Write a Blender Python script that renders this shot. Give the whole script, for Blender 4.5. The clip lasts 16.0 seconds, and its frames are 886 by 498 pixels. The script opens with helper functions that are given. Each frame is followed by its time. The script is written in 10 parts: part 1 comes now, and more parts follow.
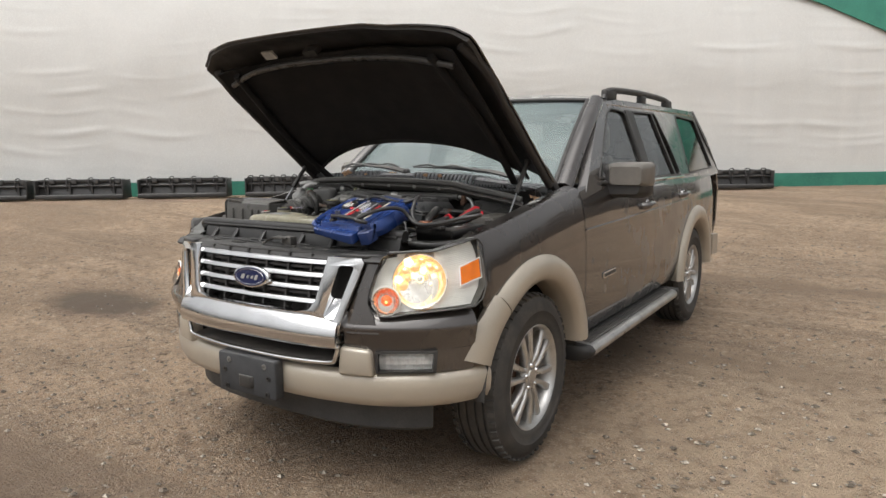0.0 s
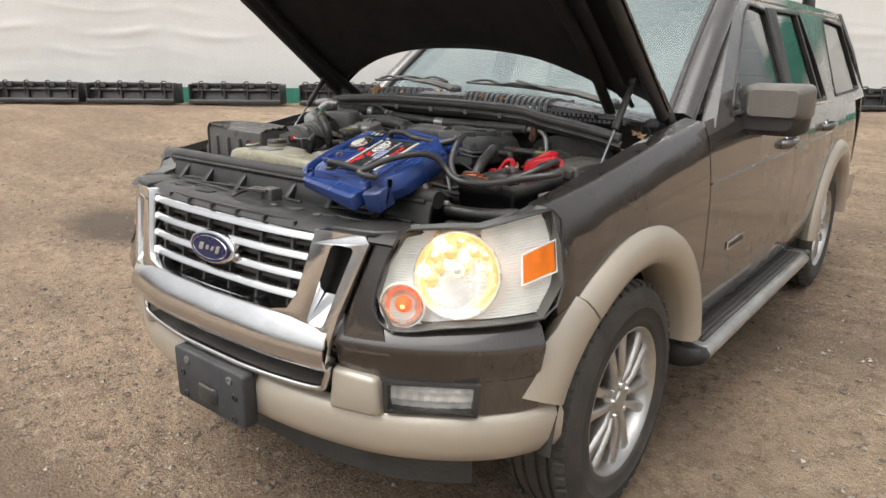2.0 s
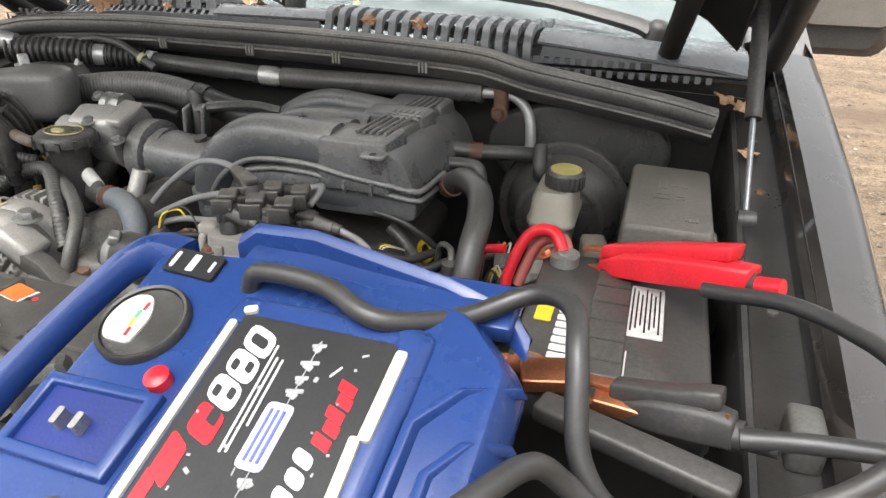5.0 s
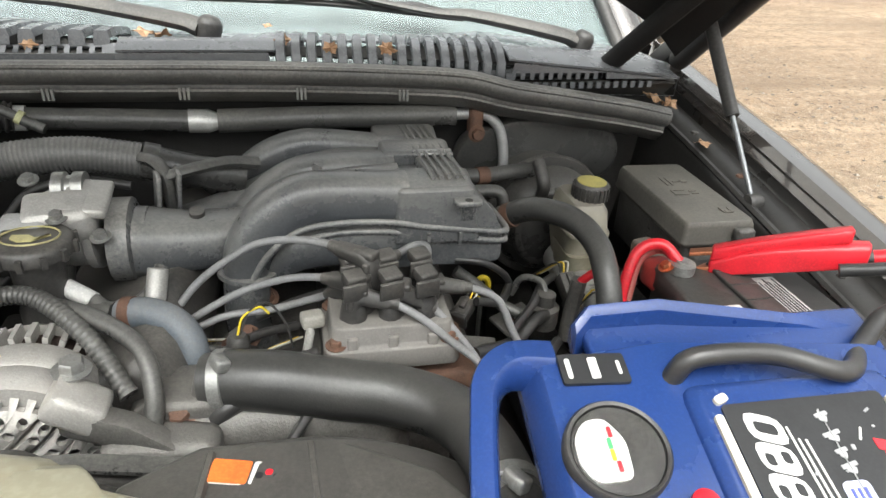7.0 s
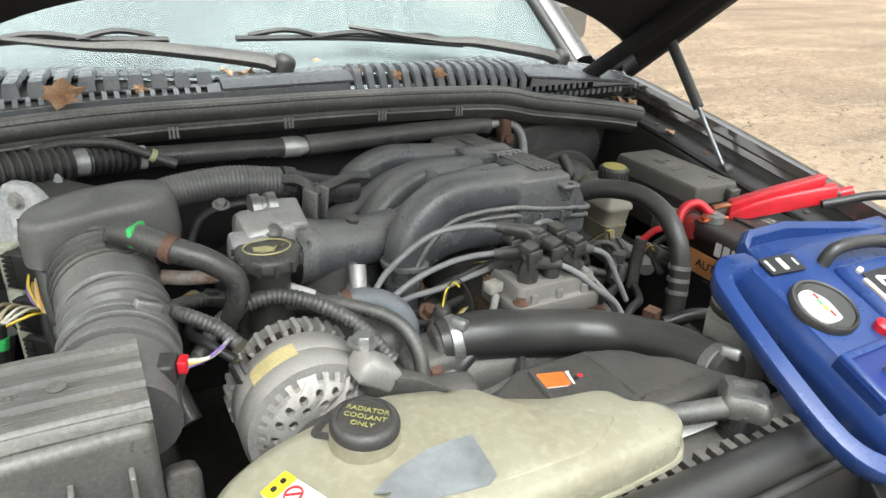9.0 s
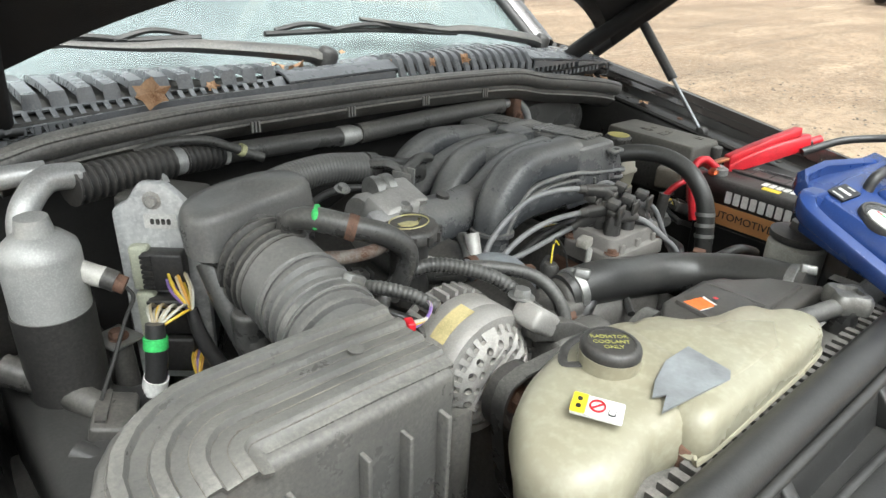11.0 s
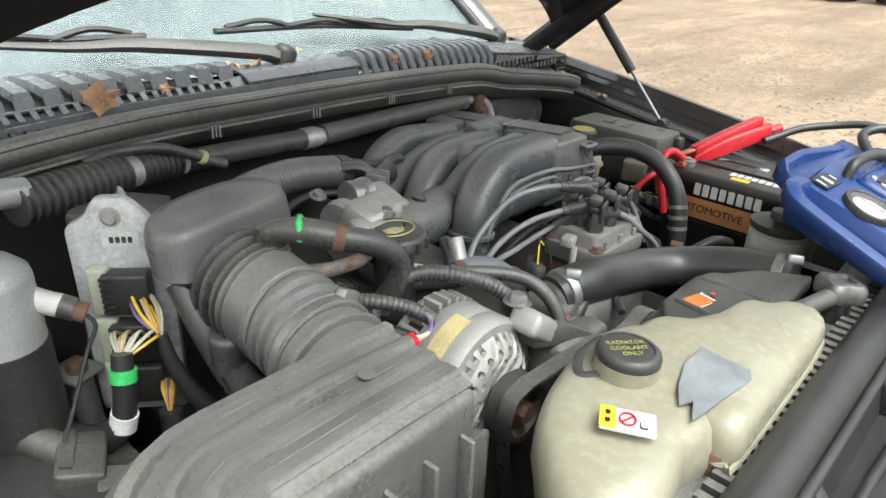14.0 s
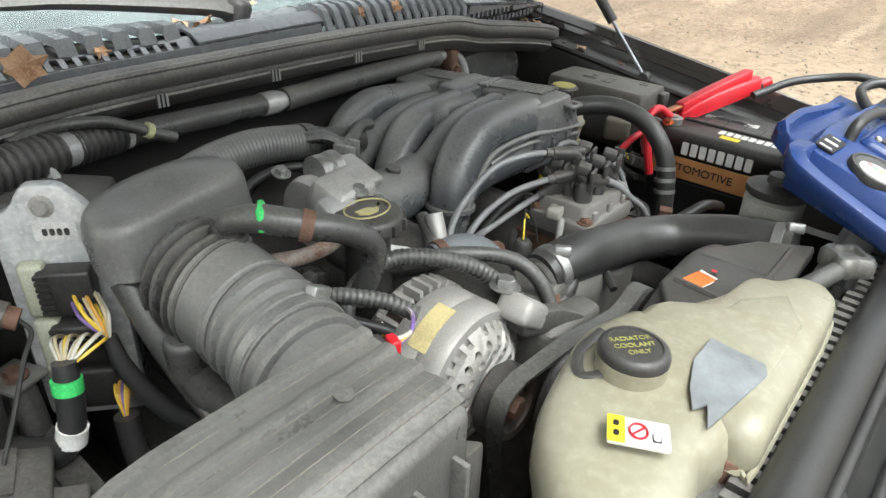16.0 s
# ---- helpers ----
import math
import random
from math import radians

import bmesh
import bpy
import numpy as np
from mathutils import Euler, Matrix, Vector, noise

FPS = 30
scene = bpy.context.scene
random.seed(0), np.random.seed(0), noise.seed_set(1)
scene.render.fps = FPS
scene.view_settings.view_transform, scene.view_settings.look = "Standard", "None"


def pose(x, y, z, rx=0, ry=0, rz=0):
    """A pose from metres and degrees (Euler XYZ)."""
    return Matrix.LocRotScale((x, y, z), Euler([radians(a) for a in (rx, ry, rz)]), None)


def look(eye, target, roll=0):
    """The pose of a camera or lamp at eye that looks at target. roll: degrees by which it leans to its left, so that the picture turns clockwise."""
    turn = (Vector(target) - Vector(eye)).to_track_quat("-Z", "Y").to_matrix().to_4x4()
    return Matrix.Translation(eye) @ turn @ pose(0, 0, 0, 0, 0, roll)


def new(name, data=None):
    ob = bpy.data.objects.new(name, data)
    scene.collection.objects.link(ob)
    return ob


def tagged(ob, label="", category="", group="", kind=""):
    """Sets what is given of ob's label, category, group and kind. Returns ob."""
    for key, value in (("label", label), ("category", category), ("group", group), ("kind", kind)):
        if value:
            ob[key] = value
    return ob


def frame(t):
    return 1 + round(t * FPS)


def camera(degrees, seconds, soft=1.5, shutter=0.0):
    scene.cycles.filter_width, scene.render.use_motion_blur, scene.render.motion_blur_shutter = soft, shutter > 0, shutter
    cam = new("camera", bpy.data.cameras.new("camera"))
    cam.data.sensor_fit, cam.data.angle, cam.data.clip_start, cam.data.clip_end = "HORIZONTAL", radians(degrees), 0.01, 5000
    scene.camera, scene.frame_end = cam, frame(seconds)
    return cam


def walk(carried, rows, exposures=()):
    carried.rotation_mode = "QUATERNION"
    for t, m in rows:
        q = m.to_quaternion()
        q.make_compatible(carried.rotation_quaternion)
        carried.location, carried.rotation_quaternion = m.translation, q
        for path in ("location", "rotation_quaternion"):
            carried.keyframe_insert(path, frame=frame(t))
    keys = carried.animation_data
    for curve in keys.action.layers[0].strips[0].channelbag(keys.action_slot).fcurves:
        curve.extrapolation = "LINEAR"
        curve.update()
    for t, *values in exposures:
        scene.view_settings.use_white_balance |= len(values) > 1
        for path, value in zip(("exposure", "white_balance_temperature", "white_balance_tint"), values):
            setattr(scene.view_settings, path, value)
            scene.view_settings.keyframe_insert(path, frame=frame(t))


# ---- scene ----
cam = camera(66.2, 16.0)
PATH = [
    (0, (2.158, -1.751, 1.401), (1.074, -0.096, 1.108), -0.7),
    (0.5, (2.161, -1.63, 1.395), (1.006, -0.036, 1.041), 0.4),
    (1, (1.972, -1.428, 1.391), (0.861, 0.184, 0.985), 0.3),
    (1.5, (1.822, -1.23, 1.398), (0.709, 0.379, 0.984), -0.7),
    (2, (1.635, -0.903, 1.406), (0.429, 0.595, 0.859), 0.4),
    (2.5, (1.401, -0.646, 1.417), (0.254, 0.879, 0.818), 0.8),
    (3, (1.124, -0.399, 1.464), (0.107, 1.154, 0.719), -0.4),
    (3.5, (0.961, -0.134, 1.461), (-0.042, 1.423, 0.705), -1.3),
    (4, (0.823, 0.064, 1.448), (-0.084, 1.641, 0.618), -0.8),
    (6.3, (0.266, 0.127, 1.502), (0.367, 1.871, 0.529), 3.9),
    (6.5, (0.2, 0.133, 1.508), (0.4, 1.872, 0.539), 4.9),
    (7, (0.054, 0.152, 1.492), (0.45, 1.867, 0.542), 3.0),
    (7.5, (-0.036, 0.136, 1.486), (0.484, 1.837, 0.572), 3.3),
    (8, (-0.149, 0.103, 1.491), (0.528, 1.773, 0.623), 4.2),
    (8.5, (-0.286, 0.077, 1.508), (0.469, 1.712, 0.637), 2.5),
    (9, (-0.403, 0.101, 1.513), (0.471, 1.676, 0.644), 2.7),
    (9.5, (-0.533, 0.167, 1.507), (0.504, 1.639, 0.637), 3.1),
    (10, (-0.635, 0.177, 1.506), (0.479, 1.598, 0.645), 2.9),
    (12.3, (-0.766, 0.278, 1.493), (0.537, 1.527, 0.631), 2.7),
    (12.5, (-0.766, 0.281, 1.493), (0.551, 1.52, 0.637), 2.8),
    (13, (-0.764, 0.287, 1.491), (0.56, 1.52, 0.638), 2.3),
    (13.5, (-0.759, 0.291, 1.489), (0.573, 1.51, 0.629), 2.3),
    (14, (-0.753, 0.296, 1.487), (0.576, 1.512, 0.621), 2.3),
    (14.5, (-0.752, 0.292, 1.486), (0.574, 1.496, 0.597), 2.3),
    (15, (-0.733, 0.281, 1.491), (0.504, 1.537, 0.546), 2.2),
    (15.5, (-0.714, 0.332, 1.494), (0.625, 1.465, 0.532), 3.1),
    (16, (-0.698, 0.362, 1.484), (0.643, 1.464, 0.491), 2.3),
]
walk(cam, [(t, look(eye, target, roll)) for t, eye, target, roll in PATH],
     exposures=[(0, 0.10, 6500, 10), (1.2, 0.22, 6500, 10), (2, 0.42, 6500, 10), (2.6, 0.40, 6500, 10), (3.1, 0.28, 6500, 10), (3.5, 0.45, 6500, 10), (4, 0.95, 6500, 10), (6.5, 1.3, 6500, 7), (9, 1.27, 6300, 4), (16, 1.25, 6250, 4)])

# ---------------------------------------------------------------- daylight
world = bpy.data.worlds.new("overcast")
scene.world = world
world.use_nodes = True
wn = world.node_tree.nodes
wn.clear()
sky = wn.new("ShaderNodeTexSky")
sky.sky_type, sky.sun_disc = "NISHITA", False
sky.sun_elevation, sky.sun_rotation = radians(66), radians(191)
sky.dust_density, sky.air_density, sky.ozone_density = 8.0, 1.2, 1.0
pale = wn.new("ShaderNodeHueSaturation")
pale.inputs["Saturation"].default_value = 0.10
glow = wn.new("ShaderNodeBackground")
glow.inputs["Strength"].default_value = 0.15
wout = wn.new("ShaderNodeOutputWorld")
world.node_tree.links.new(sky.outputs[0], pale.inputs["Color"])
world.node_tree.links.new(pale.outputs[0], glow.inputs[0])
world.node_tree.links.new(glow.outputs[0], wout.inputs[0])

sun_data = bpy.data.lights.new("sun", "SUN")
sun_data.energy, sun_data.angle, sun_data.color = 0.9, radians(85), (1.0, 0.99, 0.97)
sun = new("sun", sun_data)
sun.matrix_world = look((-1.2, -6.0, 15.5), (0, 0, 0))

# ---------------------------------------------------------------- mesh tools


def shift(geo, dx=0, dy=0, dz=0):
    return [(x + dx, y + dy, z + dz) for x, y, z in geo[0]], geo[1]


def turned(geo, m):
    return [tuple(m @ Vector(v)) for v in geo[0]], geo[1]


def mirrored(geo):
    return [(-x, y, z) for x, y, z in geo[0]], [tuple(reversed(f)) for f in geo[1]]


def merge(*geos):
    V, F = [], []
    for v, f in geos:
        o = len(V)
        V += list(v)
        F += [tuple(i + o for i in q) for q in f]
    return V, F


def gbox(cx, cy, cz, sx, sy, sz, rot=(0, 0, 0)):
    m = pose(cx, cy, cz, *rot)
    V = [tuple(m @ Vector((a * sx / 2, b * sy / 2, c * sz / 2))) for a in (-1, 1) for b in (-1, 1) for c in (-1, 1)]
    return V, [(0, 1, 3, 2), (4, 6, 7, 5), (0, 4, 5, 1), (2, 3, 7, 6), (0, 2, 6, 4), (1, 5, 7, 3)]


def frames_along(P):
    """Tangent, normal and side at each point of a line."""
    out = []
    n = None
    for i, p in enumerate(P):
        t = (P[min(i + 1, len(P) - 1)] - P[max(i - 1, 0)]).normalized()
        if n is None:
            n = t.orthogonal().normalized() if abs(t.z) > 0.9 else Vector((0, 0, 1))
        n = (n - t * n.dot(t)).normalized()
        out.append((t, n, t.cross(n)))
    return out


def spline(pts, per=6):
    """A smooth line through the points."""
    P = [Vector(p) for p in pts]
    if len(P) < 3:
        return [P[0].lerp(P[-1], i / per) for i in range(per + 1)]
    Q = [2 * P[0] - P[1]] + P + [2 * P[-1] - P[-2]]
    out = []
    for i in range(1, len(Q) - 2):
        a, b, c, d = Q[i - 1:i + 3]
        for k in range(per):
            t = k / per
            out.append(0.5 * ((2 * b) + (c - a) * t + (2 * a - 5 * b + 4 * c - d) * t * t + (3 * b - a - 3 * c + d) * t ** 3))
    return out + [P[-1]]


def lerp_list(vals, s):
    """The value at s, 0 to 1, in an evenly spaced list."""
    if not isinstance(vals, (list, tuple)):
        return vals
    f = s * (len(vals) - 1)
    i = min(int(f), len(vals) - 2)
    return vals[i] + (vals[i + 1] - vals[i]) * (f - i)


def gtube(pts, r, n=10, per=6, ribs=0.0, pitch=0.01, straight=False, flat=1.0, caps=True, square=1.0):
    """A hose or rod; ribs: depth of the corrugation, pitch: its spacing."""
    P = [Vector(p) for p in pts] if straight else spline(pts, per)
    if ribs:
        L = [0.0]
        for a, b in zip(P, P[1:]):
            L.append(L[-1] + (b - a).length)
        count = max(4, int(L[-1] / pitch) * 4)
        Q, j = [], 0
        for k in range(count + 1):
            d = L[-1] * k / count
            while j < len(L) - 2 and L[j + 1] < d:
                j += 1
            Q.append(P[j].lerp(P[j + 1], (d - L[j]) / max(1e-9, L[j + 1] - L[j])))
        P = Q
    V, F = [], []
    for i, (p, (t, nn, s)) in enumerate(zip(P, frames_along(P))):
        rad = lerp_list(r, i / (len(P) - 1))
        if ribs and i % 4 in (2, 3):
            rad -= ribs
        for k in range(n):
            a = 2 * math.pi * k / n
            ca, sa = (math.copysign(abs(v) ** square, v) for v in (math.cos(a), math.sin(a)))
            V.append(tuple(p + nn * (sa * rad * flat) + s * (ca * rad)))
    for i in range(len(P) - 1):
        for k in range(n):
            F.append((i * n + k, i * n + (k + 1) % n, (i + 1) * n + (k + 1) % n, (i + 1) * n + k))
    if caps:
        F += [tuple(range(n - 1, -1, -1)), tuple(range((len(P) - 1) * n, len(P) * n))]
    return V, F


def axis_matrix(at, axis):
    z = Vector(axis).normalized()
    x = z.orthogonal().normalized()
    m = Matrix((x, z.cross(x), z)).transposed().to_4x4()
    m.translation = Vector(at)
    return m


def glathe(profile, at, axis=(0, 0, 1), n=24, arc=360.0, caps=True):
    """Turns (radius, height) round an axis."""
    m = axis_matrix(at, axis)
    full = arc >= 360
    cols = n if full else n + 1
    V = [tuple(m @ Vector((r * math.cos(radians(arc) * k / n), r * math.sin(radians(arc) * k / n), h))) for r, h in profile for k in range(cols)]
    F = []
    for i in range(len(profile) - 1):
        for k in range(n):
            F.append((i * cols + k, i * cols + (k + 1) % cols, (i + 1) * cols + (k + 1) % cols, (i + 1) * cols + k))
    if full and caps:
        F += [tuple(range(n - 1, -1, -1)), tuple(range((len(profile) - 1) * n, len(profile) * n))]
    return V, F


def gloft(rings, caps=True, closed=True):
    n = len(rings[0])
    V = [tuple(v) for ring in rings for v in ring]
    F = []
    for i in range(len(rings) - 1):
        for k in range(n if closed else n - 1):
            F.append((i * n + k, i * n + (k + 1) % n, (i + 1) * n + (k + 1) % n, (i + 1) * n + k))
    if caps and closed:
        F += [tuple(range(n - 1, -1, -1)), tuple(range((len(rings) - 1) * n, len(rings) * n))]
    return V, F


def gprism(outline, place, h0, h1):
    """An outline of (u, v) carried from h0 to h1; place(u, v, h) gives the point."""
    return gloft([[place(u, v, h) for u, v in outline] for h in (h0, h1)])


def rrect(w, h, r=0.02, n=4):
    """A rectangle with round corners about the origin."""
    out = []
    for cx, cy, a0 in ((1, 1, 0), (-1, 1, 90), (-1, -1, 180), (1, -1, 270)):
        for k in range(n + 1):
            a = radians(a0 + 90 * k / n)
            out.append((cx * (w / 2 - r) + r * math.cos(a), cy * (h / 2 - r) + r * math.sin(a)))
    return out


def round_poly(pts, r, n=3):
    """The outline with its corners rounded."""
    out = []
    for i in range(len(pts)):
        p, a, b = (Vector(pts[j % len(pts)]) for j in (i, i - 1, i + 1))
        d = min(r, (a - p).length * 0.45, (b - p).length * 0.45)
        s, e = p + (a - p).normalized() * d, p + (b - p).normalized() * d
        for k in range(n + 1):
            t = k / n
            out.append(tuple(s * (1 - t) ** 2 + p * 2 * t * (1 - t) + e * t * t))
    return out


def gsheet(rows, thick=0.0):
    """A surface through rows of points, with a thickness along its normals."""
    R, C = len(rows), len(rows[0])
    V = [Vector(p) for row in rows for p in row]
    F = [(i * C + k, i * C + k + 1, (i + 1) * C + k + 1, (i + 1) * C + k) for i in range(R - 1) for k in range(C - 1)]
    if thick:
        N = [Vector() for _ in V]
        for f in F:
            nn = (V[f[2]] - V[f[0]]).cross(V[f[3]] - V[f[1]])
            for i in f:
                N[i] += nn
        o = len(V)
        V += [v - (nn.normalized() * thick if nn.length > 0 else Vector()) for v, nn in zip(V, N)]
        F2 = [tuple(reversed([i + o for i in f])) for f in F]
        edge = [(k, k + 1) for k in range(C - 1)] + [((i + 1) * C - 1, (i + 2) * C - 1) for i in range(R - 1)]
        edge += [((R - 1) * C + k + 1, (R - 1) * C + k) for k in range(C - 1)] + [((i + 1) * C, i * C) for i in range(R - 1)]
        F = F + F2 + [(b, a, a + o, b + o) for a, b in edge]
    return [tuple(v) for v in V], F


def gpanel(outer, holes, place, depth):
    """A plate with openings: place(u, v, h), h from 0 (front) to depth (back)."""
    from mathutils.geometry import tessellate_polygon
    loops = [outer] + list(holes)
    flat = [p for lp in loops for p in lp]
    tri = tessellate_polygon([[Vector((u, v, 0)) for u, v in lp] for lp in loops])
    n = len(flat)
    V = [tuple(place(u, v, 0)) for u, v in flat] + [tuple(place(u, v, depth)) for u, v in flat]
    F = [tuple(t) for t in tri] + [tuple(i + n for i in reversed(t)) for t in tri]
    o = 0
    for lp in loops:
        for k in range(len(lp)):
            a, b = o + k, o + (k + 1) % len(lp)
            F.append((a, b, b + n, a + n))
        o += len(lp)
    return V, F


# where the coordinates of the thing being built lie in the car; the engine bay sets its own below
SEATED = Matrix()


def part(name, geo, material, parent=None, label="", bevel=0.0, smooth=46, segs=2):
    """One mesh object from a shape, under its thing."""
    me = bpy.data.meshes.new(name)
    me.from_pydata([tuple(SEATED @ Vector(v)) for v in geo[0]], [], geo[1])
    bm = bmesh.new()
    bm.from_mesh(me)
    bmesh.ops.recalc_face_normals(bm, faces=bm.faces)
    if bevel:
        sharp = [e for e in bm.edges if len(e.link_faces) == 2 and e.calc_face_angle(0) > radians(32)]
        bmesh.ops.bevel(bm, geom=sharp, offset=bevel, segments=segs, profile=0.5, affect="EDGES", clamp_overlap=True)
    for f in bm.faces:
        f.smooth = True
    bm.to_mesh(me)
    bm.free()
    me.set_sharp_from_angle(angle=radians(smooth))
    me.materials.append(material)
    ob = new(name, me)
    if parent:
        ob.parent = parent
        ob.matrix_parent_inverse = parent.matrix_world.inverted()
    if label:
        tagged(ob, label)
    return ob


def thing(name, at, label, category, group="", kind=""):
    """The Empty that carries the parts of one thing."""
    ob = new(name)
    ob.empty_display_size = 0.05
    at = SEATED @ Vector(at)
    ob.location = at
    ob.matrix_world = Matrix.Translation(at)
    return tagged(ob, label, category, group, kind)


# ---------------------------------------------------------------- materials


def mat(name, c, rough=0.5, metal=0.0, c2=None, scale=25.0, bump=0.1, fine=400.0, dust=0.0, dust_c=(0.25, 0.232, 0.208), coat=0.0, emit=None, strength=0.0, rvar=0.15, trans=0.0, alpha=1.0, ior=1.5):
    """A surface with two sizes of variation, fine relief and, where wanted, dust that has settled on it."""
    m = bpy.data.materials.new(name)
    m.use_nodes = True
    nt = m.node_tree
    N, L = nt.nodes, nt.links
    b = N["Principled BSDF"]
    co = N.new("ShaderNodeTexCoord")

    def noise_tex(sc, detail=4.0, rg=0.6):
        t = N.new("ShaderNodeTexNoise")
        t.inputs["Scale"].default_value, t.inputs["Detail"].default_value, t.inputs["Roughness"].default_value = sc, detail, rg
        L.new(co.outputs["Object"], t.inputs["Vector"])
        return t

    def ramp(sock, lo, hi):
        r = N.new("ShaderNodeMapRange")
        r.inputs["From Min"].default_value, r.inputs["From Max"].default_value = lo, hi
        L.new(sock, r.inputs["Value"])
        return r.outputs[0]

    def mixc(fac, a, bb):
        x = N.new("ShaderNodeMix")
        x.data_type = "RGBA"
        L.new(fac, x.inputs["Factor"])
        for sock, val in ((x.inputs["A"], a), (x.inputs["B"], bb)):
            if isinstance(val, tuple):
                sock.default_value = (*val, 1)
            else:
                L.new(val, sock)
        return x.outputs["Result"]

    c2 = c2 or tuple(v * 0.72 for v in c)
    big, small = noise_tex(scale), noise_tex(fine, 2.0)
    col = mixc(ramp(big.outputs[0], 0.35, 0.68), c, c2)
    col = mixc(ramp(small.outputs[0], 0.45, 0.9), col, tuple(min(1, v * 1.25) for v in c))
    rsock = ramp(big.outputs[0], 0.3, 0.7)
    rr = N.new("ShaderNodeMapRange")
    rr.inputs["To Min"].default_value, rr.inputs["To Max"].default_value = max(0.02, rough - rvar / 2), min(1, rough + rvar / 2)
    L.new(rsock, rr.inputs["Value"])
    rough_out = rr.outputs[0]
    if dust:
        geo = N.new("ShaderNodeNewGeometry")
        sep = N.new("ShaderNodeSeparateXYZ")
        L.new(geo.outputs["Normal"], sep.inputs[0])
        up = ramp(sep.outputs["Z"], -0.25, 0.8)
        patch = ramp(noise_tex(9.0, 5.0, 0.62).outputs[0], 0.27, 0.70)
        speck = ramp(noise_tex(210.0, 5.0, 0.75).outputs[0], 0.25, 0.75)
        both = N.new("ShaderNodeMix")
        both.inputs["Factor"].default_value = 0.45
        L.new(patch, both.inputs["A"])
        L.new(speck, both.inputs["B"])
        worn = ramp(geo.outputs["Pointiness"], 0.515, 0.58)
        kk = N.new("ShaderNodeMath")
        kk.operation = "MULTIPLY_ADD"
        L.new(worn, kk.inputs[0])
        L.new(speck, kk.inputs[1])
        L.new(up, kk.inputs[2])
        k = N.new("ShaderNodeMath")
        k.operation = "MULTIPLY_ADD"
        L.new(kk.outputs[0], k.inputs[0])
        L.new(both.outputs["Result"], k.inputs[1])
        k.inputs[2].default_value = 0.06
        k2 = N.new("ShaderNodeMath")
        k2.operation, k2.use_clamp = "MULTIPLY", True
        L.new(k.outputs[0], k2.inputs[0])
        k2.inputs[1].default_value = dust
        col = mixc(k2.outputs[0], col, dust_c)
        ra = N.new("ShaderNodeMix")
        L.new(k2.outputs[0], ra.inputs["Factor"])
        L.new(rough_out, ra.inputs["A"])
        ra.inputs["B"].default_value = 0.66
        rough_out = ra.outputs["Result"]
    L.new(col, b.inputs["Base Color"])
    L.new(rough_out, b.inputs["Roughness"])
    b.inputs["Metallic"].default_value = metal
    b.inputs["Coat Weight"].default_value = coat
    b.inputs["Coat Roughness"].default_value = 0.06
    b.inputs["Coat IOR"].default_value = 1.75
    b.inputs["Transmission Weight"].default_value = trans
    b.inputs["IOR"].default_value = ior
    b.inputs["Alpha"].default_value = alpha
    if bump:
        bp = N.new("ShaderNodeBump")
        bp.inputs["Strength"].default_value, bp.inputs["Distance"].default_value = bump, 0.002
        L.new(small.outputs[0], bp.inputs["Height"])
        L.new(bp.outputs[0], b.inputs["Normal"])
    if emit:
        b.inputs["Emission Color"].default_value = (*emit, 1)
        b.inputs["Emission Strength"].default_value = strength
    return m


# its pale dust tone also paints the sky's sheen on wet upward faces
PAINT = mat("brown_metallic_paint", (0.060, 0.051, 0.046), 0.26, 0.55, c2=(0.052, 0.044, 0.040), coat=1.0, scale=3, bump=0.01, fine=700, dust=0.08, dust_c=(0.40, 0.38, 0.36))
TAN = mat("pale_gold_paint", (0.46, 0.41, 0.33), 0.38, 0.25, c2=(0.42, 0.37, 0.30), coat=0.4, scale=4, bump=0.02, fine=900, dust=0.2)
CHROME = mat("bright_chrome", (0.80, 0.81, 0.82), 0.13, 1.0, c2=(0.72, 0.72, 0.72), scale=9, bump=0.02, dust=0.12)
SILVER = mat("silver_alloy", (0.62, 0.61, 0.59), 0.32, 0.85, scale=12, bump=0.03, dust=0.25)
BLACK = mat("black_plastic", (0.020, 0.020, 0.021), 0.36, scale=18, bump=0.1, dust=0.5, dust_c=(0.19, 0.175, 0.155))
BLACK_CLEAN = mat("black_moulding", (0.013, 0.013, 0.014), 0.42, scale=10, bump=0.08, dust=0.2)
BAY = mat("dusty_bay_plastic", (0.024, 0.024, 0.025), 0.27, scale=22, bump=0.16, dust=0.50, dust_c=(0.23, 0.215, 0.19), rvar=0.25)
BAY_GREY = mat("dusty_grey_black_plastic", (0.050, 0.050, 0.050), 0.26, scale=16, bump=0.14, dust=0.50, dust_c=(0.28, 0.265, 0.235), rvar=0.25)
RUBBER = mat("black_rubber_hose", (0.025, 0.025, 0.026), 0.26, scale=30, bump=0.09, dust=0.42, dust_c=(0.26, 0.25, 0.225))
HOSE_CLEAN = mat("wiped_rubber_hose", (0.022, 0.022, 0.022), 0.30, scale=24, bump=0.08, dust=0.30, dust_c=(0.22, 0.21, 0.19))
TYRE = mat("tyre_rubber", (0.022, 0.022, 0.022), 0.75, c2=(0.06, 0.052, 0.044), scale=9, bump=0.3, dust=0.3)
DARK = mat("underside_black", (0.010, 0.010, 0.010), 0.8, scale=20, bump=0.2, dust=0.2)
FABRIC = mat("hood_liner_felt", (0.012, 0.011, 0.011), 0.95, scale=10, bump=0.5, fine=700)
ALU = mat("cast_aluminium", (0.52, 0.51, 0.49), 0.42, 0.45, c2=(0.36, 0.35, 0.33), scale=25, bump=0.3, dust=0.3, dust_c=(0.34, 0.31, 0.27))
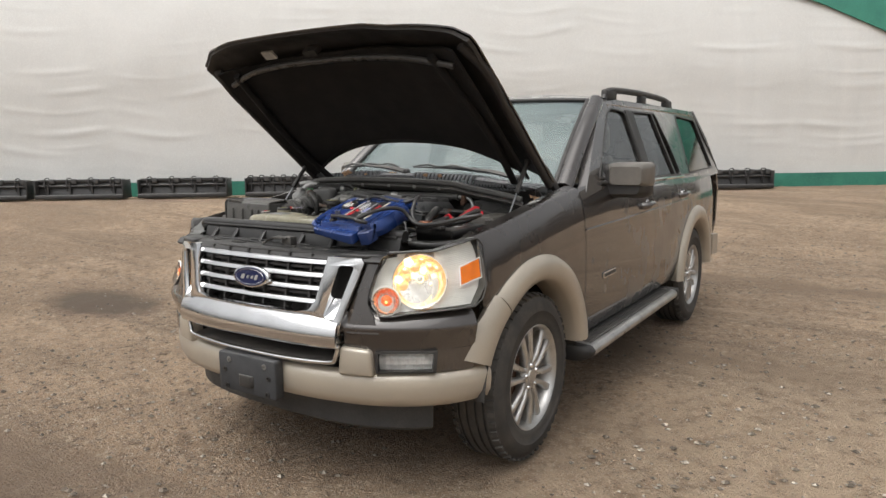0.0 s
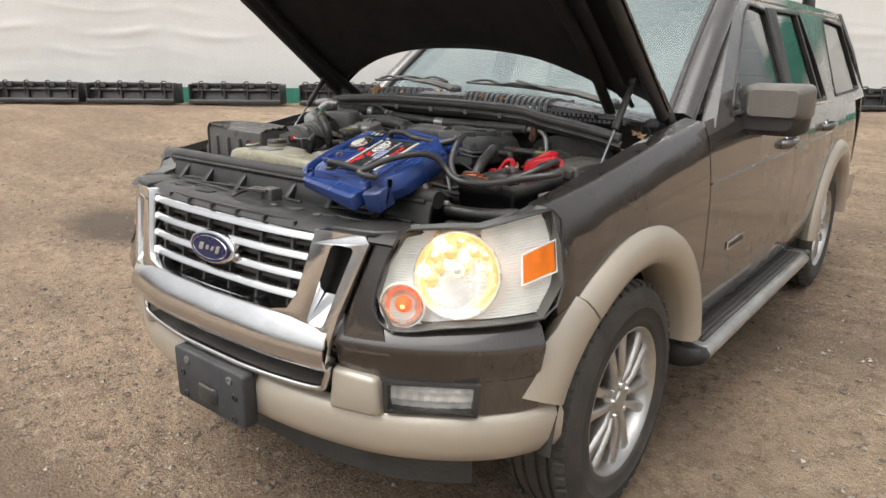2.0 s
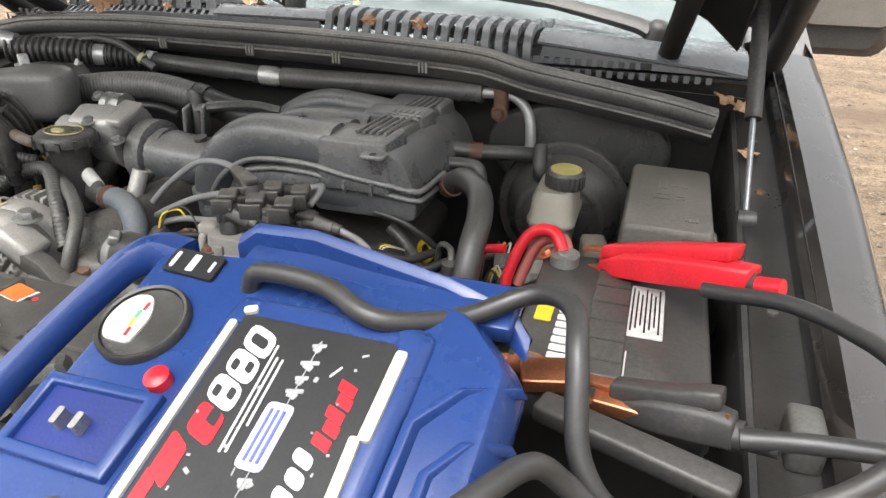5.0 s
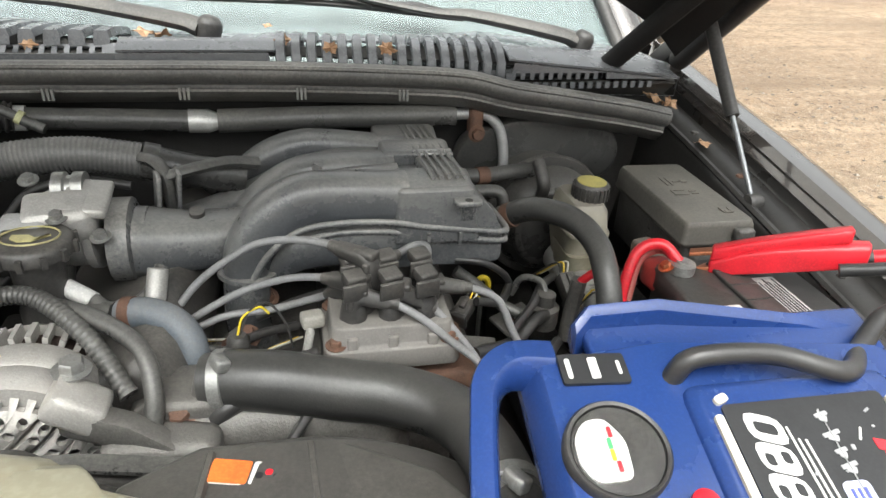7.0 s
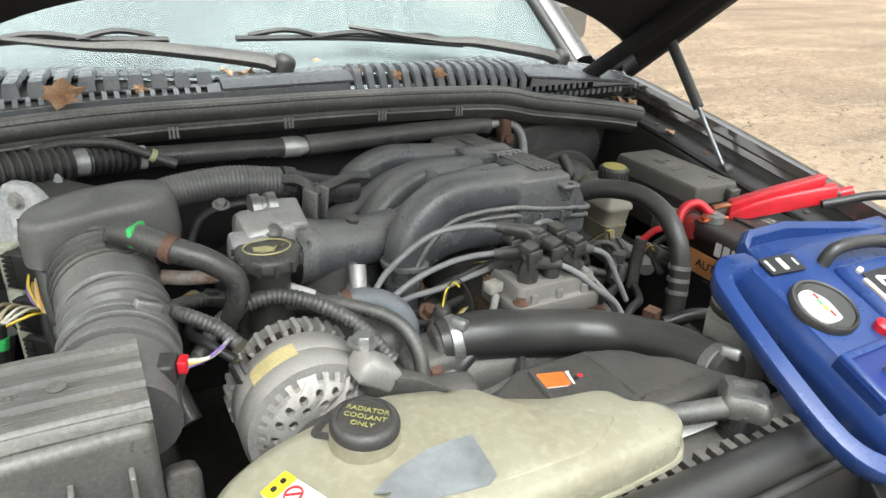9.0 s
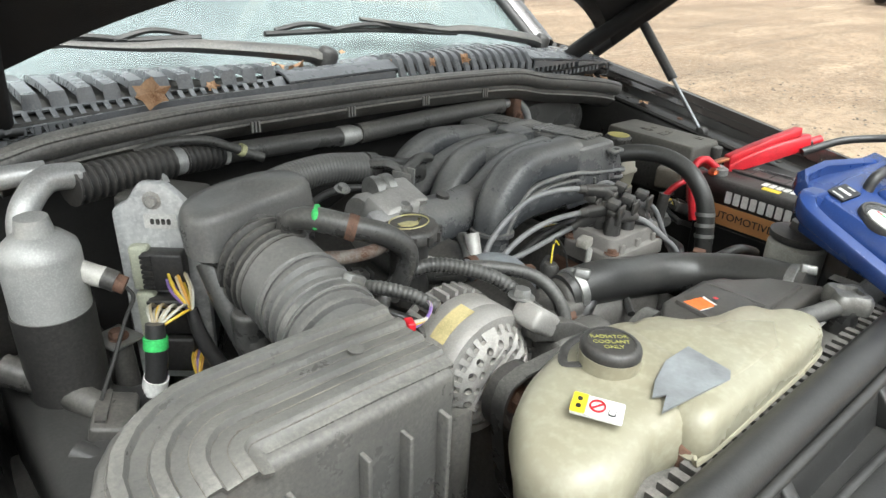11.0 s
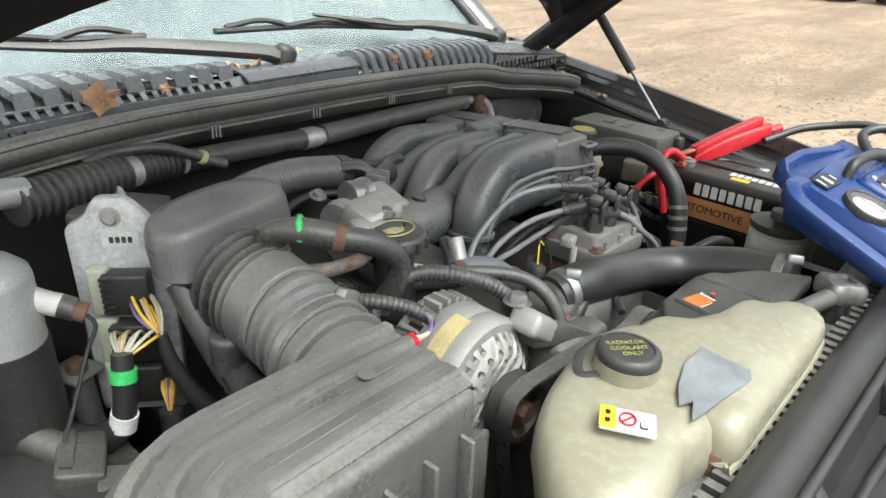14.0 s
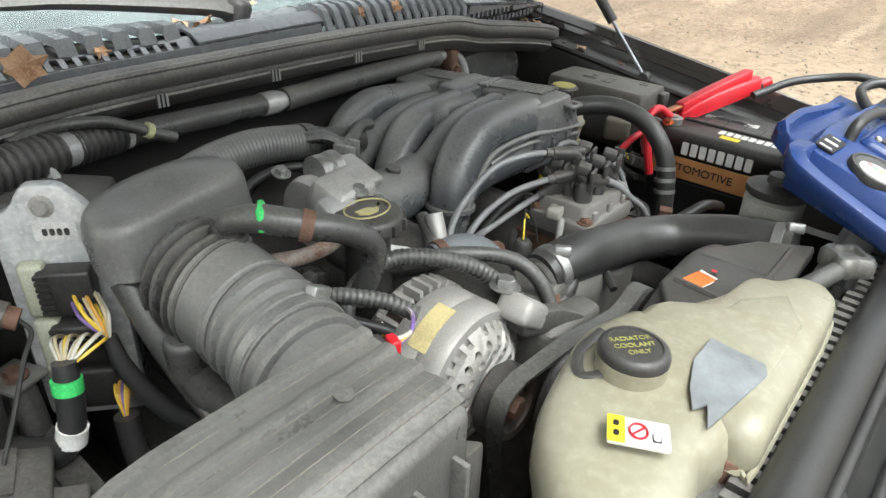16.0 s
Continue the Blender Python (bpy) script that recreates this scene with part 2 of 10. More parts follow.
ALU_PIPE = mat("aluminium_pipe", (0.58, 0.58, 0.57), 0.38, 0.5, scale=30, bump=0.06, dust=0.2)
STEEL = mat("zinc_steel", (0.40, 0.40, 0.385), 0.38, 0.75, scale=40, bump=0.1, dust=0.25)
RUST = mat("rusted_steel", (0.16, 0.085, 0.055), 0.75, 0.2, c2=(0.10, 0.06, 0.045), scale=60, bump=0.4)
GRIME = mat("grimy_alloy", (0.105, 0.102, 0.097), 0.5, 0.3, c2=(0.05, 0.048, 0.046), scale=30, bump=0.35, dust=0.35, dust_c=(0.26, 0.24, 0.21))
CREAM = mat("yellowed_white_plastic", (0.285, 0.270, 0.200), 0.28, c2=(0.225, 0.202, 0.138), scale=7, bump=0.02, fine=90, dust=0.26, dust_c=(0.25, 0.225, 0.175))
BLUE = mat("blue_plastic", (0.013, 0.040, 0.165), 0.25, c2=(0.011, 0.034, 0.14), scale=8, bump=0.05, dust=0.07, dust_c=(0.16, 0.18, 0.26))
RED = mat("red_plastic", (0.62, 0.018, 0.03), 0.35, scale=20, bump=0.05)
YELLOW = mat("yellow_plastic", (0.72, 0.55, 0.03), 0.45, scale=30, bump=0.05)
ORANGE = mat("orange_sticker", (0.75, 0.16, 0.03), 0.5, scale=30, bump=0.03)
WHITE = mat("white_print", (0.74, 0.73, 0.70), 0.55, scale=40, bump=0.05, dust=0.2)
INK = mat("black_print", (0.015, 0.015, 0.016), 0.5, scale=30, bump=0.03)
GREEN = mat("green_tape", (0.08, 0.62, 0.16), 0.5, scale=30, bump=0.05)
COPPER = mat("copper_jaw", (0.70, 0.27, 0.14), 0.35, 0.9, scale=40, bump=0.1)
WIRE = mat("grey_cable", (0.24, 0.24, 0.245), 0.42, scale=30, bump=0.06, dust=0.25)
CABLE = mat("black_cable", (0.022, 0.022, 0.023), 0.34, scale=30, bump=0.06, dust=0.14)
LEAF = mat("dead_leaf", (0.50, 0.315, 0.185), 0.75, c2=(0.27, 0.14, 0.07), scale=40, bump=0.4)
AMBER = mat("amber_lens", (0.80, 0.19, 0.01), 0.12, scale=20, bump=0.02, emit=(1, 0.22, 0.01), strength=0.06)
GLASS = mat("green_tinted_glass", (0.90, 0.96, 0.93), 0.03, scale=3, bump=0.0, trans=1.0, ior=1.45, rvar=0.02)
FOGGED = mat("wet_fogged_windscreen", (0.245, 0.295, 0.288), 0.06, c2=(0.17, 0.205, 0.21), scale=2, bump=0.0, fine=90, ior=1.55, rvar=0.05, alpha=0.55)
CLEAR = mat("clear_polycarbonate", (0.93, 0.93, 0.92), 0.06, scale=3, bump=0.0, trans=1.0, ior=1.2, rvar=0.02)

# ---------------------------------------------------------------- the car: a large SUV that faces -y, wheels on z = 0
car = thing("suv", (0, 2.4, 0), "dark brown metallic SUV with gold lower trim and its hood raised", "car")
HUB_F, HUB_R, HUB_Z, TYRE_R = 0.932, 3.82, 0.378, 0.378


def interp(x, table):
    for (a, fa), (b, fb) in zip(table, table[1:]):
        if x <= b:
            t = (x - a) / (b - a)
            t = max(0.0, t)
            return fa + (fb - fa) * t
    return table[-1][1]


HALF = [(0.30, 0.80), (0.42, 0.845), (0.5, 0.870), (0.7, 0.893), (1.0, 0.903), (2.5, 0.915), (4.0, 0.905), (4.5, 0.885), (4.72, 0.85), (4.86, 0.79)]
TOPZ = [(0.28, 1.020), (0.5, 1.052), (0.8, 1.098), (1.1, 1.145), (1.3, 1.172), (1.48, 1.195), (1.8, 1.21), (2.7, 1.185), (3.6, 1.175), (4.8, 1.19)]
SIDE = [(0.0, -0.045), (0.10, -0.018), (0.22, -0.004), (0.40, 0.0), (0.66, -0.002), (0.80, -0.012), (0.90, -0.026), (0.96, -0.04), (1.0, -0.058)]
LOW = 0.43


def side_point(y, f):
    z = LOW + f * (interp(y, TOPZ) - LOW)
    return interp(y, HALF) + interp(f, SIDE), y, z


def in_arch(y, z, r=0.50):
    return any((y - hy) ** 2 + (z - HUB_Z) ** 2 < r * r for hy in (HUB_F, HUB_R))


def side_panel(y0, y1, f0=lambda y: 0.0, roll=False):
    ys = [y0 + (y1 - y0) * i / max(2, round((y1 - y0) / 0.03)) for i in range(max(2, round((y1 - y0) / 0.03)) + 1)]
    fs = [i / 22 for i in range(20)] + [0.91, 0.94, 0.965, 0.985, 1.0]
    V, F = [], []
    cols = len(fs) + (5 if roll else 0)
    for y in ys:
        lo = f0(y)
        for f in fs:
            V.append(side_point(y, lo + (1 - lo) * f))
        if roll:
            x, _, z = side_point(y, 1.0)
            inner = 0.772
            for k in range(1, 6):
                s = k / 5
                V.append((x + (inner - x) * s, y, z + 0.012 * math.sin(s * math.pi / 2) - (0.03 if k == 5 else 0)))
    for i in range(len(ys) - 1):
        for k in range(cols - 1):
            q = (i * cols + k, (i + 1) * cols + k, (i + 1) * cols + k + 1, i * cols + k + 1)
            c = [sum(V[j][d] for j in q) / 4 for d in range(3)]
            if not in_arch(c[1], c[2]):
                F.append(q)
    return V, F


fender_low = lambda y: 0.0 if y > 0.52 else 0.965
for side in (1, -1):
    flip = (lambda g: g) if side > 0 else mirrored
    fender = part("fender", flip(side_panel(0.49, 1.475, fender_low, True)), PAINT, car)
    for y0, y1, nm in ((1.482, 2.66, "front_door"), (2.667, 3.56, "rear_door")):
        door = part(nm, flip(side_panel(y0, y1)), PAINT, car)
        # handle with its cup
        hy, hz = (2.50, 1.035) if nm == "front_door" else (3.42, 1.045)
        hx = interp(hy, HALF) - 0.015
        part("handle", flip(gtube([(hx - 0.02, hy - 0.09, hz - 0.005), (hx + 0.03, hy - 0.06, hz), (hx + 0.036, hy, hz + 0.004), (hx + 0.03, hy + 0.06, hz + 0.004), (hx - 0.02, hy + 0.09, hz)], 0.013, 8, flat=1.5)), PAINT, door)
        part("lock_bezel", flip(glathe([(0.036, 0), (0.036, 0.012), (0.028, 0.016), (0.0, 0.016)], (hx - 0.012, hy + 0.02, hz), (1, 0, 0), 18)), CHROME, door)
        part("belt_moulding", flip(gtube([(side_point(y, 1)[0] + 0.008, y, side_point(y, 1)[2] - 0.004) for y in (y0 + 0.3 if nm == "front_door" else y0, (y0 + y1) / 2, y1)], 0.012, 6)), CHROME if nm == "rear_door" else BLACK_CLEAN, door)
        part("side_crease", flip(gtube([(interp(y, HALF) - 0.010, y, 0.985 + 0.01 * (y - 1.5)) for y in (y0 + 0.01, (y0 + y1) / 2, y1 - 0.01)], 0.007, 6)), PAINT, door)
    part("quarter_panel", flip(side_panel(3.567, 4.86)), PAINT, car)
    # inner skins that close the gaps behind the panels
    part("inner_side", flip(gsheet([[(side_point(y, f)[0] - 0.022, y, side_point(y, f)[2]) for f in (0.3, 0.6, 0.8, 0.97)] for y in (1.45, 2.0, 2.6, 3.3)], 0.004)), DARK, car)

    # wheel-arch flares
    def flare(hy, a0, a1, fwd=0.0):
        rings = []
        for i in range(37):
            a = radians(a0 + (a1 - a0) * i / 36)
            ring = []
            grow = fwd * max(0, -math.cos(a)) ** 2
            for r, dx in ((0.435, -0.12), (0.437, -0.01), (0.450, 0.024), (0.475, 0.036), (0.51, 0.034), (0.545, 0.022), (0.556, 0.002), (0.54, -0.03)):
                rr = r + grow * max(0, (r - 0.44) / 0.11)
                y, z = hy + rr * math.cos(a), HUB_Z + rr * math.sin(a)
                ring.append((interp(max(y, 0.36), HALF) + dx - 0.02 * min(1, max(0, (0.50 - y) / 0.12)), y, z))
            rings.append(ring)
        return gloft(rings, closed=True)

    part("wheel_flare", flip(flare(HUB_F, 8, 128, 0.0)), TAN, car, "gold wheel-arch flare")
    part("wheel_flare", flip(flare(HUB_F, 128.7, 158, 0.03)), TAN, car, "gold wheel-arch flare")
    part("wheel_flare", flip(flare(HUB_R, 4, 176)), TAN, car, "gold wheel-arch flare")
    for hy in (HUB_F, HUB_R):
        part("wheel_liner", flip(gsheet([[(x, hy + r * math.cos(a), HUB_Z + r * math.sin(a)) for a in [radians(4 + 172 * k / 30) for k in range(31)]] for x, r in ((0.89, 0.462), (0.75, 0.468), (0.60, 0.466), (0.57, 0.40), (0.56, 0.05))], 0.004)), DARK, car)
        part("inner_arch", flip(gbox(0.56, hy, 0.62, 0.03, 0.95, 0.62)), DARK, car)

    # running board
    board = part("running_board", flip(gloft([[(x, y, z) for x, z in ((0.78, 0.40), (0.86, 0.405), (0.955, 0.398), (0.975, 0.375), (0.965, 0.345), (0.92, 0.325), (0.80, 0.33))] for y in (1.46, 2.2, 3.06)])), SILVER, car, "silver running board", bevel=0.01)
    part("step_pad", flip(gbox(0.885, 2.26, 0.404, 0.10, 1.52, 0.008)), BLACK, board, bevel=0.003)
    for k in range(4):
        part("grip_rib", flip(gbox(0.85 + 0.022 * k, 2.26, 0.409, 0.008, 1.48, 0.006)), BLACK_CLEAN, board)
    part("end_cap", flip(gloft([[(x + dx, y, z + dz) for x, z in ((0.78, 0.405), (0.86, 0.41), (0.96, 0.402), (0.98, 0.375), (0.968, 0.342), (0.92, 0.32), (0.80, 0.325))] for y, dx, dz in ((1.46, 0, 0), (1.42, -0.01, 0), (1.40, -0.05, 0.0))])), BLACK_CLEAN, board, bevel=0.008)
    part("end_cap", flip(gbox(0.87, 3.08, 0.365, 0.2, 0.06, 0.085)), BLACK_CLEAN, board, bevel=0.015)

    # greenhouse side: a slanting frame with three openings
    green = lambda y, z, h: (0.862 - (z - 1.19) * 0.36 - h - 0.02 * max(0, y - 3.9) ** 2, y, z)
    outer = [(1.56, 1.17), (2.7, 1.14), (3.6, 1.12), (4.80, 1.15), (4.76, 1.30), (4.56, 1.66), (4.40, 1.69), (3.2, 1.695), (2.50, 1.69), (2.20, 1.66), (1.93, 1.46)]
    w_front = round_poly([(1.80, 1.228), (2.63, 1.195), (2.60, 1.62), (2.36, 1.635), (2.26, 1.60)], 0.03)
    w_rear = round_poly([(2.76, 1.192), (3.47, 1.185), (3.40, 1.40), (3.27, 1.635), (2.76, 1.63)], 0.03)
    w_quarter = round_poly([(3.72, 1.19), (4.60, 1.205), (4.45, 1.62), (3.84, 1.64)], 0.035)
    part("body_frame", flip(gpanel(outer, [w_front, w_rear, w_quarter], green, 0.05)), PAINT, car, smooth=25)
    for w, nm in ((w_front, "side_window"), (w_rear, "side_window"), (w_quarter, "quarter_window")):
        pane = part(nm, flip(gpanel(w, [], lambda y, z, h: green(y, z, h + 0.012), 0.004)), GLASS, car)
        pane.visible_shadow = False
        cy, cz = sum(p[0] for p in w) / len(w), sum(p[1] for p in w) / len(w)
        inner = [(cy + (y - cy) * 0.965, cz + (z - cz) * 0.955) for y, z in w]
        part("window_seal", flip(gpanel([(cy + (y - cy) * 1.01, cz + (z - cz) * 1.01) for y, z in w], [inner], lambda y, z, h: green(y, z, h - 0.004), 0.014)), BLACK_CLEAN, pane)
    part("pillar_trim", flip(gpanel([(2.64, 1.19), (2.75, 1.185), (2.75, 1.635), (2.615, 1.63)], [], lambda y, z, h: green(y, z, h - 0.005), 0.01)), BLACK_CLEAN, car)
    part("window_divider", flip(gpanel([(3.30, 1.19), (3.335, 1.19), (3.205, 1.63), (3.175, 1.63)], [], lambda y, z, h: green(y, z, h - 0.003), 0.02)), BLACK_CLEAN, car)
    # roof rack rail
    rail = part("roof_rail", flip(gtube([(0.57, 2.60, 1.70), (0.57, 2.64, 1.745), (0.57, 2.76, 1.770), (0.57, 3.2, 1.782), (0.57, 3.8, 1.778), (0.57, 4.10, 1.755), (0.57, 4.20, 1.69)], 0.022, 10)), BLACK_CLEAN, car, "black roof rack rail")
    for y, l in ((2.70, 0.20), (3.40, 0.12), (4.08, 0.18)):
        part("rail_foot", flip(gbox(0.57, y, 1.735, 0.045, l, 0.07)), BLACK_CLEAN, rail, bevel=0.015)
    # door mirror: dark shell with a paler cap
    mirror = part("door_mirror", flip(gloft([[(x, y + dy, z) for x, z in rrect_pts] for y, dy, rrect_pts in (
        (1.88, 0, [(0.950 + a * 0.80, 1.213 + b * 0.82) for a, b in rrect(0.235, 0.17, 0.04)]),
        (1.92, 0, [(0.950 + a, 1.213 + b) for a, b in rrect(0.25, 0.185, 0.04)]),
        (2.03, 0, [(0.950 + a, 1.213 + b) for a, b in rrect(0.25, 0.19, 0.04)]))])), BLACK_CLEAN, car, "black door mirror with a pale taupe cap")
    part("mirror_cap", flip(gloft([[(x, y, z) for x, z in pts] for y, pts in (
        (1.867, [(0.968 + a * 0.80, 1.243 + b * 0.84) for a, b in rrect(0.215, 0.115, 0.025)]),
        (1.91, [(0.968 + a, 1.244 + b) for a, b in rrect(0.232, 0.132, 0.03)]),
        (2.015, [(0.968 + a, 1.245 + b) for a, b in rrect(0.235, 0.136, 0.03)]))])), mat("taupe_cap", (0.19, 0.175, 0.155), 0.4, 0.3, scale=8, bump=0.03), mirror, "pale taupe cap")
    part("mirror_arm", flip(gtube([(0.82, 1.90, 1.165), (0.86, 1.92, 1.17), (0.90, 1.93, 1.18)], [0.045, 0.04, 0.05], 10)), BLACK_CLEAN, mirror)
    part("mirror_glass", flip(gprism(rrect(0.21, 0.15, 0.03), lambda a, b, h: (0.950 + a, h, 1.217 + b), 2.026, 2.033)), CHROME, mirror)
    part("sail_panel", flip(gpanel([(1.85, 1.20), (2.02, 1.20), (2.02, 1.225), (1.96, 1.31)], [], lambda y, z, h: green(y, z, h - 0.006), 0.02)), BLACK_CLEAN, car)

    # wheels
    for hy, nm in ((HUB_F, "front_wheel"), (HUB_R, "rear_wheel")):
        wx = 0.775
        wheel = thing(nm, (side * wx, hy, HUB_Z), "road tyre on a silver six-spoke alloy wheel", "wheel")
        wheel.parent = car
        wheel.matrix_parent_inverse = car.matrix_world.inverted()
        for key in ("category",):
            del wheel[key]
        R = TYRE_R
        prof = [(0.235, -0.112), (0.262, -0.118), (0.31, -0.120), (0.345, -0.112), (0.366, -0.096)]
        for g in (-0.060, -0.022, 0.022, 0.060):
            prof += [(R, g - 0.0065 - 0.0001), (R - 0.009, g - 0.005), (R - 0.009, g + 0.005), (R, g + 0.0065)]
        prof += [(0.366, 0.096), (0.345, 0.112), (0.33, 0.118), (0.30, 0.121), (0.297, 0.118), (0.262, 0.117), (0.240, 0.112), (0.232, 0.10)]
        tyre = part("tyre", flip(glathe(prof, (wx, hy, HUB_Z), (1, 0, 0), 64, caps=False)), TYRE, wheel, "dirty black tyre")
        for k in range(48):
            a = 2 * math.pi * k / 48
            for s in (-1, 1):
                m = Matrix.Translation((wx, hy, HUB_Z)) @ Matrix.Rotation(a + 0.02 * s, 4, "X")
                part("tread_block", flip(turned(gbox(s * 0.088, 0, R - 0.0085, 0.030, 0.026, 0.016, (0, 18 * s, 0)), m)), TYRE, tyre)
        rim = part("rim", flip(glathe([(0.215, -0.03), (0.222, 0.085), (0.240, 0.095), (0.243, 0.108), (0.236, 0.112), (0.228, 0.106), (0.221, 0.085), (0.205, 0.04), (0.200, -0.05), (0.06, -0.06)], (wx, hy, HUB_Z), (1, 0, 0), 48, caps=False)), SILVER, wheel, "silver alloy rim")
        for k in range(6):
            for s in (-1, 1):
                m = Matrix.Translation((wx, hy, HUB_Z)) @ Matrix.Rotation(radians(60 * k + 12), 4, "X")
                sp = gloft([[(x0 + dx, s * (c + w * e), r) for dx, e in ((0.0, -1), (0.012, -0.6), (0.012, 0.6), (0.0, 1), (-0.03, 0.8), (-0.03, -0.8))] for r, x0, c, w in ((0.045, 0.078, 0.019, 0.013), (0.10, 0.088, 0.023, 0.013), (0.17, 0.086, 0.034, 0.0165), (0.226, 0.082, 0.046, 0.023))])
                part("spoke", flip(turned(sp, m)), SILVER, rim, bevel=0.003)
        part("hub_cap", flip(glathe([(0.066, 0.05), (0.066, 0.082), (0.058, 0.092), (0.036, 0.094), (0.034, 0.100), (0.0, 0.102)], (wx, hy, HUB_Z), (1, 0, 0), 24)), SILVER, rim)
        for k in range(5):
            a = radians(72 * k + 20)
            part("lug_nut", flip(glathe([(0.010, 0), (0.010, 0.02), (0.006, 0.024)], (wx + 0.078, hy + 0.052 * math.cos(a), HUB_Z + 0.052 * math.sin(a)), (1, 0, 0), 8)), CHROME, rim)
        part("brake_disc", flip(glathe([(0.02, -0.04), (0.165, -0.04), (0.165, -0.015), (0.02, -0.015)], (wx, hy, HUB_Z), (1, 0, 0), 32)), RUST, wheel)

# maker's plate on the doors is a chrome bar with unreadable marks
for side in (1, -1):
    flip = (lambda g: g) if side > 0 else mirrored
    plate = part("door_badge", flip(gbox(0.912, 1.82, 0.715, 0.006, 0.20, 0.034)), CHROME, car, "chrome name plate", bevel=0.002)
    for k in range(8):
        part("mark", flip(gbox(0.916, 1.74 + 0.0225 * k, 0.715, 0.003, 0.012, 0.018)), BLACK_CLEAN, plate)

# roof, tail, floor pan
rows = []
for i in range(19):
    y = 2.19 + (4.60 - 2.19) * i / 18
    row = []
    for k in range(-12, 13):
        s = k / 12
        x = 0.70 * s
        z = 1.742 - 0.055 * abs(s) ** 2.6 - 0.03 * abs(s) ** 12
        f = max(0, (2.42 - (y + 0.16 * s * s)) / 0.24)
        bk = max(0, (y - 4.3) / 0.3)
        row.append((x, y + 0.11 * s * s * (1 - i / 18), z - 0.065 * f * f - 0.05 * bk * bk))
    rows.append(row)
part("roof", gsheet(rows, 0.02), PAINT, car)
part("tailgate", gsheet([[(x * w, y + 0.05 * (1 - x * x), z) for x in [k / 8 for k in range(-8, 9)]] for z, y, w in ((0.45, 4.80, 0.80), (0.7, 4.84, 0.84), (1.0, 4.83, 0.85), (1.2, 4.77, 0.84), (1.45, 4.62, 0.77), (1.68, 4.50, 0.68))], 0.03), PAINT, car)
part("rear_bumper", gloft([[(x * 0.88, 4.80 + 0.12 * (1 - abs(x) ** 4), z) for x in [k / 10 for k in range(-10, 11)]] + [(x * 0.86, 4.70, z) for x in [k / 10 for k in range(10, -11, -1)]] for z in (0.42, 0.60)]), TAN, car)
part("floor_pan", gbox(0, 2.75, 0.42, 1.5, 3.5, 0.10), DARK, car)
part("headliner", gsheet([[(x, y, 1.665 - 0.02 * abs(x)) for x in (-0.62, 0, 0.62)] for y in (2.4, 3.4, 4.4)], 0.01), mat("grey_headliner", (0.36, 0.35, 0.32), 0.9, scale=12), car)

# windscreen
ws = []
for i in range(13):
    t = i / 12
    row = []
    for k in range(-14, 15):
        s = k / 14
        x = s * (0.718 - 0.09 * t)
        y = 1.36 + 0.13 * abs(s) ** 2.2 + t * (0.84 - 0.16 * abs(s) ** 2.2)
        row.append((x, y, 1.185 + 0.50 * t + 0.02 * math.sin(t * math.pi) - 0.02 * t * s * s))
    ws.append(row)
windscreen = part("windscreen", gsheet(ws, 0.005), FOGGED, car, "wet, fogged windscreen")
windscreen.visible_shadow = False
for side in (1, -1):
    edge = [Vector(r[-1 if side > 0 else 0]) for r in ws]
    part("a_pillar", gtube([(p.x + side * 0.040, p.y + 0.030, p.z - 0.002) for p in edge[::3]], 0.048, 10, per=4), PAINT, car)
    part("screen_moulding", gtube([(p.x + side * 0.004, p.y - 0.006, p.z + 0.008) for p in edge[::3]], 0.014, 8, per=4), BLACK_CLEAN, windscreen)
part("screen_moulding", gtube([Vector(p) + Vector((0, -0.004, 0.008)) for p in ws[-1][::4]], 0.014, 8), BLACK_CLEAN, windscreen)
part("shade_band", gsheet([[Vector(p) + Vector((0, 0.012, -0.008)) for p in row] for row in ws[10:]], 0.001), mat("dark_frit", (0.03, 0.06, 0.05), 0.4, trans=0.6), windscreen)
sticker = part("screen_sticker", gsheet([[(x, 2.145 + dy, z) for x in (0.46, 0.53)] for z, dy in ((1.545, 0.0), (1.60, 0.055))], 0.001), WHITE, windscreen, "pale sticker")

# cabin
part("dashboard", gloft([[(x, y, z) for y, z in ((1.58 + 0.25 * abs(x) ** 2, 1.15), (1.75, 1.20), (2.05, 1.19), (2.12, 1.12), (2.1, 0.9), (1.6, 0.9))] for x in (-0.72, -0.4, 0, 0.4, 0.72)]), mat("grey_dash", (0.055, 0.058, 0.06), 0.7, scale=14, bump=0.3, fine=600), car, bevel=0.01)
wheel_rim = [(0.37 + 0.185 * math.cos(a), 2.20 - 0.09 * math.sin(a), 1.18 + 0.16 * math.sin(a)) for a in [2 * math.pi * k / 16 for k in range(17)]]
steer = part("steering_wheel", gtube(wheel_rim, 0.016, 8, per=3), mat("tan_leather", (0.34, 0.29, 0.22), 0.6, scale=12), car)
part("wheel_spoke", gbox(0.37, 2.20, 1.18, 0.34, 0.03, 0.06, (-30, 0, 0)), BLACK_CLEAN, steer, bevel=0.015)
SEAT = mat("taupe_leather", (0.20, 0.175, 0.145), 0.6, scale=10, bump=0.2)
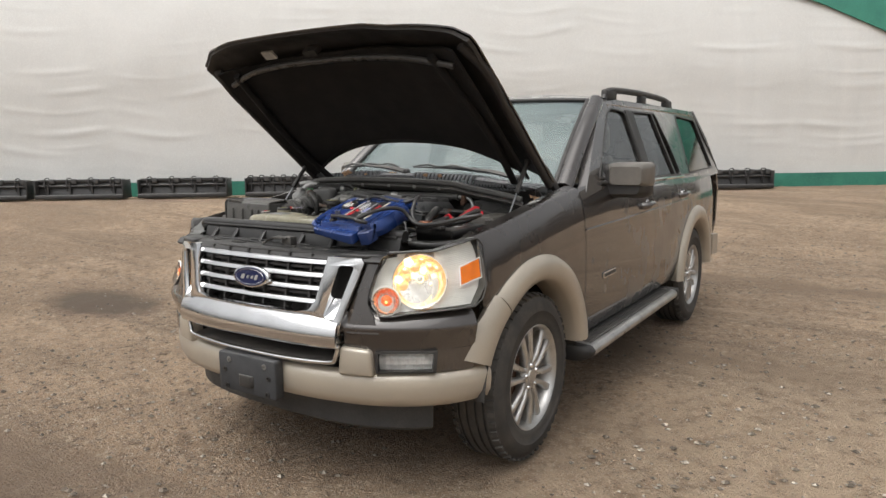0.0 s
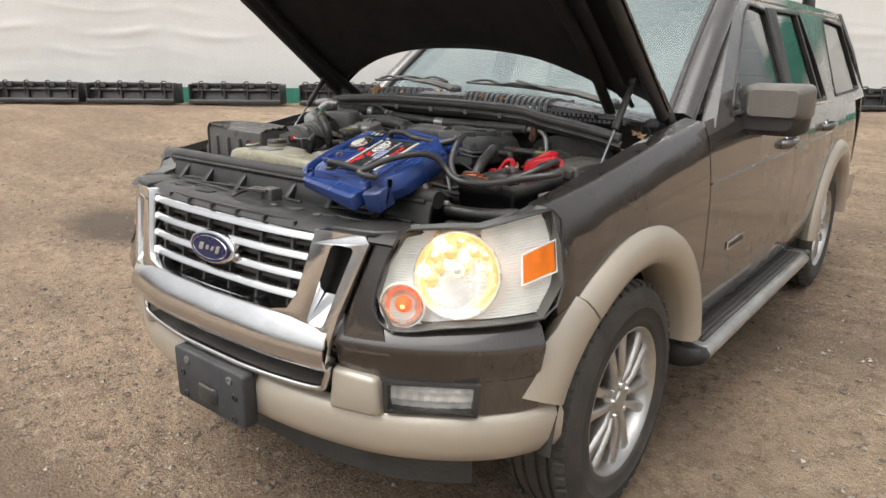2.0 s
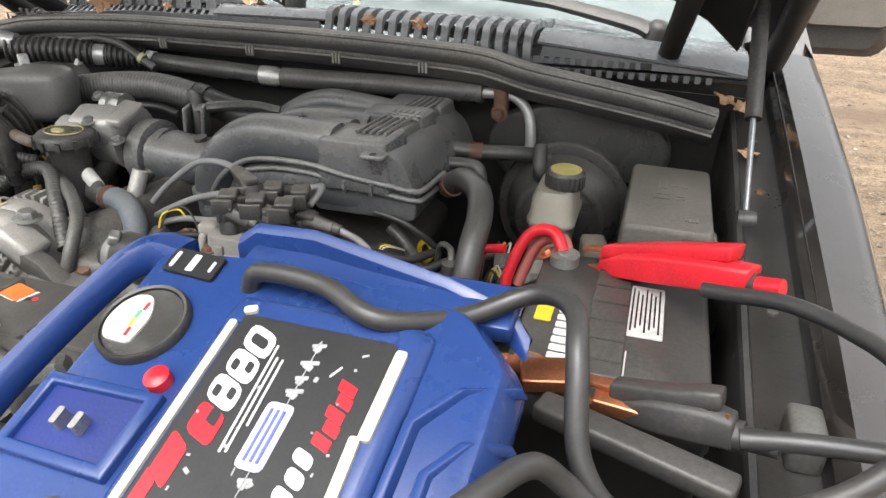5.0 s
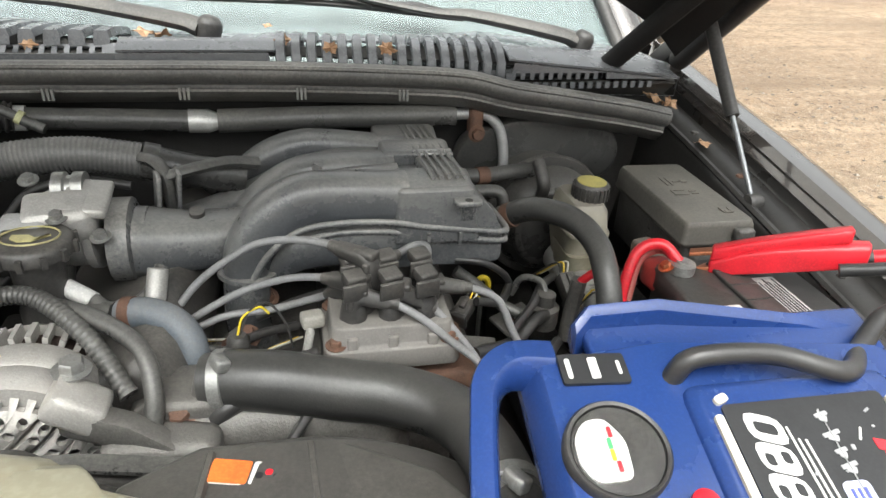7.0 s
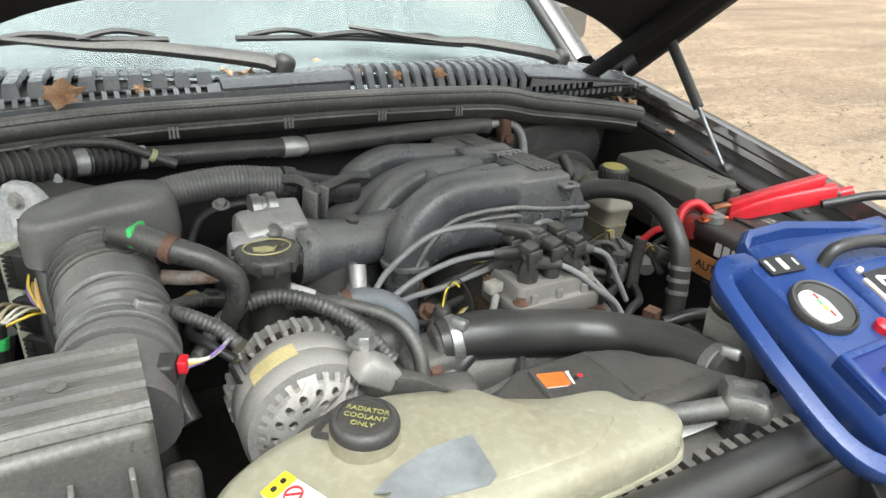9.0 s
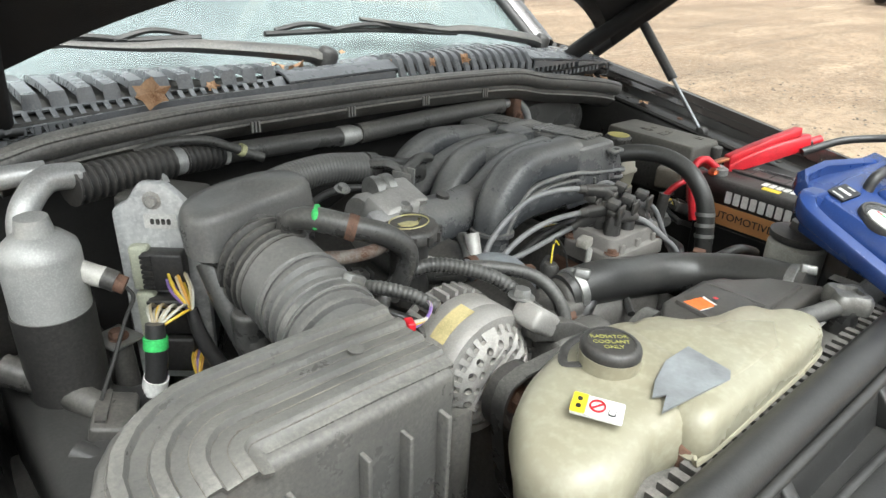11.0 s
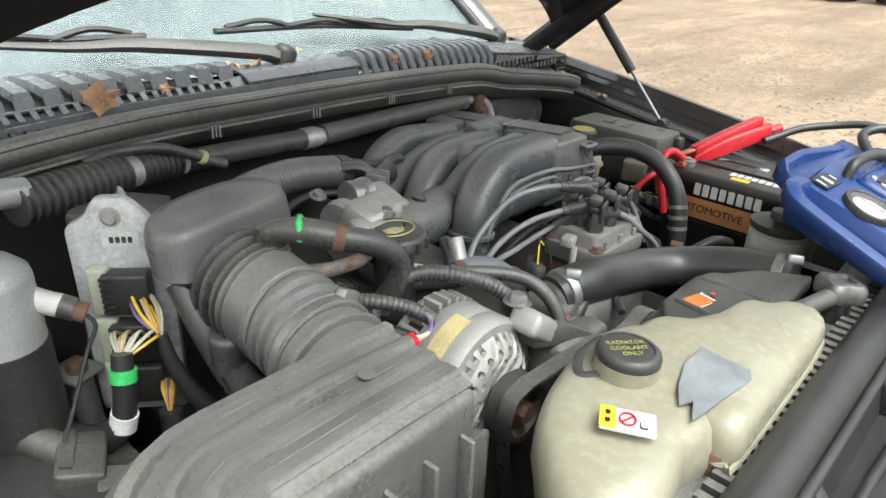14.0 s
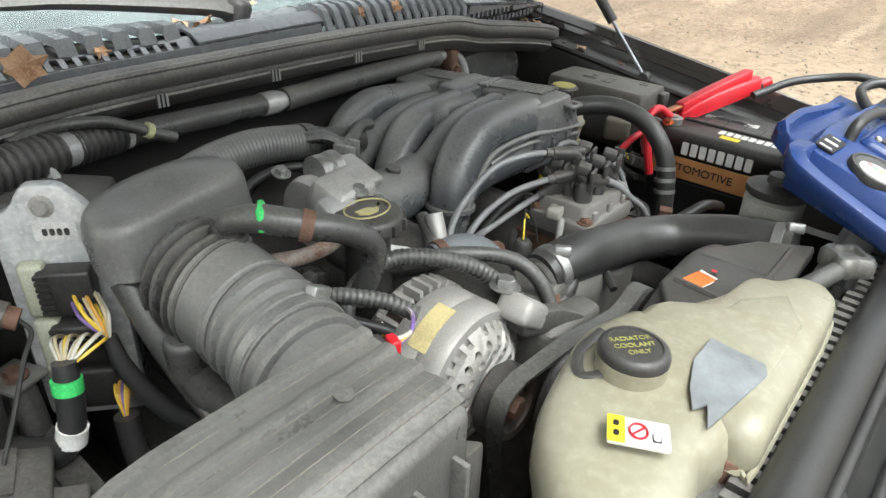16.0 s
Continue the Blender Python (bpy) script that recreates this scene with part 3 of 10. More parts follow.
for x in (0.37, -0.37):
    seat = part("front_seat", gloft([[(x + a * w, y + b, z) for a, b in rrect(0.50, 0.14, 0.06)] for z, y, w in ((0.70, 2.70, 0.95), (0.95, 2.78, 1.0), (1.20, 2.85, 0.92), (1.33, 2.89, 0.6))]), SEAT, car)
    part("head_rest", gloft([[(x + a * w, 2.90 + b, z) for a, b in rrect(0.27, 0.10, 0.045)] for z, w in ((1.36, 0.85), (1.40, 1.0), (1.52, 1.0), (1.56, 0.8))]), SEAT, seat)
    part("seat_cushion", gbox(x, 2.45, 0.72, 0.5, 0.5, 0.16), SEAT, seat, bevel=0.05)
bench = part("rear_bench", gbox(0, 3.72, 0.98, 1.2, 0.16, 0.62, (-12, 0, 0)), SEAT, car, bevel=0.05)
for x in (-0.36, 0.36):
    part("head_rest", gbox(x, 3.80, 1.38, 0.24, 0.09, 0.15), SEAT, bench, bevel=0.035)

# ---------------------------------------------------------------- the car's front
PLAN = spline([(0.0, 0.095, 0), (0.25, 0.103, 0), (0.45, 0.135, 0), (0.60, 0.185, 0), (0.74, 0.272, 0), (0.83, 0.365, 0), (0.885, 0.47, 0), (0.915, 0.60, 0)], 6)


def front_at(x):
    """Place and outward normal of the front's plan line at that x."""
    s, x = (1 if x >= 0 else -1), abs(x)
    for a, b in zip(PLAN, PLAN[1:]):
        if x <= b.x:
            t = (x - a.x) / (b.x - a.x)
            p, d = a.lerp(b, t), (b - a).normalized()
            return Vector((s * p.x, p.y, 0)), Vector((s * d.y, -d.x, 0))
    d = (PLAN[-1] - PLAN[-2]).normalized()
    return Vector((s * PLAN[-1].x, PLAN[-1].y, 0)), Vector((s * d.y, -d.x, 0))


def on_front(x, z, inset=0.0):
    p, n = front_at(x)
    p = p - n * inset
    return (p.x, p.y, z)


def band(x0, x1, profile, steps=24, thick=0.012):
    return gsheet([[on_front(x0 + (x1 - x0) * i / steps, z, ins) for i in range(steps + 1)] for ins, z in profile], thick)


XS = 0.897
bumper = part("bumper", band(-XS, XS, [(0.14, 0.40), (0.06, 0.408), (0.022, 0.425), (0.004, 0.46), (0.0, 0.50), (0.0, 0.530), (0.010, 0.548), (0.030, 0.562), (0.08, 0.567)], 60), TAN, car, "gold lower bumper")
for s in (1, -1):
    # cheeks beside the lower inlet
    part("bumper_cheek", gloft([[on_front(s * x, z, ins) for x, z in ((x0, 0.545), (x1, 0.545), (x1 - 0.006, 0.650), (x0 + 0.012, 0.660))] for ins, x0, x1 in ((-0.014, 0.440, 0.572), (0.05, 0.425, 0.592))]), TAN, bumper, bevel=0.014)
    upper = part("upper_bumper", band(s * 0.465, s * 0.872, [(0.012, 0.645), (0.0, 0.69), (-0.008, 0.722), (-0.010, 0.732), (-0.006, 0.742), (0.012, 0.775), (0.03, 0.79), (0.10, 0.80)], 26), PAINT, car, "brown upper bumper corner")
    for xa, xb in ((0.465, 0.586), (0.772, 0.872)):
        part("bumper_web", band(s * xa, s * xb, [(0.09, 0.553), (0.014, 0.558), (0.012, 0.60), (0.010, 0.648)], 8), PAINT, upper)
    # fog lamp
    fog = part("fog_lamp", gpanel([(0.584, 0.561), (0.775, 0.561), (0.780, 0.646), (0.584, 0.646)], [[(0.593, 0.569), (0.766, 0.569), (0.770, 0.638), (0.593, 0.638)]], lambda a, b, h: on_front(s * a, b, h - 0.006), 0.045), BLACK_CLEAN, car, "clear fog lamp in a black bezel")
    part("reflector", gsheet([[on_front(s * (0.592 + 0.179 * i / 14), 0.568 + 0.071 * k / 6, 0.026 + 0.004 * (i % 2) + 0.003 * (k % 2) - 0.010 * math.sin(math.pi * k / 6)) for i in range(15)] for k in range(7)], 0.002), mat("fog_reflector", (0.84, 0.84, 0.82), 0.35, 0.35, scale=30, bump=0.1), fog, smooth=15)
    part("lens", gsheet([[on_front(s * (0.593 + 0.176 * i / 6), 0.569 + 0.069 * k / 3, 0.0) for i in range(7)] for k in range(4)], 0.003), CLEAR, fog).visible_shadow = False
    # pillar of body colour beside the grille
    pil_l = lambda z: 0.455 + 0.34 * max(0, z - 0.72)
    pil_r = lambda z: interp(z, [(0.715, 0.60), (0.78, 0.580), (0.80, 0.566), (0.83, 0.554), (0.87, 0.558), (0.90, 0.566), (0.95, 0.584), (0.985, 0.602), (1.005, 0.624)])
    part("grille_pillar", gsheet([[on_front(s * (pil_l(z) + (pil_r(z) - pil_l(z)) * i / 6), z, -0.009 + 0.22 * max(0, z - 0.72) + 0.012 * (i == 0)) for i in range(7)] for z in (0.715, 0.75, 0.78, 0.80, 0.83, 0.87, 0.90, 0.95, 0.985, 1.005)], 0.012), PAINT, car)

    # headlamp: bowl, lit inner lamps, ribbed corner and clear cover
    lamp = thing("headlamp", (s * 0.72, 0.32, 0.9), "lit clear headlamp with an amber side marker", "headlamp")
    lamp.parent = car
    lamp.matrix_parent_inverse = car.matrix_world.inverted()
    del lamp["category"]
    L_IN = lambda z, u=0.5: -0.010 + (0.33 + 0.17 * math.sin(math.pi * min(1, max(0, u))) - 0.16 * max(0, u) ** 3) * max(0, z - 0.79)

    def lamp_edge(f):
        """Left and right ends, and the lower edge's lift, of the lamp at height f."""
        return interp(f, [(0.0, 0.598), (0.06, 0.574), (0.18, 0.559), (0.35, 0.563), (0.5, 0.571), (0.73, 0.588), (0.9, 0.604), (1.0, 0.628)]), interp(f, [(0.0, 0.868), (0.1, 0.884), (0.3, 0.892), (0.9, 0.893), (1.0, 0.885)])

    def cover_pt(u, f, deeper=0.0):
        a, b = lamp_edge(f)
        x = a + (b - a) * u
        low = 0.792 + 0.018 * max(0, u - 0.25) - 0.010 * math.exp(-((x - 0.625) / 0.05) ** 2)
        z = low + (1.010 + 0.048 * max(0, (u - 0.58) / 0.42) ** 1.4 - low) * f
        return on_front(s * x, z, L_IN(z, u) + deeper)

    US = [i / 18 for i in range(19)]
    part("housing", gsheet([[cover_pt(u, f, 0.050) for u in US] for f in (0, 0.06, 0.18, 0.35, 0.5, 0.73, 0.9, 1.0)], 0.006), mat("lamp_reflector", (0.80, 0.79, 0.75), 0.30, 0.5, scale=30, bump=0.2), lamp)
    part("housing_edge", merge(gsheet([[cover_pt(u, 1.0, d) for u in US] for d in (0.004, 0.055)], 0.003), gsheet([[cover_pt(u, 0.0, d) for u in US] for d in (0.004, 0.055)], 0.003), gsheet([[cover_pt(1.0, f, d) for f in (0, 0.3, 0.6, 1.0)] for d in (0.004, 0.055)], 0.003), gsheet([[cover_pt(0.0, f, d) for f in (0, 0.3, 0.6, 1.0)] for d in (0.004, 0.055)], 0.003)), mat("lamp_inner_grey", (0.16, 0.16, 0.15), 0.5, scale=20), lamp)
    # frosted plastic with a faint glow added to brighten the lamp's inside
    RIB = mat("frosted_ribs", (0.88, 0.88, 0.83), 0.28, scale=20, bump=0.04, emit=(1.0, 0.97, 0.88), strength=0.10)
    FS = (0.02, 0.1, 0.2, 0.35, 0.5, 0.65, 0.8, 0.9, 0.98)
    for u0, u1 in ((0.64, 0.995), (0.005, 0.26)):
        part("diffuser", gsheet([[cover_pt(u0 + (u1 - u0) * i / 6, f, 0.036) for i in range(7)] for f in FS], 0.003), RIB, lamp)
    for k in range(34):
        f = 0.025 + 0.95 * k / 33
        part("diffuser_rib", gtube([cover_pt(u, f, 0.0345) for u in (0.66, 0.75, 0.84, 0.92, 0.99)], 0.0021, 5, per=2), RIB, lamp)
        part("diffuser_rib", gtube([cover_pt(u, f, 0.0345) for u in (0.01, 0.09, 0.18)], 0.0021, 5, per=2), RIB, lamp)
    cp, cn = front_at(s * 0.733)
    cz = 0.902
    out = (cn + Vector((0, -0.35, 0.40))).normalized()
    centre = Vector((cp.x, cp.y, cz)) - cn * (L_IN(cz) + 0.022)
    # the bowl emits by itself, in place of bulb light it would reflect
    DISH = mat("gold_lit_reflector", (0.95, 0.86, 0.68), 0.20, 0.9, c2=(0.93, 0.66, 0.34), scale=26, bump=1.0, fine=48, emit=(1.0, 0.50, 0.16), strength=0.78)
    part("main_reflector", glathe([(0.02, -0.042), (0.05, -0.034), (0.082, -0.014), (0.097, 0.003), (0.101, 0.005), (0.103, 0.003), (0.103, -0.006)], centre, out, 44, caps=False), DISH, lamp, "lit reflector bowl")
    part("reflector_rim", glathe([(0.102, 0.004), (0.106, 0.005), (0.107, 0.0), (0.107, -0.006)], centre, out, 44, caps=False), bpy.data.materials["lamp_reflector"], lamp)
    BULB_GLINT = mat("lit_bulb_and_glint", (1, 0.9, 0.7), 0.3, scale=25, emit=(1.0, 0.82, 0.50), strength=1.7)
    part("main_bulb", glathe([(0.0, -0.040), (0.012, -0.036), (0.015, -0.024), (0.012, -0.010), (0.0, -0.006)], centre + Vector((0, 0, 0.012)), out, 16), BULB_GLINT, lamp, "glowing bulb")
    part("bulb_shield", glathe([(0.0, -0.003), (0.009, -0.005), (0.012, -0.012)], centre + Vector((0, 0, 0.012)), out, 16), bpy.data.materials["lamp_reflector"], lamp)
    # small glowing patches painted into the bowl as glints of the bulb
    rf = random.Random(21)
    for k in range(26):
        a, q = 2.4 * k, 0.088 * math.sqrt((k + 1) / 26)
        p = centre + cn.cross(Vector((0, 0, 1))) * (q * math.cos(a)) + Vector((0, 0, q * math.sin(a))) - out * (0.036 - 0.30 * q)
        size = 0.010 + 0.013 * rf.random()
        part("glint_patch", glathe([(size, -0.003), (size * 0.7, 0.002), (0.0, 0.003)], p, (out + (centre - p) * 3 + Vector((rf.random() - 0.5, rf.random() - 0.5, rf.random() - 0.5)) * 0.5).normalized(), 5 + k % 3), BULB_GLINT if k % 3 == 0 else DISH, lamp)
    tp, tn = front_at(s * 0.622)
    tc = Vector((tp.x, tp.y, 0.837)) - tn * (L_IN(0.837) + 0.012)
    TURN = mat("silvery_reflector", (0.86, 0.80, 0.74), 0.2, 0.8, c2=(0.88, 0.60, 0.45), scale=40, bump=0.8, fine=110)
    part("turn_reflector", glathe([(0.010, -0.034), (0.030, -0.022), (0.046, 0.004), (0.052, 0.008), (0.054, 0.0)], tc, tn, 30, caps=False), TURN, lamp)
    part("turn_bulb", glathe([(0.0, -0.03), (0.015, -0.026), (0.021, -0.010), (0.013, 0.0), (0.0, 0.003)], tc, tn, 16), mat("lit_amber_bulb", (0.9, 0.25, 0.08), 0.25, emit=(1.0, 0.13, 0.03), strength=0.75), lamp, "amber bulb")
    part("turn_filament", glathe([(0.0, -0.004), (0.006, 0.0), (0.004, 0.005), (0.0, 0.007)], tc + Vector((0, 0, -0.004)), tn, 10), mat("lit_orange_spot", (1, 0.5, 0.2), 0.3, emit=(1.0, 0.45, 0.12), strength=4.0), lamp)
    part("turn_lens", glathe([(0.055, 0.004), (0.050, 0.010), (0.035, 0.015), (0.0, 0.018)], tc, tn, 30, caps=False), CLEAR, lamp).visible_shadow = False
    part("turn_rim", glathe([(0.052, 0.006), (0.056, 0.008), (0.057, 0.002)], tc, tn, 30, caps=False), RIB, lamp)
    part("side_marker", gsheet([[cover_pt(0.865 + 0.115 * i / 3, 0.36 + 0.27 * k / 3 + 0.07 * i / 3, 0.004) for i in range(4)] for k in range(4)], 0.006), AMBER, lamp, "orange side marker")
    part("marker_frame", gtube([cover_pt(u, f, 0.004) for u, f in ((0.86, 0.345), (0.985, 0.415), (0.985, 0.715), (0.86, 0.645), (0.86, 0.345))], 0.0028, 5, straight=True), RIB, lamp)
    part("cover", gsheet([[cover_pt(u, f) for u in US] for f in (0, 0.06, 0.18, 0.35, 0.5, 0.73, 0.9, 1.0)], 0.003), CLEAR, lamp).visible_shadow = False
    rim_line = [cover_pt(u, 1.0) for u in US] + [cover_pt(1.0, f) for f in (0.9, 0.7, 0.5, 0.3, 0.1)] + [cover_pt(u, 0.0) for u in reversed(US)] + [cover_pt(0.0, f) for f in (0.06, 0.18, 0.35, 0.5, 0.73, 0.9)] + [cover_pt(0.0, 1.0)]
    tip_z = interp(0.49, TOPZ)
    tip = [(s * 0.772, 0.50, tip_z - 0.012), (s * 0.785, 0.50, tip_z + 0.011), (s * 0.797, 0.50, tip_z + 0.008), (s * side_point(0.50, 1.0)[0], 0.50, tip_z + 0.002), (s * side_point(0.50, 0.965)[0], 0.50, side_point(0.50, 0.965)[2]), (s * (side_point(0.50, 0.90)[0]), 0.50, side_point(0.50, 0.90)[2])]
    front_edge = [Vector(cover_pt(u, 1.0, 0.004)) for u in (0.72, 0.79, 0.86, 0.92, 0.97, 1.0)]
    part("fender_tip", gsheet([[tuple(a) for a in front_edge], [tuple(a.lerp(Vector(b), 0.08) + Vector((0, 0, 0.008))) for a, b in zip(front_edge, tip)], [tuple(a.lerp(Vector(b), 0.5) + Vector((0, 0, 0.006))) for a, b in zip(front_edge, tip)], tip], 0.004), BLACK_CLEAN, car)
    part("lamp_seal", gtube(rim_line, 0.003, 6, per=1), BLACK_CLEAN, lamp)

# lower inlet
part("lower_inlet", band(-0.46, 0.46, [(0.03, 0.565), (0.16, 0.57), (0.16, 0.70), (0.0, 0.70)], 20, 0.006), DARK, car)
part("inlet_floor", band(-0.42, 0.42, [(0.0, 0.590), (0.10, 0.612)], 20, 0.006), BLACK, car)
part("inlet_trim", gtube([on_front(x, z, -0.010) for x, z in ((-0.445, 0.665), (-0.432, 0.618), (-0.40, 0.592), (-0.2, 0.585), (0, 0.584), (0.2, 0.585), (0.40, 0.592), (0.432, 0.618), (0.445, 0.665))], 0.009, 8), CHROME, car)
for z in (0.622, 0.648):
    part("inlet_bar", band(-0.43, 0.43, [(0.07, z), (0.07, z + 0.008)], 16, 0.01), BLACK, car)
part("air_dam", band(-0.78, 0.78, [(0.16, 0.27), (0.11, 0.30), (0.10, 0.42)], 30), mat("scuffed_dam", (0.02, 0.024, 0.028), 0.55, scale=12, bump=0.3, dust=0.3), car, "scuffed black air dam")

# grille: chrome frame with a wide lower lip, two slots, four bars, an oval badge
G_IN = lambda z: -0.030 + 0.20 * max(0, z - 0.72)
gr = lambda a, b, h: on_front(a, b, G_IN(b) + h)
slots = [round_poly([(sx * 0.388, 0.768), (sx * 0.436, 0.764), (sx * 0.508, 0.966), (sx * 0.446, 0.970)], 0.014) for sx in (1, -1)]
# the frame is open at its top, so its outline runs down into the opening
half_ring = [(0.418, 1.000), (0.395, 0.998), (0.352, 0.835), (0.325, 0.795), (0.27, 0.783), (0.0, 0.780)]
half_out = [(0.18, 0.655), (0.36, 0.657), (0.445, 0.668), (0.452, 0.70), (0.478, 0.80), (0.545, 0.980), (0.535, 0.996)]
g_ring = half_ring + [(-x, z) for x, z in reversed(half_ring[:-1])] + [(-x, z) for x, z in reversed(half_out)] + half_out


def densify(lp, step=0.05):
    out = []
    for a, b in zip(lp, lp[1:] + lp[:1]):
        n = max(1, int(math.hypot(b[0] - a[0], b[1] - a[1]) / step))
        out += [(a[0] + (b[0] - a[0]) * k / n, a[1] + (b[1] - a[1]) * k / n) for k in range(n)]
    return out


grille = part("grille", gpanel(densify(g_ring, 0.03), slots, gr, 0.05), CHROME, car, "chrome grille surround", bevel=0.005, smooth=50)
part("lower_lip", band(-0.450, 0.450, [(-0.016, 0.650), (-0.036, 0.658), (-0.046, 0.680), (-0.046, 0.705), (-0.034, 0.738), (-0.018, 0.762), (0.0, 0.782)], 34, 0.006), CHROME, grille)
for k, z in enumerate((0.822, 0.872, 0.922, 0.972)):
    w = 0.345 + 0.22 * (z - 0.82)
    part("grille_bar", gsheet([[gr(-w + 2 * w * i / 20, z + dz, dh) for i in range(21)] for dz, dh in ((-0.011, 0.035), (-0.011, 0.020), (-0.006, 0.014), (0.006, 0.016), (0.011, 0.024), (0.011, 0.04))], 0.003), CHROME, grille)
    part("grille_gap_bar", gsheet([[gr(-w + 2 * w * i / 20, z + 0.025 + dz, dh) for i in range(21)] for dz, dh in ((-0.005, 0.06), (-0.005, 0.04), (0.005, 0.04), (0.005, 0.06))], 0.003), BLACK_CLEAN, grille)
for x in (-0.30, -0.18, -0.06, 0.06, 0.18, 0.30):
    part("grille_upright", gloft([[gr(x + a, z, h) for a, h in ((-0.004, 0.028), (0.004, 0.028), (0.004, 0.07), (-0.004, 0.07))] for z in (0.785, 0.9, 1.0)]), BLACK_CLEAN, grille)
part("grille_back", gsheet([[gr(-0.54 + 1.08 * i / 16, z, 0.085) for i in range(17)] for z in (0.74, 0.9, 1.005)], 0.004), DARK, grille)
for s in (1, -1):
    part("slot_scoop", gsheet([[gr(s * (0.386 + 0.054 * i / 3 + 0.024 * k), 0.764 + 0.07 * k, 0.001 + 0.045 * k) for i in range(4)] for k in (0, 0.5, 1.0)], 0.003), CHROME, grille)
OVAL = lambda r, h0, h1: gloft([[gr(0.105 * r * math.cos(a), 0.893 + 0.043 * r * math.sin(a), h) for a in [2 * math.pi * k / 40 for k in range(40)]] for h in (h0, h1)])
badge = part("badge", OVAL(1.0, 0.03, 0.002), CHROME, grille, "oval blue badge with a chrome rim", bevel=0.003)
part("badge_field", OVAL(0.86, 0.004, -0.002), mat("dark_blue_enamel", (0.012, 0.016, 0.06), 0.25, scale=10, bump=0.02), badge)
part("badge_ring", gtube([gr(0.080 * math.cos(a), 0.893 + 0.030 * math.sin(a), -0.0025) for a in [2 * math.pi * k / 36 for k in range(37)]], 0.0010, 5, per=1), CHROME, badge)
for x, w in ((-0.038, 0.020), (-0.008, 0.014), (0.016, 0.012), (0.040, 0.016)):
    part("badge_mark", gprism(rrect(w, 0.020 if x < -0.03 or x > 0.03 else 0.012, 0.004, 2), lambda a, b, h: gr(x + a + 0.3 * b, 0.892 + b, h), -0.0035, -0.001), SILVER, badge)

# number-plate holder, empty
holder = part("plate_holder", gprism(rrect(0.34, 0.165, 0.015), lambda a, b, h: (a, h, 0.487 + b), 0.055, 0.10), mat("charcoal_plastic", (0.03, 0.034, 0.04), 0.5, scale=14, bump=0.15, dust=0.25), car, "empty charcoal number-plate holder", bevel=0.006)
part("hook", gloft([[(x * w, 0.054 - d, z) for x in (-1, 1) for z in ((0.44, 0.49) if x < 0 else (0.49, 0.44))] for w, d in ((0.045, 0.0), (0.03, 0.012))]), BLACK, holder, bevel=0.004)
for x, z in ((-0.10, 0.54), (0.11, 0.54), (-0.13, 0.495), (0.13, 0.495), (-0.12, 0.425), (0.12, 0.425)):
    part("boss", glathe([(0.012, 0), (0.012, 0.006), (0.006, 0.007), (0.005, 0.002)], (x, 0.057, z), (0, -1, 0), 12), STEEL if z > 0.53 else BLACK_CLEAN, holder)

# ---------------------------------------------------------------- raised hood
HB, HA = Vector((0, 1.405, 1.198)), radians(46)      # hinge line and opening angle


def hood_pt(x, d, h):
    """d: metres forward of the hinges along the closed hood, h: above it."""
    y, z = -d, h - 0.138 * d
    c, s = math.cos(HA), math.sin(HA)
    return (x, HB.y + y * c + z * s, HB.z - y * s + z * c)


def hood_surface(lift, shrink=0.0, d0=0.0, d1=1.22, rows=22):
    out = []
    for i in range(rows + 1):
        f = i / rows
        row = []
        for k in range(-14, 15):
            s = k / 14
            front = d1 - 0.18 * abs(s) ** 3.5 * (1 if d1 > 1 else 0)
            back = d0 + 0.07 + 0.255 * (1 - abs(s) ** 2.4)
            d = back + (front - back) * f
            x = s * (0.788 - 0.012 * max(0, d - 0.75) / 0.4 - shrink)
            crown = 0.050 * (1 - s * s) + 0.022 * (1 - max(0, (abs(s) - 0.52) / 0.1) if abs(s) > 0.52 and abs(s) < 0.62 else (1 if abs(s) <= 0.52 else 0)) * min(1, f * 1.5)
            nose = -0.10 * max(0, (d - 0.98) / 0.18) ** 2
            edge = -0.02 * max(0, (abs(s) - 0.93) / 0.07)
            row.append(hood_pt(x, d, crown + nose + edge + lift))
        out.append(row)
    return out


hood = part("hood", gsheet(hood_surface(0.0), 0.006), PAINT, car, "raised brown hood with a black felt liner")
part("inner_frame", gsheet(hood_surface(-0.022, 0.012, 0.02, 1.205), 0.016), mat("hood_inner_black", (0.016, 0.015, 0.015), 0.6, scale=12, bump=0.3, dust=0.25), hood)
part("liner", gsheet(hood_surface(-0.048, 0.09, 0.08, 1.0, 18), 0.012), FABRIC, hood, "black felt liner")
for s in (1, -1):
    part("edge_flange", gtube([hood_pt(s * 0.765, d, -0.03 - 0.01 * (d > 1)) for d in (0.06, 0.3, 0.6, 0.85)] + [hood_pt(s * 0.72, 1.0, -0.035)], 0.02, 8), mat("hood_inner_edge", (0.018, 0.017, 0.017), 0.55, scale=12, bump=0.2, dust=0.2), hood)
    part("hinge", gloft([[(s * 0.765 + a, y, z) for a in (-0.012, 0.012)] + [(s * 0.765 + a, y + 0.05, z + 0.01) for a in (0.012, -0.012)] for y, z in ((1.47, 1.10), (1.42, 1.16), (1.36, 1.21), (1.24, 1.30))]), BLACK, hood, bevel=0.004)
    part("frame_rib", gtube([hood_pt(s * 0.60, 0.08, -0.055), hood_pt(s * 0.63, 0.5, -0.06), hood_pt(s * 0.58, 0.98, -0.06)], 0.018, 8), FABRIC, hood)
part("latch_hole", gprism(rrect(0.075, 0.03, 0.008), lambda a, b, h: hood_pt(a, 1.075 + b, h), -0.075, -0.03), DARK, hood)
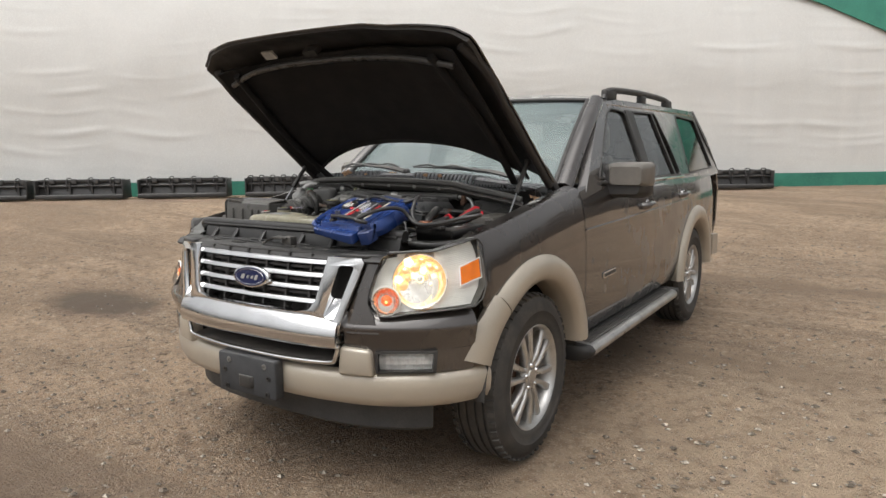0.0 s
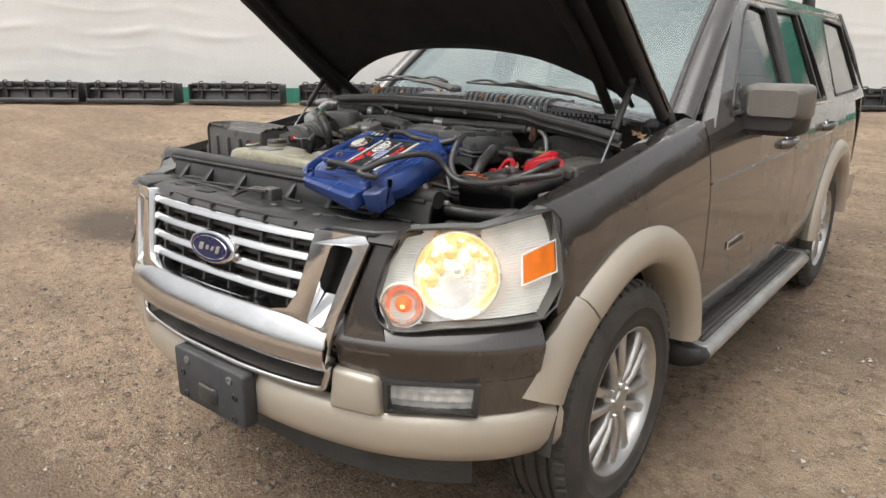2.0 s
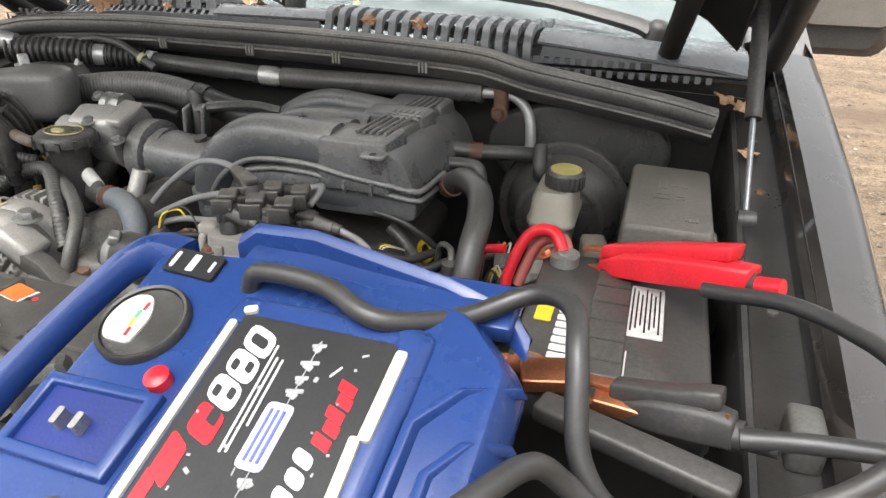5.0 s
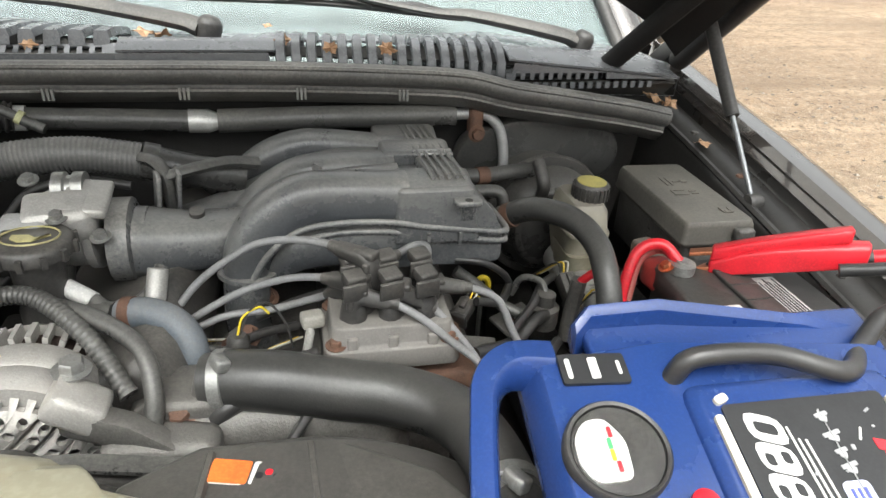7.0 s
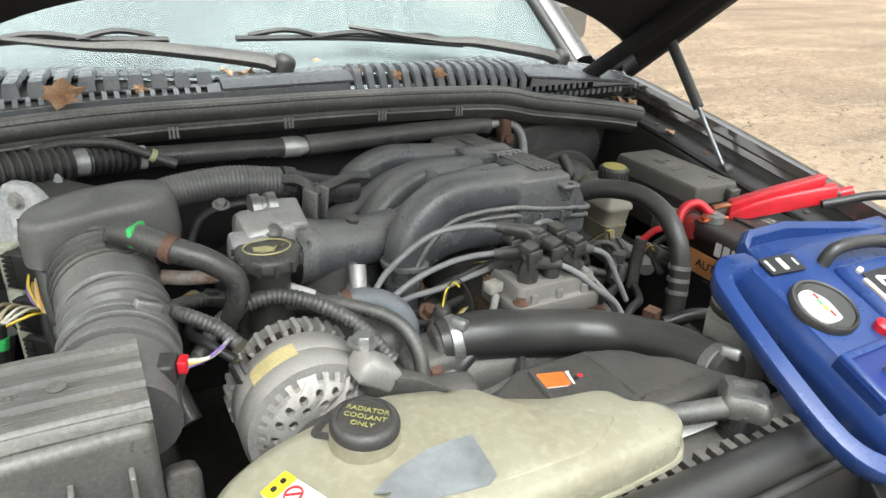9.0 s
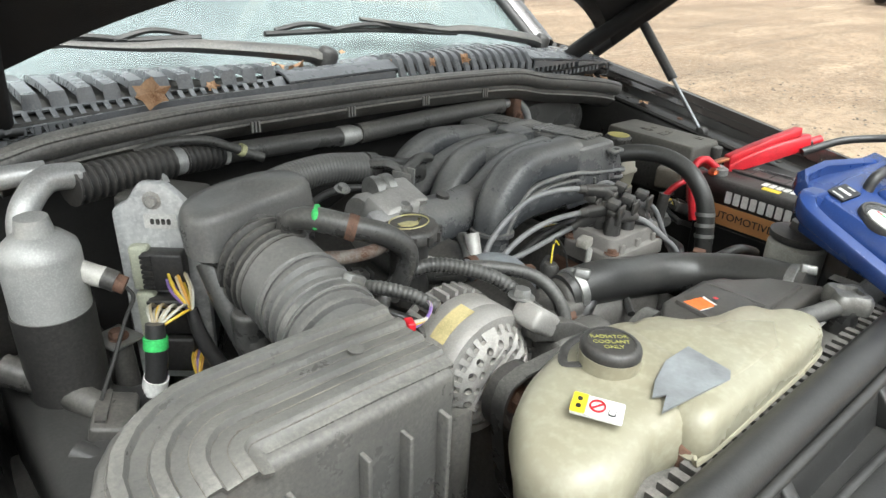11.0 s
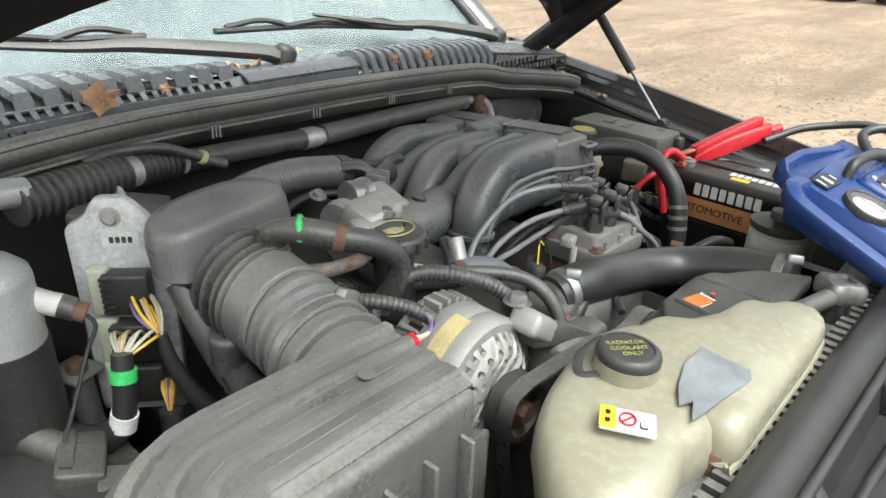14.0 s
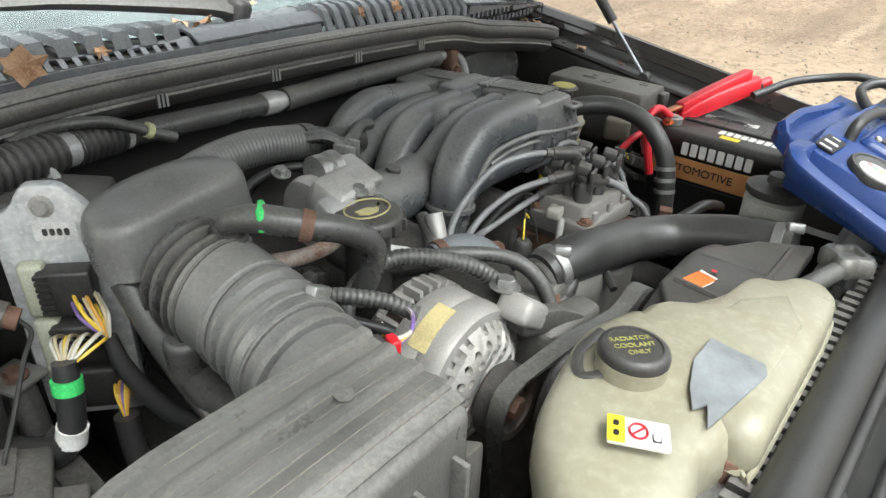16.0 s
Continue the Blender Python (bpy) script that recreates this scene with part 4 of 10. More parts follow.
part("caution_label", gprism(rrect(0.07, 0.045, 0.003), lambda a, b, h: hood_pt(a - 0.25, 1.085 + b, h), -0.068, -0.058), mat("grey_label", (0.42, 0.41, 0.38), 0.5, scale=30), hood, "pale label with unreadable print")
part("weather_strip", gtube([hood_pt(x, 1.02 - 0.12 * abs(x / 0.7) ** 3, -0.062) for x in (-0.66, -0.45, -0.2, 0, 0.2, 0.45, 0.66)], 0.013, 8), RUBBER, hood)

# gas struts between the fender ledges and the hood
for s in (1, -1):
    strut = thing("gas_strut", (s * 0.714, 1.0, 1.075), "black gas strut holding the hood open", "strut")
    strut.parent = car
    strut.matrix_parent_inverse = car.matrix_world.inverted()
    del strut["category"]
    a, b = Vector((s * 0.724, 0.978, 1.085)), Vector((s * 0.713, 1.195, 1.330))
    m = a.lerp(b, 0.45)
    part("rod", gtube([a, m], 0.0042, 8, straight=True), mat("dull_strut_rod", (0.34, 0.35, 0.36), 0.4, 0.8, scale=30), strut, "bright rod")
    part("cylinder", gtube([a.lerp(b, 0.43), b], 0.011, 12, straight=True), BLACK_CLEAN, strut)
    part("ball_joint", glathe([(0.0, -0.012), (0.012, -0.01), (0.014, 0.0), (0.012, 0.012), (0.0, 0.014)], a, (1, 0, 0), 12), BLACK, strut)
    part("ball_joint", glathe([(0.0, -0.012), (0.014, -0.01), (0.016, 0.0), (0.014, 0.012), (0.0, 0.014)], b, (1, 0, 0), 12), BLACK, strut)

# ---------------------------------------------------------------- yard: ground, fabric hall, attachments
def ground_material():
    m = bpy.data.materials.new("yard_dirt")
    m.use_nodes = True
    N, L = m.node_tree.nodes, m.node_tree.links
    b = N["Principled BSDF"]
    co = N.new("ShaderNodeTexCoord")

    def tex(scale, detail=6.0, stretch=None, rot=0.0):
        t = N.new("ShaderNodeTexNoise")
        t.inputs["Scale"].default_value, t.inputs["Detail"].default_value = scale, detail
        t.inputs["Roughness"].default_value = 0.62
        if stretch:
            mp = N.new("ShaderNodeMapping")
            mp.inputs["Scale"].default_value = stretch
            mp.inputs["Rotation"].default_value = (0, 0, rot)
            L.new(co.outputs["Object"], mp.inputs["Vector"])
            L.new(mp.outputs[0], t.inputs["Vector"])
        else:
            L.new(co.outputs["Object"], t.inputs["Vector"])
        return t.outputs[0]

    def rng(s, lo, hi):
        r = N.new("ShaderNodeMapRange")
        r.inputs["From Min"].default_value, r.inputs["From Max"].default_value = lo, hi
        L.new(s, r.inputs["Value"])
        return r.outputs[0]

    def mix(f, a, bb):
        x = N.new("ShaderNodeMix")
        x.data_type = "RGBA"
        L.new(f, x.inputs["Factor"])
        for sock, v in ((x.inputs["A"], a), (x.inputs["B"], bb)):
            if isinstance(v, tuple):
                sock.default_value = (*v, 1)
            else:
                L.new(v, sock)
        return x.outputs["Result"]

    col = mix(rng(tex(0.55, 5), 0.42, 0.62), (0.349, 0.237, 0.151), (0.523, 0.366, 0.237))
    col = mix(rng(tex(1.0, 5, (0.28, 2.2, 1), radians(-36)), 0.52, 0.68), col, (0.233, 0.162, 0.106))
    col = mix(rng(tex(0.9, 4, (0.18, 1.4, 1), radians(-30)), 0.56, 0.70), col, (0.651, 0.476, 0.318))
    col = mix(rng(tex(7, 6), 0.50, 0.66), col, (0.273, 0.185, 0.120))
    col = mix(rng(tex(15, 6), 0.56, 0.63), col, (0.174, 0.117, 0.077))
    col = mix(rng(tex(19, 6), 0.57, 0.65), col, (0.581, 0.442, 0.308))
    col = mix(rng(tex(28, 4), 0.50, 0.72), col, (0.384, 0.288, 0.207))
    col = mix(rng(tex(95, 3), 0.56, 0.66), col, (0.655, 0.565, 0.446))
    col = mix(rng(tex(55, 3), 0.57, 0.68), col, (0.133, 0.094, 0.064))
    col = mix(rng(tex(0.5, 6, (0.10, 1.0, 1), radians(-4)), 0.52, 0.64), col, (0.262, 0.186, 0.125))
    # paler sand on the driver's side of the yard, its sunlit brightness put into the tint; darker soil ahead of the car
    for at, lo, hi, tint in (((3.9, 0.4, 0), 4.0, 2.0, (0.60, 0.455, 0.315)), ((-0.6, -2.2, 0), 2.3, 0.7, (0.215, 0.150, 0.102))):
        far_off = N.new("ShaderNodeVectorMath")
        far_off.operation = "DISTANCE"
        L.new(co.outputs["Object"], far_off.inputs[0])
        far_off.inputs[1].default_value = at
        rough_edge = N.new("ShaderNodeMath")
        rough_edge.operation = "MULTIPLY_ADD"
        L.new(tex(1.6, 6), rough_edge.inputs[0])
        rough_edge.inputs[1].default_value = 2.2
        L.new(far_off.outputs["Value"], rough_edge.inputs[2])
        patchy = N.new("ShaderNodeMath")
        patchy.operation = "MULTIPLY"
        L.new(rng(rough_edge.outputs[0], lo + 1.1, hi + 1.1), patchy.inputs[0])
        L.new(rng(tex(9, 6), 0.34, 0.54), patchy.inputs[1])
        col = mix(patchy.outputs[0], col, tint)
    puddle = N.new("ShaderNodeVectorMath")
    puddle.operation = "DISTANCE"
    warp = N.new("ShaderNodeMapping")
    warp.inputs["Scale"].default_value = (0.55, 1.0, 1)
    L.new(co.outputs["Object"], warp.inputs["Vector"])
    L.new(warp.outputs[0], puddle.inputs[0])
    puddle.inputs[1].default_value = (-4.05 * 0.55, 1.77, 0)
    damp = N.new("ShaderNodeMath")
    damp.operation = "MULTIPLY_ADD"
    L.new(tex(3.5, 4), damp.inputs[0])
    damp.inputs[1].default_value = 0.5
    L.new(puddle.outputs["Value"], damp.inputs[2])
    col = mix(rng(damp.outputs[0], 0.74, 0.50), col, (0.165, 0.122, 0.088))
    L.new(col, b.inputs["Base Color"])
    b.inputs["Roughness"].default_value = 0.92
    h = N.new("ShaderNodeMath")
    h.operation = "ADD"
    L.new(tex(24, 6), h.inputs[0])
    L.new(tex(90, 5), h.inputs[1])
    bp = N.new("ShaderNodeBump")
    bp.inputs["Strength"].default_value, bp.inputs["Distance"].default_value = 1.0, 0.05
    L.new(h.outputs[0], bp.inputs["Height"])
    L.new(bp.outputs[0], b.inputs["Normal"])
    return m


def relief(x, y):
    r = math.hypot(x - 0.5, y - 1.5)
    k = min(1, max(0, (r - 2.6) / 3)) if abs(x) < 1.4 and 0 < y < 5 else 1
    k = 0.35 + 0.65 * k
    w = noise.noise((x * 0.6, y * 0.6, 0)) * 0.022 + noise.noise((x * 2.1, y * 2.1, 3)) * 0.012 + noise.noise((x * 7, y * 7, 5)) * 0.014
    a = x * 0.78 + y * 0.62
    c = -x * 0.62 + y * 0.78
    rut = sum(-0.022 * math.exp(-((c - q - 0.25 * noise.noise((a * 0.3, q, 9))) / 0.13) ** 2) + 0.014 * math.exp(-((c - q - 0.24) / 0.10) ** 2) for q in (3.6, 5.1, 6.4, 7.9, -2.9, -1.3))
    far = 1 if r < 14 else max(0, 1 - (r - 14) / 20)
    up = min(1, max(0, (0.8 * y - 0.6 * x - 3.5) / 7.5))
    return ((w + rut * k) * k) * far - 0.012 + 0.43 * up * up * (3 - 2 * up)


def line_steps(lo, hi, mid, fine, growth):
    out, step = [mid], fine
    a = mid
    while a < hi:
        step = fine if abs(a - mid) < 4.5 else step * growth
        a += step
        out.append(a)
    a, step = mid, fine
    while a > lo:
        step = fine if abs(a - mid) < 4.5 else step * growth
        a -= step
        out.insert(0, a)
    return out


gx, gy = line_steps(-900, 900, 0.5, 0.06, 1.12), line_steps(-900, 900, 1.6, 0.06, 1.12)
DIRT = ground_material()
gm = bpy.data.meshes.new("ground")
gm.from_pydata([(x, y, relief(x, y)) for y in gy for x in gx], [], [(j * len(gx) + i, j * len(gx) + i + 1, (j + 1) * len(gx) + i + 1, (j + 1) * len(gx) + i) for j in range(len(gy) - 1) for i in range(len(gx) - 1)])
for p in gm.polygons:
    p.use_smooth = True
gm.materials.append(DIRT)
ground = tagged(new("ground", gm), "brown dirt and gravel yard with tyre tracks", "ground", kind="structure")

# loose stones
rnd = random.Random(4)
SV, SF = [], []
ICO = [(0, 0, 1), (0.9, 0, 0.3), (0.28, 0.85, 0.25), (-0.72, 0.53, 0.3), (-0.72, -0.53, 0.28), (0.28, -0.85, 0.3), (0, 0, -0.4)]
ICOF = [(0, 1, 2), (0, 2, 3), (0, 3, 4), (0, 4, 5), (0, 5, 1), (6, 2, 1), (6, 3, 2), (6, 4, 3), (6, 5, 4), (6, 1, 5)]
for k in range(30000):
    r = 8.0 * rnd.random() ** 0.75
    a = rnd.random() * 2 * math.pi
    x, y = 0.9 + r * math.cos(a), 0.6 + r * math.sin(a)
    size = 0.004 + 0.022 * rnd.random() ** 5
    if noise.noise((x * 0.8, y * 0.8, 7)) < -0.25 * rnd.random():
        continue
    o, w = len(SV), rnd.random() * 6.28
    z = relief(x, y)
    for vx, vy, vz in ICO:
        j = 0.75 + 0.5 * rnd.random()
        SV.append((x + size * j * (vx * math.cos(w) - vy * math.sin(w)), y + size * j * (vx * math.sin(w) + vy * math.cos(w)) * 0.8, z + size * (vz * 0.6 + 0.12)))
    SF += [tuple(o + i for i in f) for f in ICOF]


def stone_material():
    m = mat("gravel", (0.20, 0.17, 0.14), 0.9, scale=3, bump=0.3)
    N, L = m.node_tree.nodes, m.node_tree.links
    g, ramp = N.new("ShaderNodeNewGeometry"), N.new("ShaderNodeValToRGB")
    els = ramp.color_ramp.elements
    els[0].color, els[1].color = (0.09, 0.07, 0.052, 1), (0.50, 0.44, 0.36, 1)
    e = els.new(0.6)
    e.color = (0.19, 0.155, 0.12, 1)
    L.new(g.outputs["Random Per Island"], ramp.inputs[0])
    L.new(ramp.outputs[0], N["Principled BSDF"].inputs["Base Color"])
    return m


tagged(part("gravel", (SV, SF), stone_material(), smooth=20), "loose brown and grey gravel on the dirt", "gravel", kind="stuff")

# fabric hall: a long white wall that bends back above
D, NRM, OFF = Vector((0.8, 0.6, 0)), Vector((-0.6, 0.8, 0)), 12.9
RISE = 0.43      # the yard climbs gently towards the hall
hall = thing("fabric_hall", tuple(D * 2 + NRM * OFF + Vector((0, 0, 0.43))), "long white fabric hall with a green skirt", "building")


def wall_pt(u, z, out=0.0):
    lean = 0.10 * max(0, z - 2.4) ** 1.6
    p = D * u + NRM * (OFF + lean - out)
    return (p.x, p.y, z + RISE)


def wrinkle(u, z):
    panel = (u + 0.4) % 2.6 / 2.6
    cell = math.floor((u + 0.4) / 2.6)
    sag = math.sin(math.pi * panel)
    dip = 0.16 + 0.22 * noise.noise((cell * 3.1, 0.5, 2.0))
    w = 0.0
    for rows, shift, deep in ((2.3, 0.0, 0.013), (4.1, 0.37, 0.005)):
        ph = (z + dip * sag + 0.10 * noise.noise((u * 0.5, z * 0.4, shift))) * rows + shift
        at = ph - math.floor(ph) - 0.5
        here = noise.noise((u * 0.55, math.floor(ph) * 3.7, cell * 1.9 + shift))
        w += deep * math.exp(-(at / 0.16) ** 2) * max(0.0, here + 0.02) * 2.2 * min(1.0, sag * 2.5)
    w += 0.05 * sag * noise.noise((u * 0.25, z * 0.4, 8)) + 0.012 * noise.noise((u * 0.9, z * 1.2, 1))
    return w - 0.02 * math.exp(-((panel - 0.5) / 0.02) ** 2)


zs = [0.28 + 0.035 * i for i in range(110)] + [4.2 + 0.5 * i for i in range(16)]
us = [-26 + 0.16 * i for i in range(257)]
TARP = mat("white_tarp", (0.67, 0.667, 0.645), 0.6, c2=(0.62, 0.615, 0.592), scale=0.8, bump=0.15, fine=60, rvar=0.1)
part("wall", gsheet([[wall_pt(u, z, wrinkle(u, z) * min(1, (z - 0.2) * 1.5)) for u in us] for z in zs]), TARP, hall, "white wrinkled fabric wall")
SKIRT = mat("green_tarp", (0.045, 0.22, 0.155), 0.5, c2=(0.03, 0.16, 0.12), scale=2, bump=0.2, fine=40)
part("skirt", gsheet([[wall_pt(u, z, 0.06 + 0.05 * noise.noise((u * 1.5, z * 3, 6))) for u in us[::2]] for z in (-0.03, 0.08, 0.2, 0.30)], 0.01), SKIRT, hall, "green fabric skirt")
part("gable_trim", gsheet([[wall_pt(u, z0 + dz, 0.10) for u, z0 in ((8.0, 5.1), (10.64, 4.13), (11.85, 3.62), (13.5, 2.9), (15.0, 2.2))] for dz in (0.0, 0.7, 1.4)], 0.02), SKIRT, hall, "green gable edge")

# black attachments stored along the wall
MACH = mat("black_machine_paint", (0.014, 0.015, 0.017), 0.45, scale=8, bump=0.2, dust=0.25)


def attachment(u0, length, height, hooks):
    base = D * (u0 + length / 2) + NRM * (OFF - 0.75)
    t = thing("tiller_attachment", (base.x, base.y, RISE), "black steel tine attachment lying on the dirt by the hall", "attachment", "attachments by the hall")

    def at(u, out, z):
        p = D * (u0 + u) + NRM * (OFF - 0.9 + out)
        return (p.x, p.y, z + RISE)

    def bx(u, o, z, su, so, sz):
        return gloft([[at(u + a * su / 2, o + b * so / 2, z + c * sz / 2) for a, b in ((-1, -1), (1, -1), (1, 1), (-1, 1))] for c in (-1, 1)])

    part("trough", gloft([[at(u, o, z) for o, z in ((0.0, 0.02), (0.30, 0.02), (0.36, height * 0.86), (0.10, height * 0.86), (0.06, height * 0.3))] for u in (0, length)]), MACH, t, bevel=0.01)
    part("skid", bx(length / 2, -0.05, 0.06, length * 1.0, 0.14, 0.09), MACH, t, bevel=0.02)
    part("beam", bx(length / 2, 0.10, height * 0.86, length * 0.98, 0.10, 0.06), MACH, t, bevel=0.008)
    part("shaft", gtube([at(0.02, 0.05, height * 0.62), at(length - 0.02, 0.05, height * 0.62)], 0.03, 8, straight=True), MACH, t)
    n = hooks
    for k in range(n):
        u = length * (k + 0.5) / n
        part("hook_arm", gtube([at(u - 0.05, 0.02, height * 0.38), at(u - 0.06, 0.0, height * 0.7), at(u - 0.06, 0.05, height * 0.96), at(u + 0.02, 0.03, height * 1.0), at(u + 0.04, 0.02, height * 0.93)], 0.012, 6, per=3), MACH, t)
        part("bracket", bx(u + 0.09, 0.03, height * 0.84, 0.10, 0.05, 0.10), mat("grey_bracket", (0.10, 0.10, 0.10), 0.5, 0.5, scale=20) if k == 0 else bpy.data.materials["grey_bracket"], t, bevel=0.006)
        part("web", bx(u, 0.06, height * 0.48, 0.03, 0.10, height * 0.6), MACH, t)
    part("end_plate", bx(0.01, 0.14, height * 0.46, 0.03, 0.46, height * 0.86), MACH, t, bevel=0.01)
    part("end_plate", bx(length - 0.01, 0.14, height * 0.46, 0.03, 0.46, height * 0.86), MACH, t, bevel=0.01)
    return t


for u0, ln, hk in ((-8.75, 1.75, 4), (-6.85, 1.78, 4), (-4.77, 1.83, 4), (-2.56, 1.83, 8), (-0.35, 1.8, 6), (1.9, 1.8, 6), (4.9, 1.8, 6), (7.15, 1.83, 5)):
    attachment(u0, ln, 0.45, hk)

# bare trees and parked cars across the lot
BARK = mat("grey_bark", (0.10, 0.085, 0.07), 0.95, scale=6, bump=0.5, fine=40)
TWIGS = mat("brown_twigs", (0.075, 0.062, 0.048), 0.95, c2=(0.11, 0.09, 0.07), scale=0.8, bump=0.0)
rt = random.Random(9)


def tree(x, y, h):
    t = thing("tree", (x, y, 0), "bare brown tree standing far across the yard", "tree", "far trees")
    part("trunk", gtube([(x, y, -0.1), (x + 0.1, y, h * 0.3), (x + 0.2 * rt.random(), y + 0.2, h * 0.75)], [0.028 * h, 0.02 * h, 0.006 * h], 7, per=3), BARK, t)
    V, F = [], []
    for k in range(150):
        a, r, q = rt.random() * 6.28, rt.random() ** 0.5, rt.random()
        c = Vector((x + h * 0.34 * r * math.cos(a) * math.sin(0.5 + 2.4 * q), y + h * 0.34 * r * math.sin(a) * math.sin(0.5 + 2.4 * q), h * (0.28 + 0.72 * q)))
        o = len(V)
        for _ in range(4):
            V.append(tuple(c + Vector((rt.uniform(-1, 1), rt.uniform(-1, 1), rt.uniform(-1, 1))) * h * 0.055))
        F += [(o, o + 1, o + 2), (o, o + 2, o + 3), (o, o + 3, o + 1), (o + 1, o + 3, o + 2)]
    part("crown", (V, F), TWIGS, t)


for k in range(11):
    tree(14 + 5.2 * k + rt.uniform(-1, 1), 62 - 2.5 * k + rt.uniform(-3, 3), 6.5 + 4 * rt.random())


def parked_car(x, y, turn, paint, label):
    c = thing("parked_car", (x, y, 0), label, "car", "cars across the yard")
    m = pose(x, y, 0, 0, 0, turn)
    sec = [(-2.2, 0.45, 0.75), (-2.1, 0.85, 0.8), (-1.2, 1.0, 0.86), (-0.5, 1.45, 0.68), (1.0, 1.48, 0.68), (1.8, 1.0, 0.84), (2.2, 0.85, 0.78), (2.25, 0.5, 0.75)]
    part("body", turned(gloft([[(a, -w, 0.28), (a, w, 0.28), (a, w, min(z, 0.85)), (a, w * 0.86, z), (a, -w * 0.86, z), (a, -w, min(z, 0.85))] for a, z, w in sec]), m), paint, c, bevel=0.05)
    for s in (-1, 1):
        part("window", turned(gloft([[(a, s * 0.80, z) for a, z in ((-0.85, 0.95), (1.35, 0.95), (0.9, 1.36), (-0.45, 1.36))], [(a, s * 0.72, z) for a, z in ((-0.85, 0.95), (1.35, 0.95), (0.9, 1.36), (-0.45, 1.36))]]), m), BLACK_CLEAN, c)
        for a in (-1.35, 1.35):
            w = part("wheel", turned(glathe([(0.20, -0.1), (0.32, -0.1), (0.33, 0.0), (0.32, 0.1), (0.20, 0.1)], (a, s * 0.78, 0.33), (0, 1, 0), 24), m), TYRE, c)
            part("rim", turned(glathe([(0.19, 0.0), (0.19, 0.09), (0.0, 0.105)], (a, s * 0.78, 0.33), (0, s, 0), 18), m), SILVER, w)


CAR_WHITE = mat("white_car_paint", (0.72, 0.72, 0.71), 0.3, coat=0.8, scale=2, bump=0.0)
CAR_DARK = mat("dark_car_paint", (0.03, 0.03, 0.033), 0.3, coat=0.8, scale=2, bump=0.0)
parked_car(21.8, 6.35, 4, CAR_DARK, "dark car parked across the yard")
parked_car(22.2, 4.2, 4, CAR_WHITE, "white car parked across the yard")
parked_car(22.6, 2.0, 4, CAR_DARK, "dark car parked across the yard")

# ---------------------------------------------------------------- engine bay: the car's own panels
def bay_seat(dx=0.0, dy=0.0, dz=0.0, sy=1.0, y0=0.0):
    """Where the engine bay's own coordinates lie in the car, with a shift for one thing; sy stretches it along y about y0."""
    return Matrix(((0.966, 0, 0, 0.011 + dx), (0.02, sy, 0, (1 - sy) * y0 - 0.034 + dy), (-0.02, 0, 1, 0.031 + dz), (0, 0, 0, 1)))


def bay(*p):
    return bay_seat() @ Vector(p)


def lettering(words, size, m, material, parent, name="lettering", depth=0.0004):
    """Raised letters in the built-in font, flat on the plane of m."""
    cu = bpy.data.curves.new(name, "FONT")
    cu.body, cu.size, cu.extrude = words, size, depth
    cu.align_x, cu.align_y = "CENTER", "CENTER"
    tmp = new("lettering_source", cu)
    bpy.context.view_layer.update()
    me = bpy.data.meshes.new_from_object(tmp.evaluated_get(bpy.context.evaluated_depsgraph_get()))
    bpy.data.objects.remove(tmp)
    me.transform(SEATED @ m)
    me.materials.clear()
    me.materials.append(material)
    ob = new(name, me)
    ob.parent = parent
    ob.matrix_parent_inverse = parent.matrix_world.inverted()
    return ob


def plane_at(at, right, up):
    r, u = Vector(right).normalized(), Vector(up)
    n = r.cross(u).normalized()
    u = n.cross(r)
    m = Matrix((r, u, n)).transposed().to_4x4()
    m.translation = Vector(at)
    return m


def decal(w, h, m, material, parent, name="sticker", label="", r=0.002, lift=0.0008, at=(0, 0)):
    return part(name, turned(gprism(rrect(w, h, min(r, w / 2.1, h / 2.1), 2), lambda a, b, k: (a + at[0], b + at[1], k), 0, lift), m), material, parent, label)


def bolt(at, axis, parent, r=0.007, material=None, name="bolt"):
    return part(name, merge(glathe([(r * 1.5, 0), (r * 1.5, 0.0015), (r, 0.0018)], at, axis, 14), glathe([(r, 0.001), (r, r * 0.8), (r * 0.85, r)], at, axis, 6)), material or STEEL, parent)


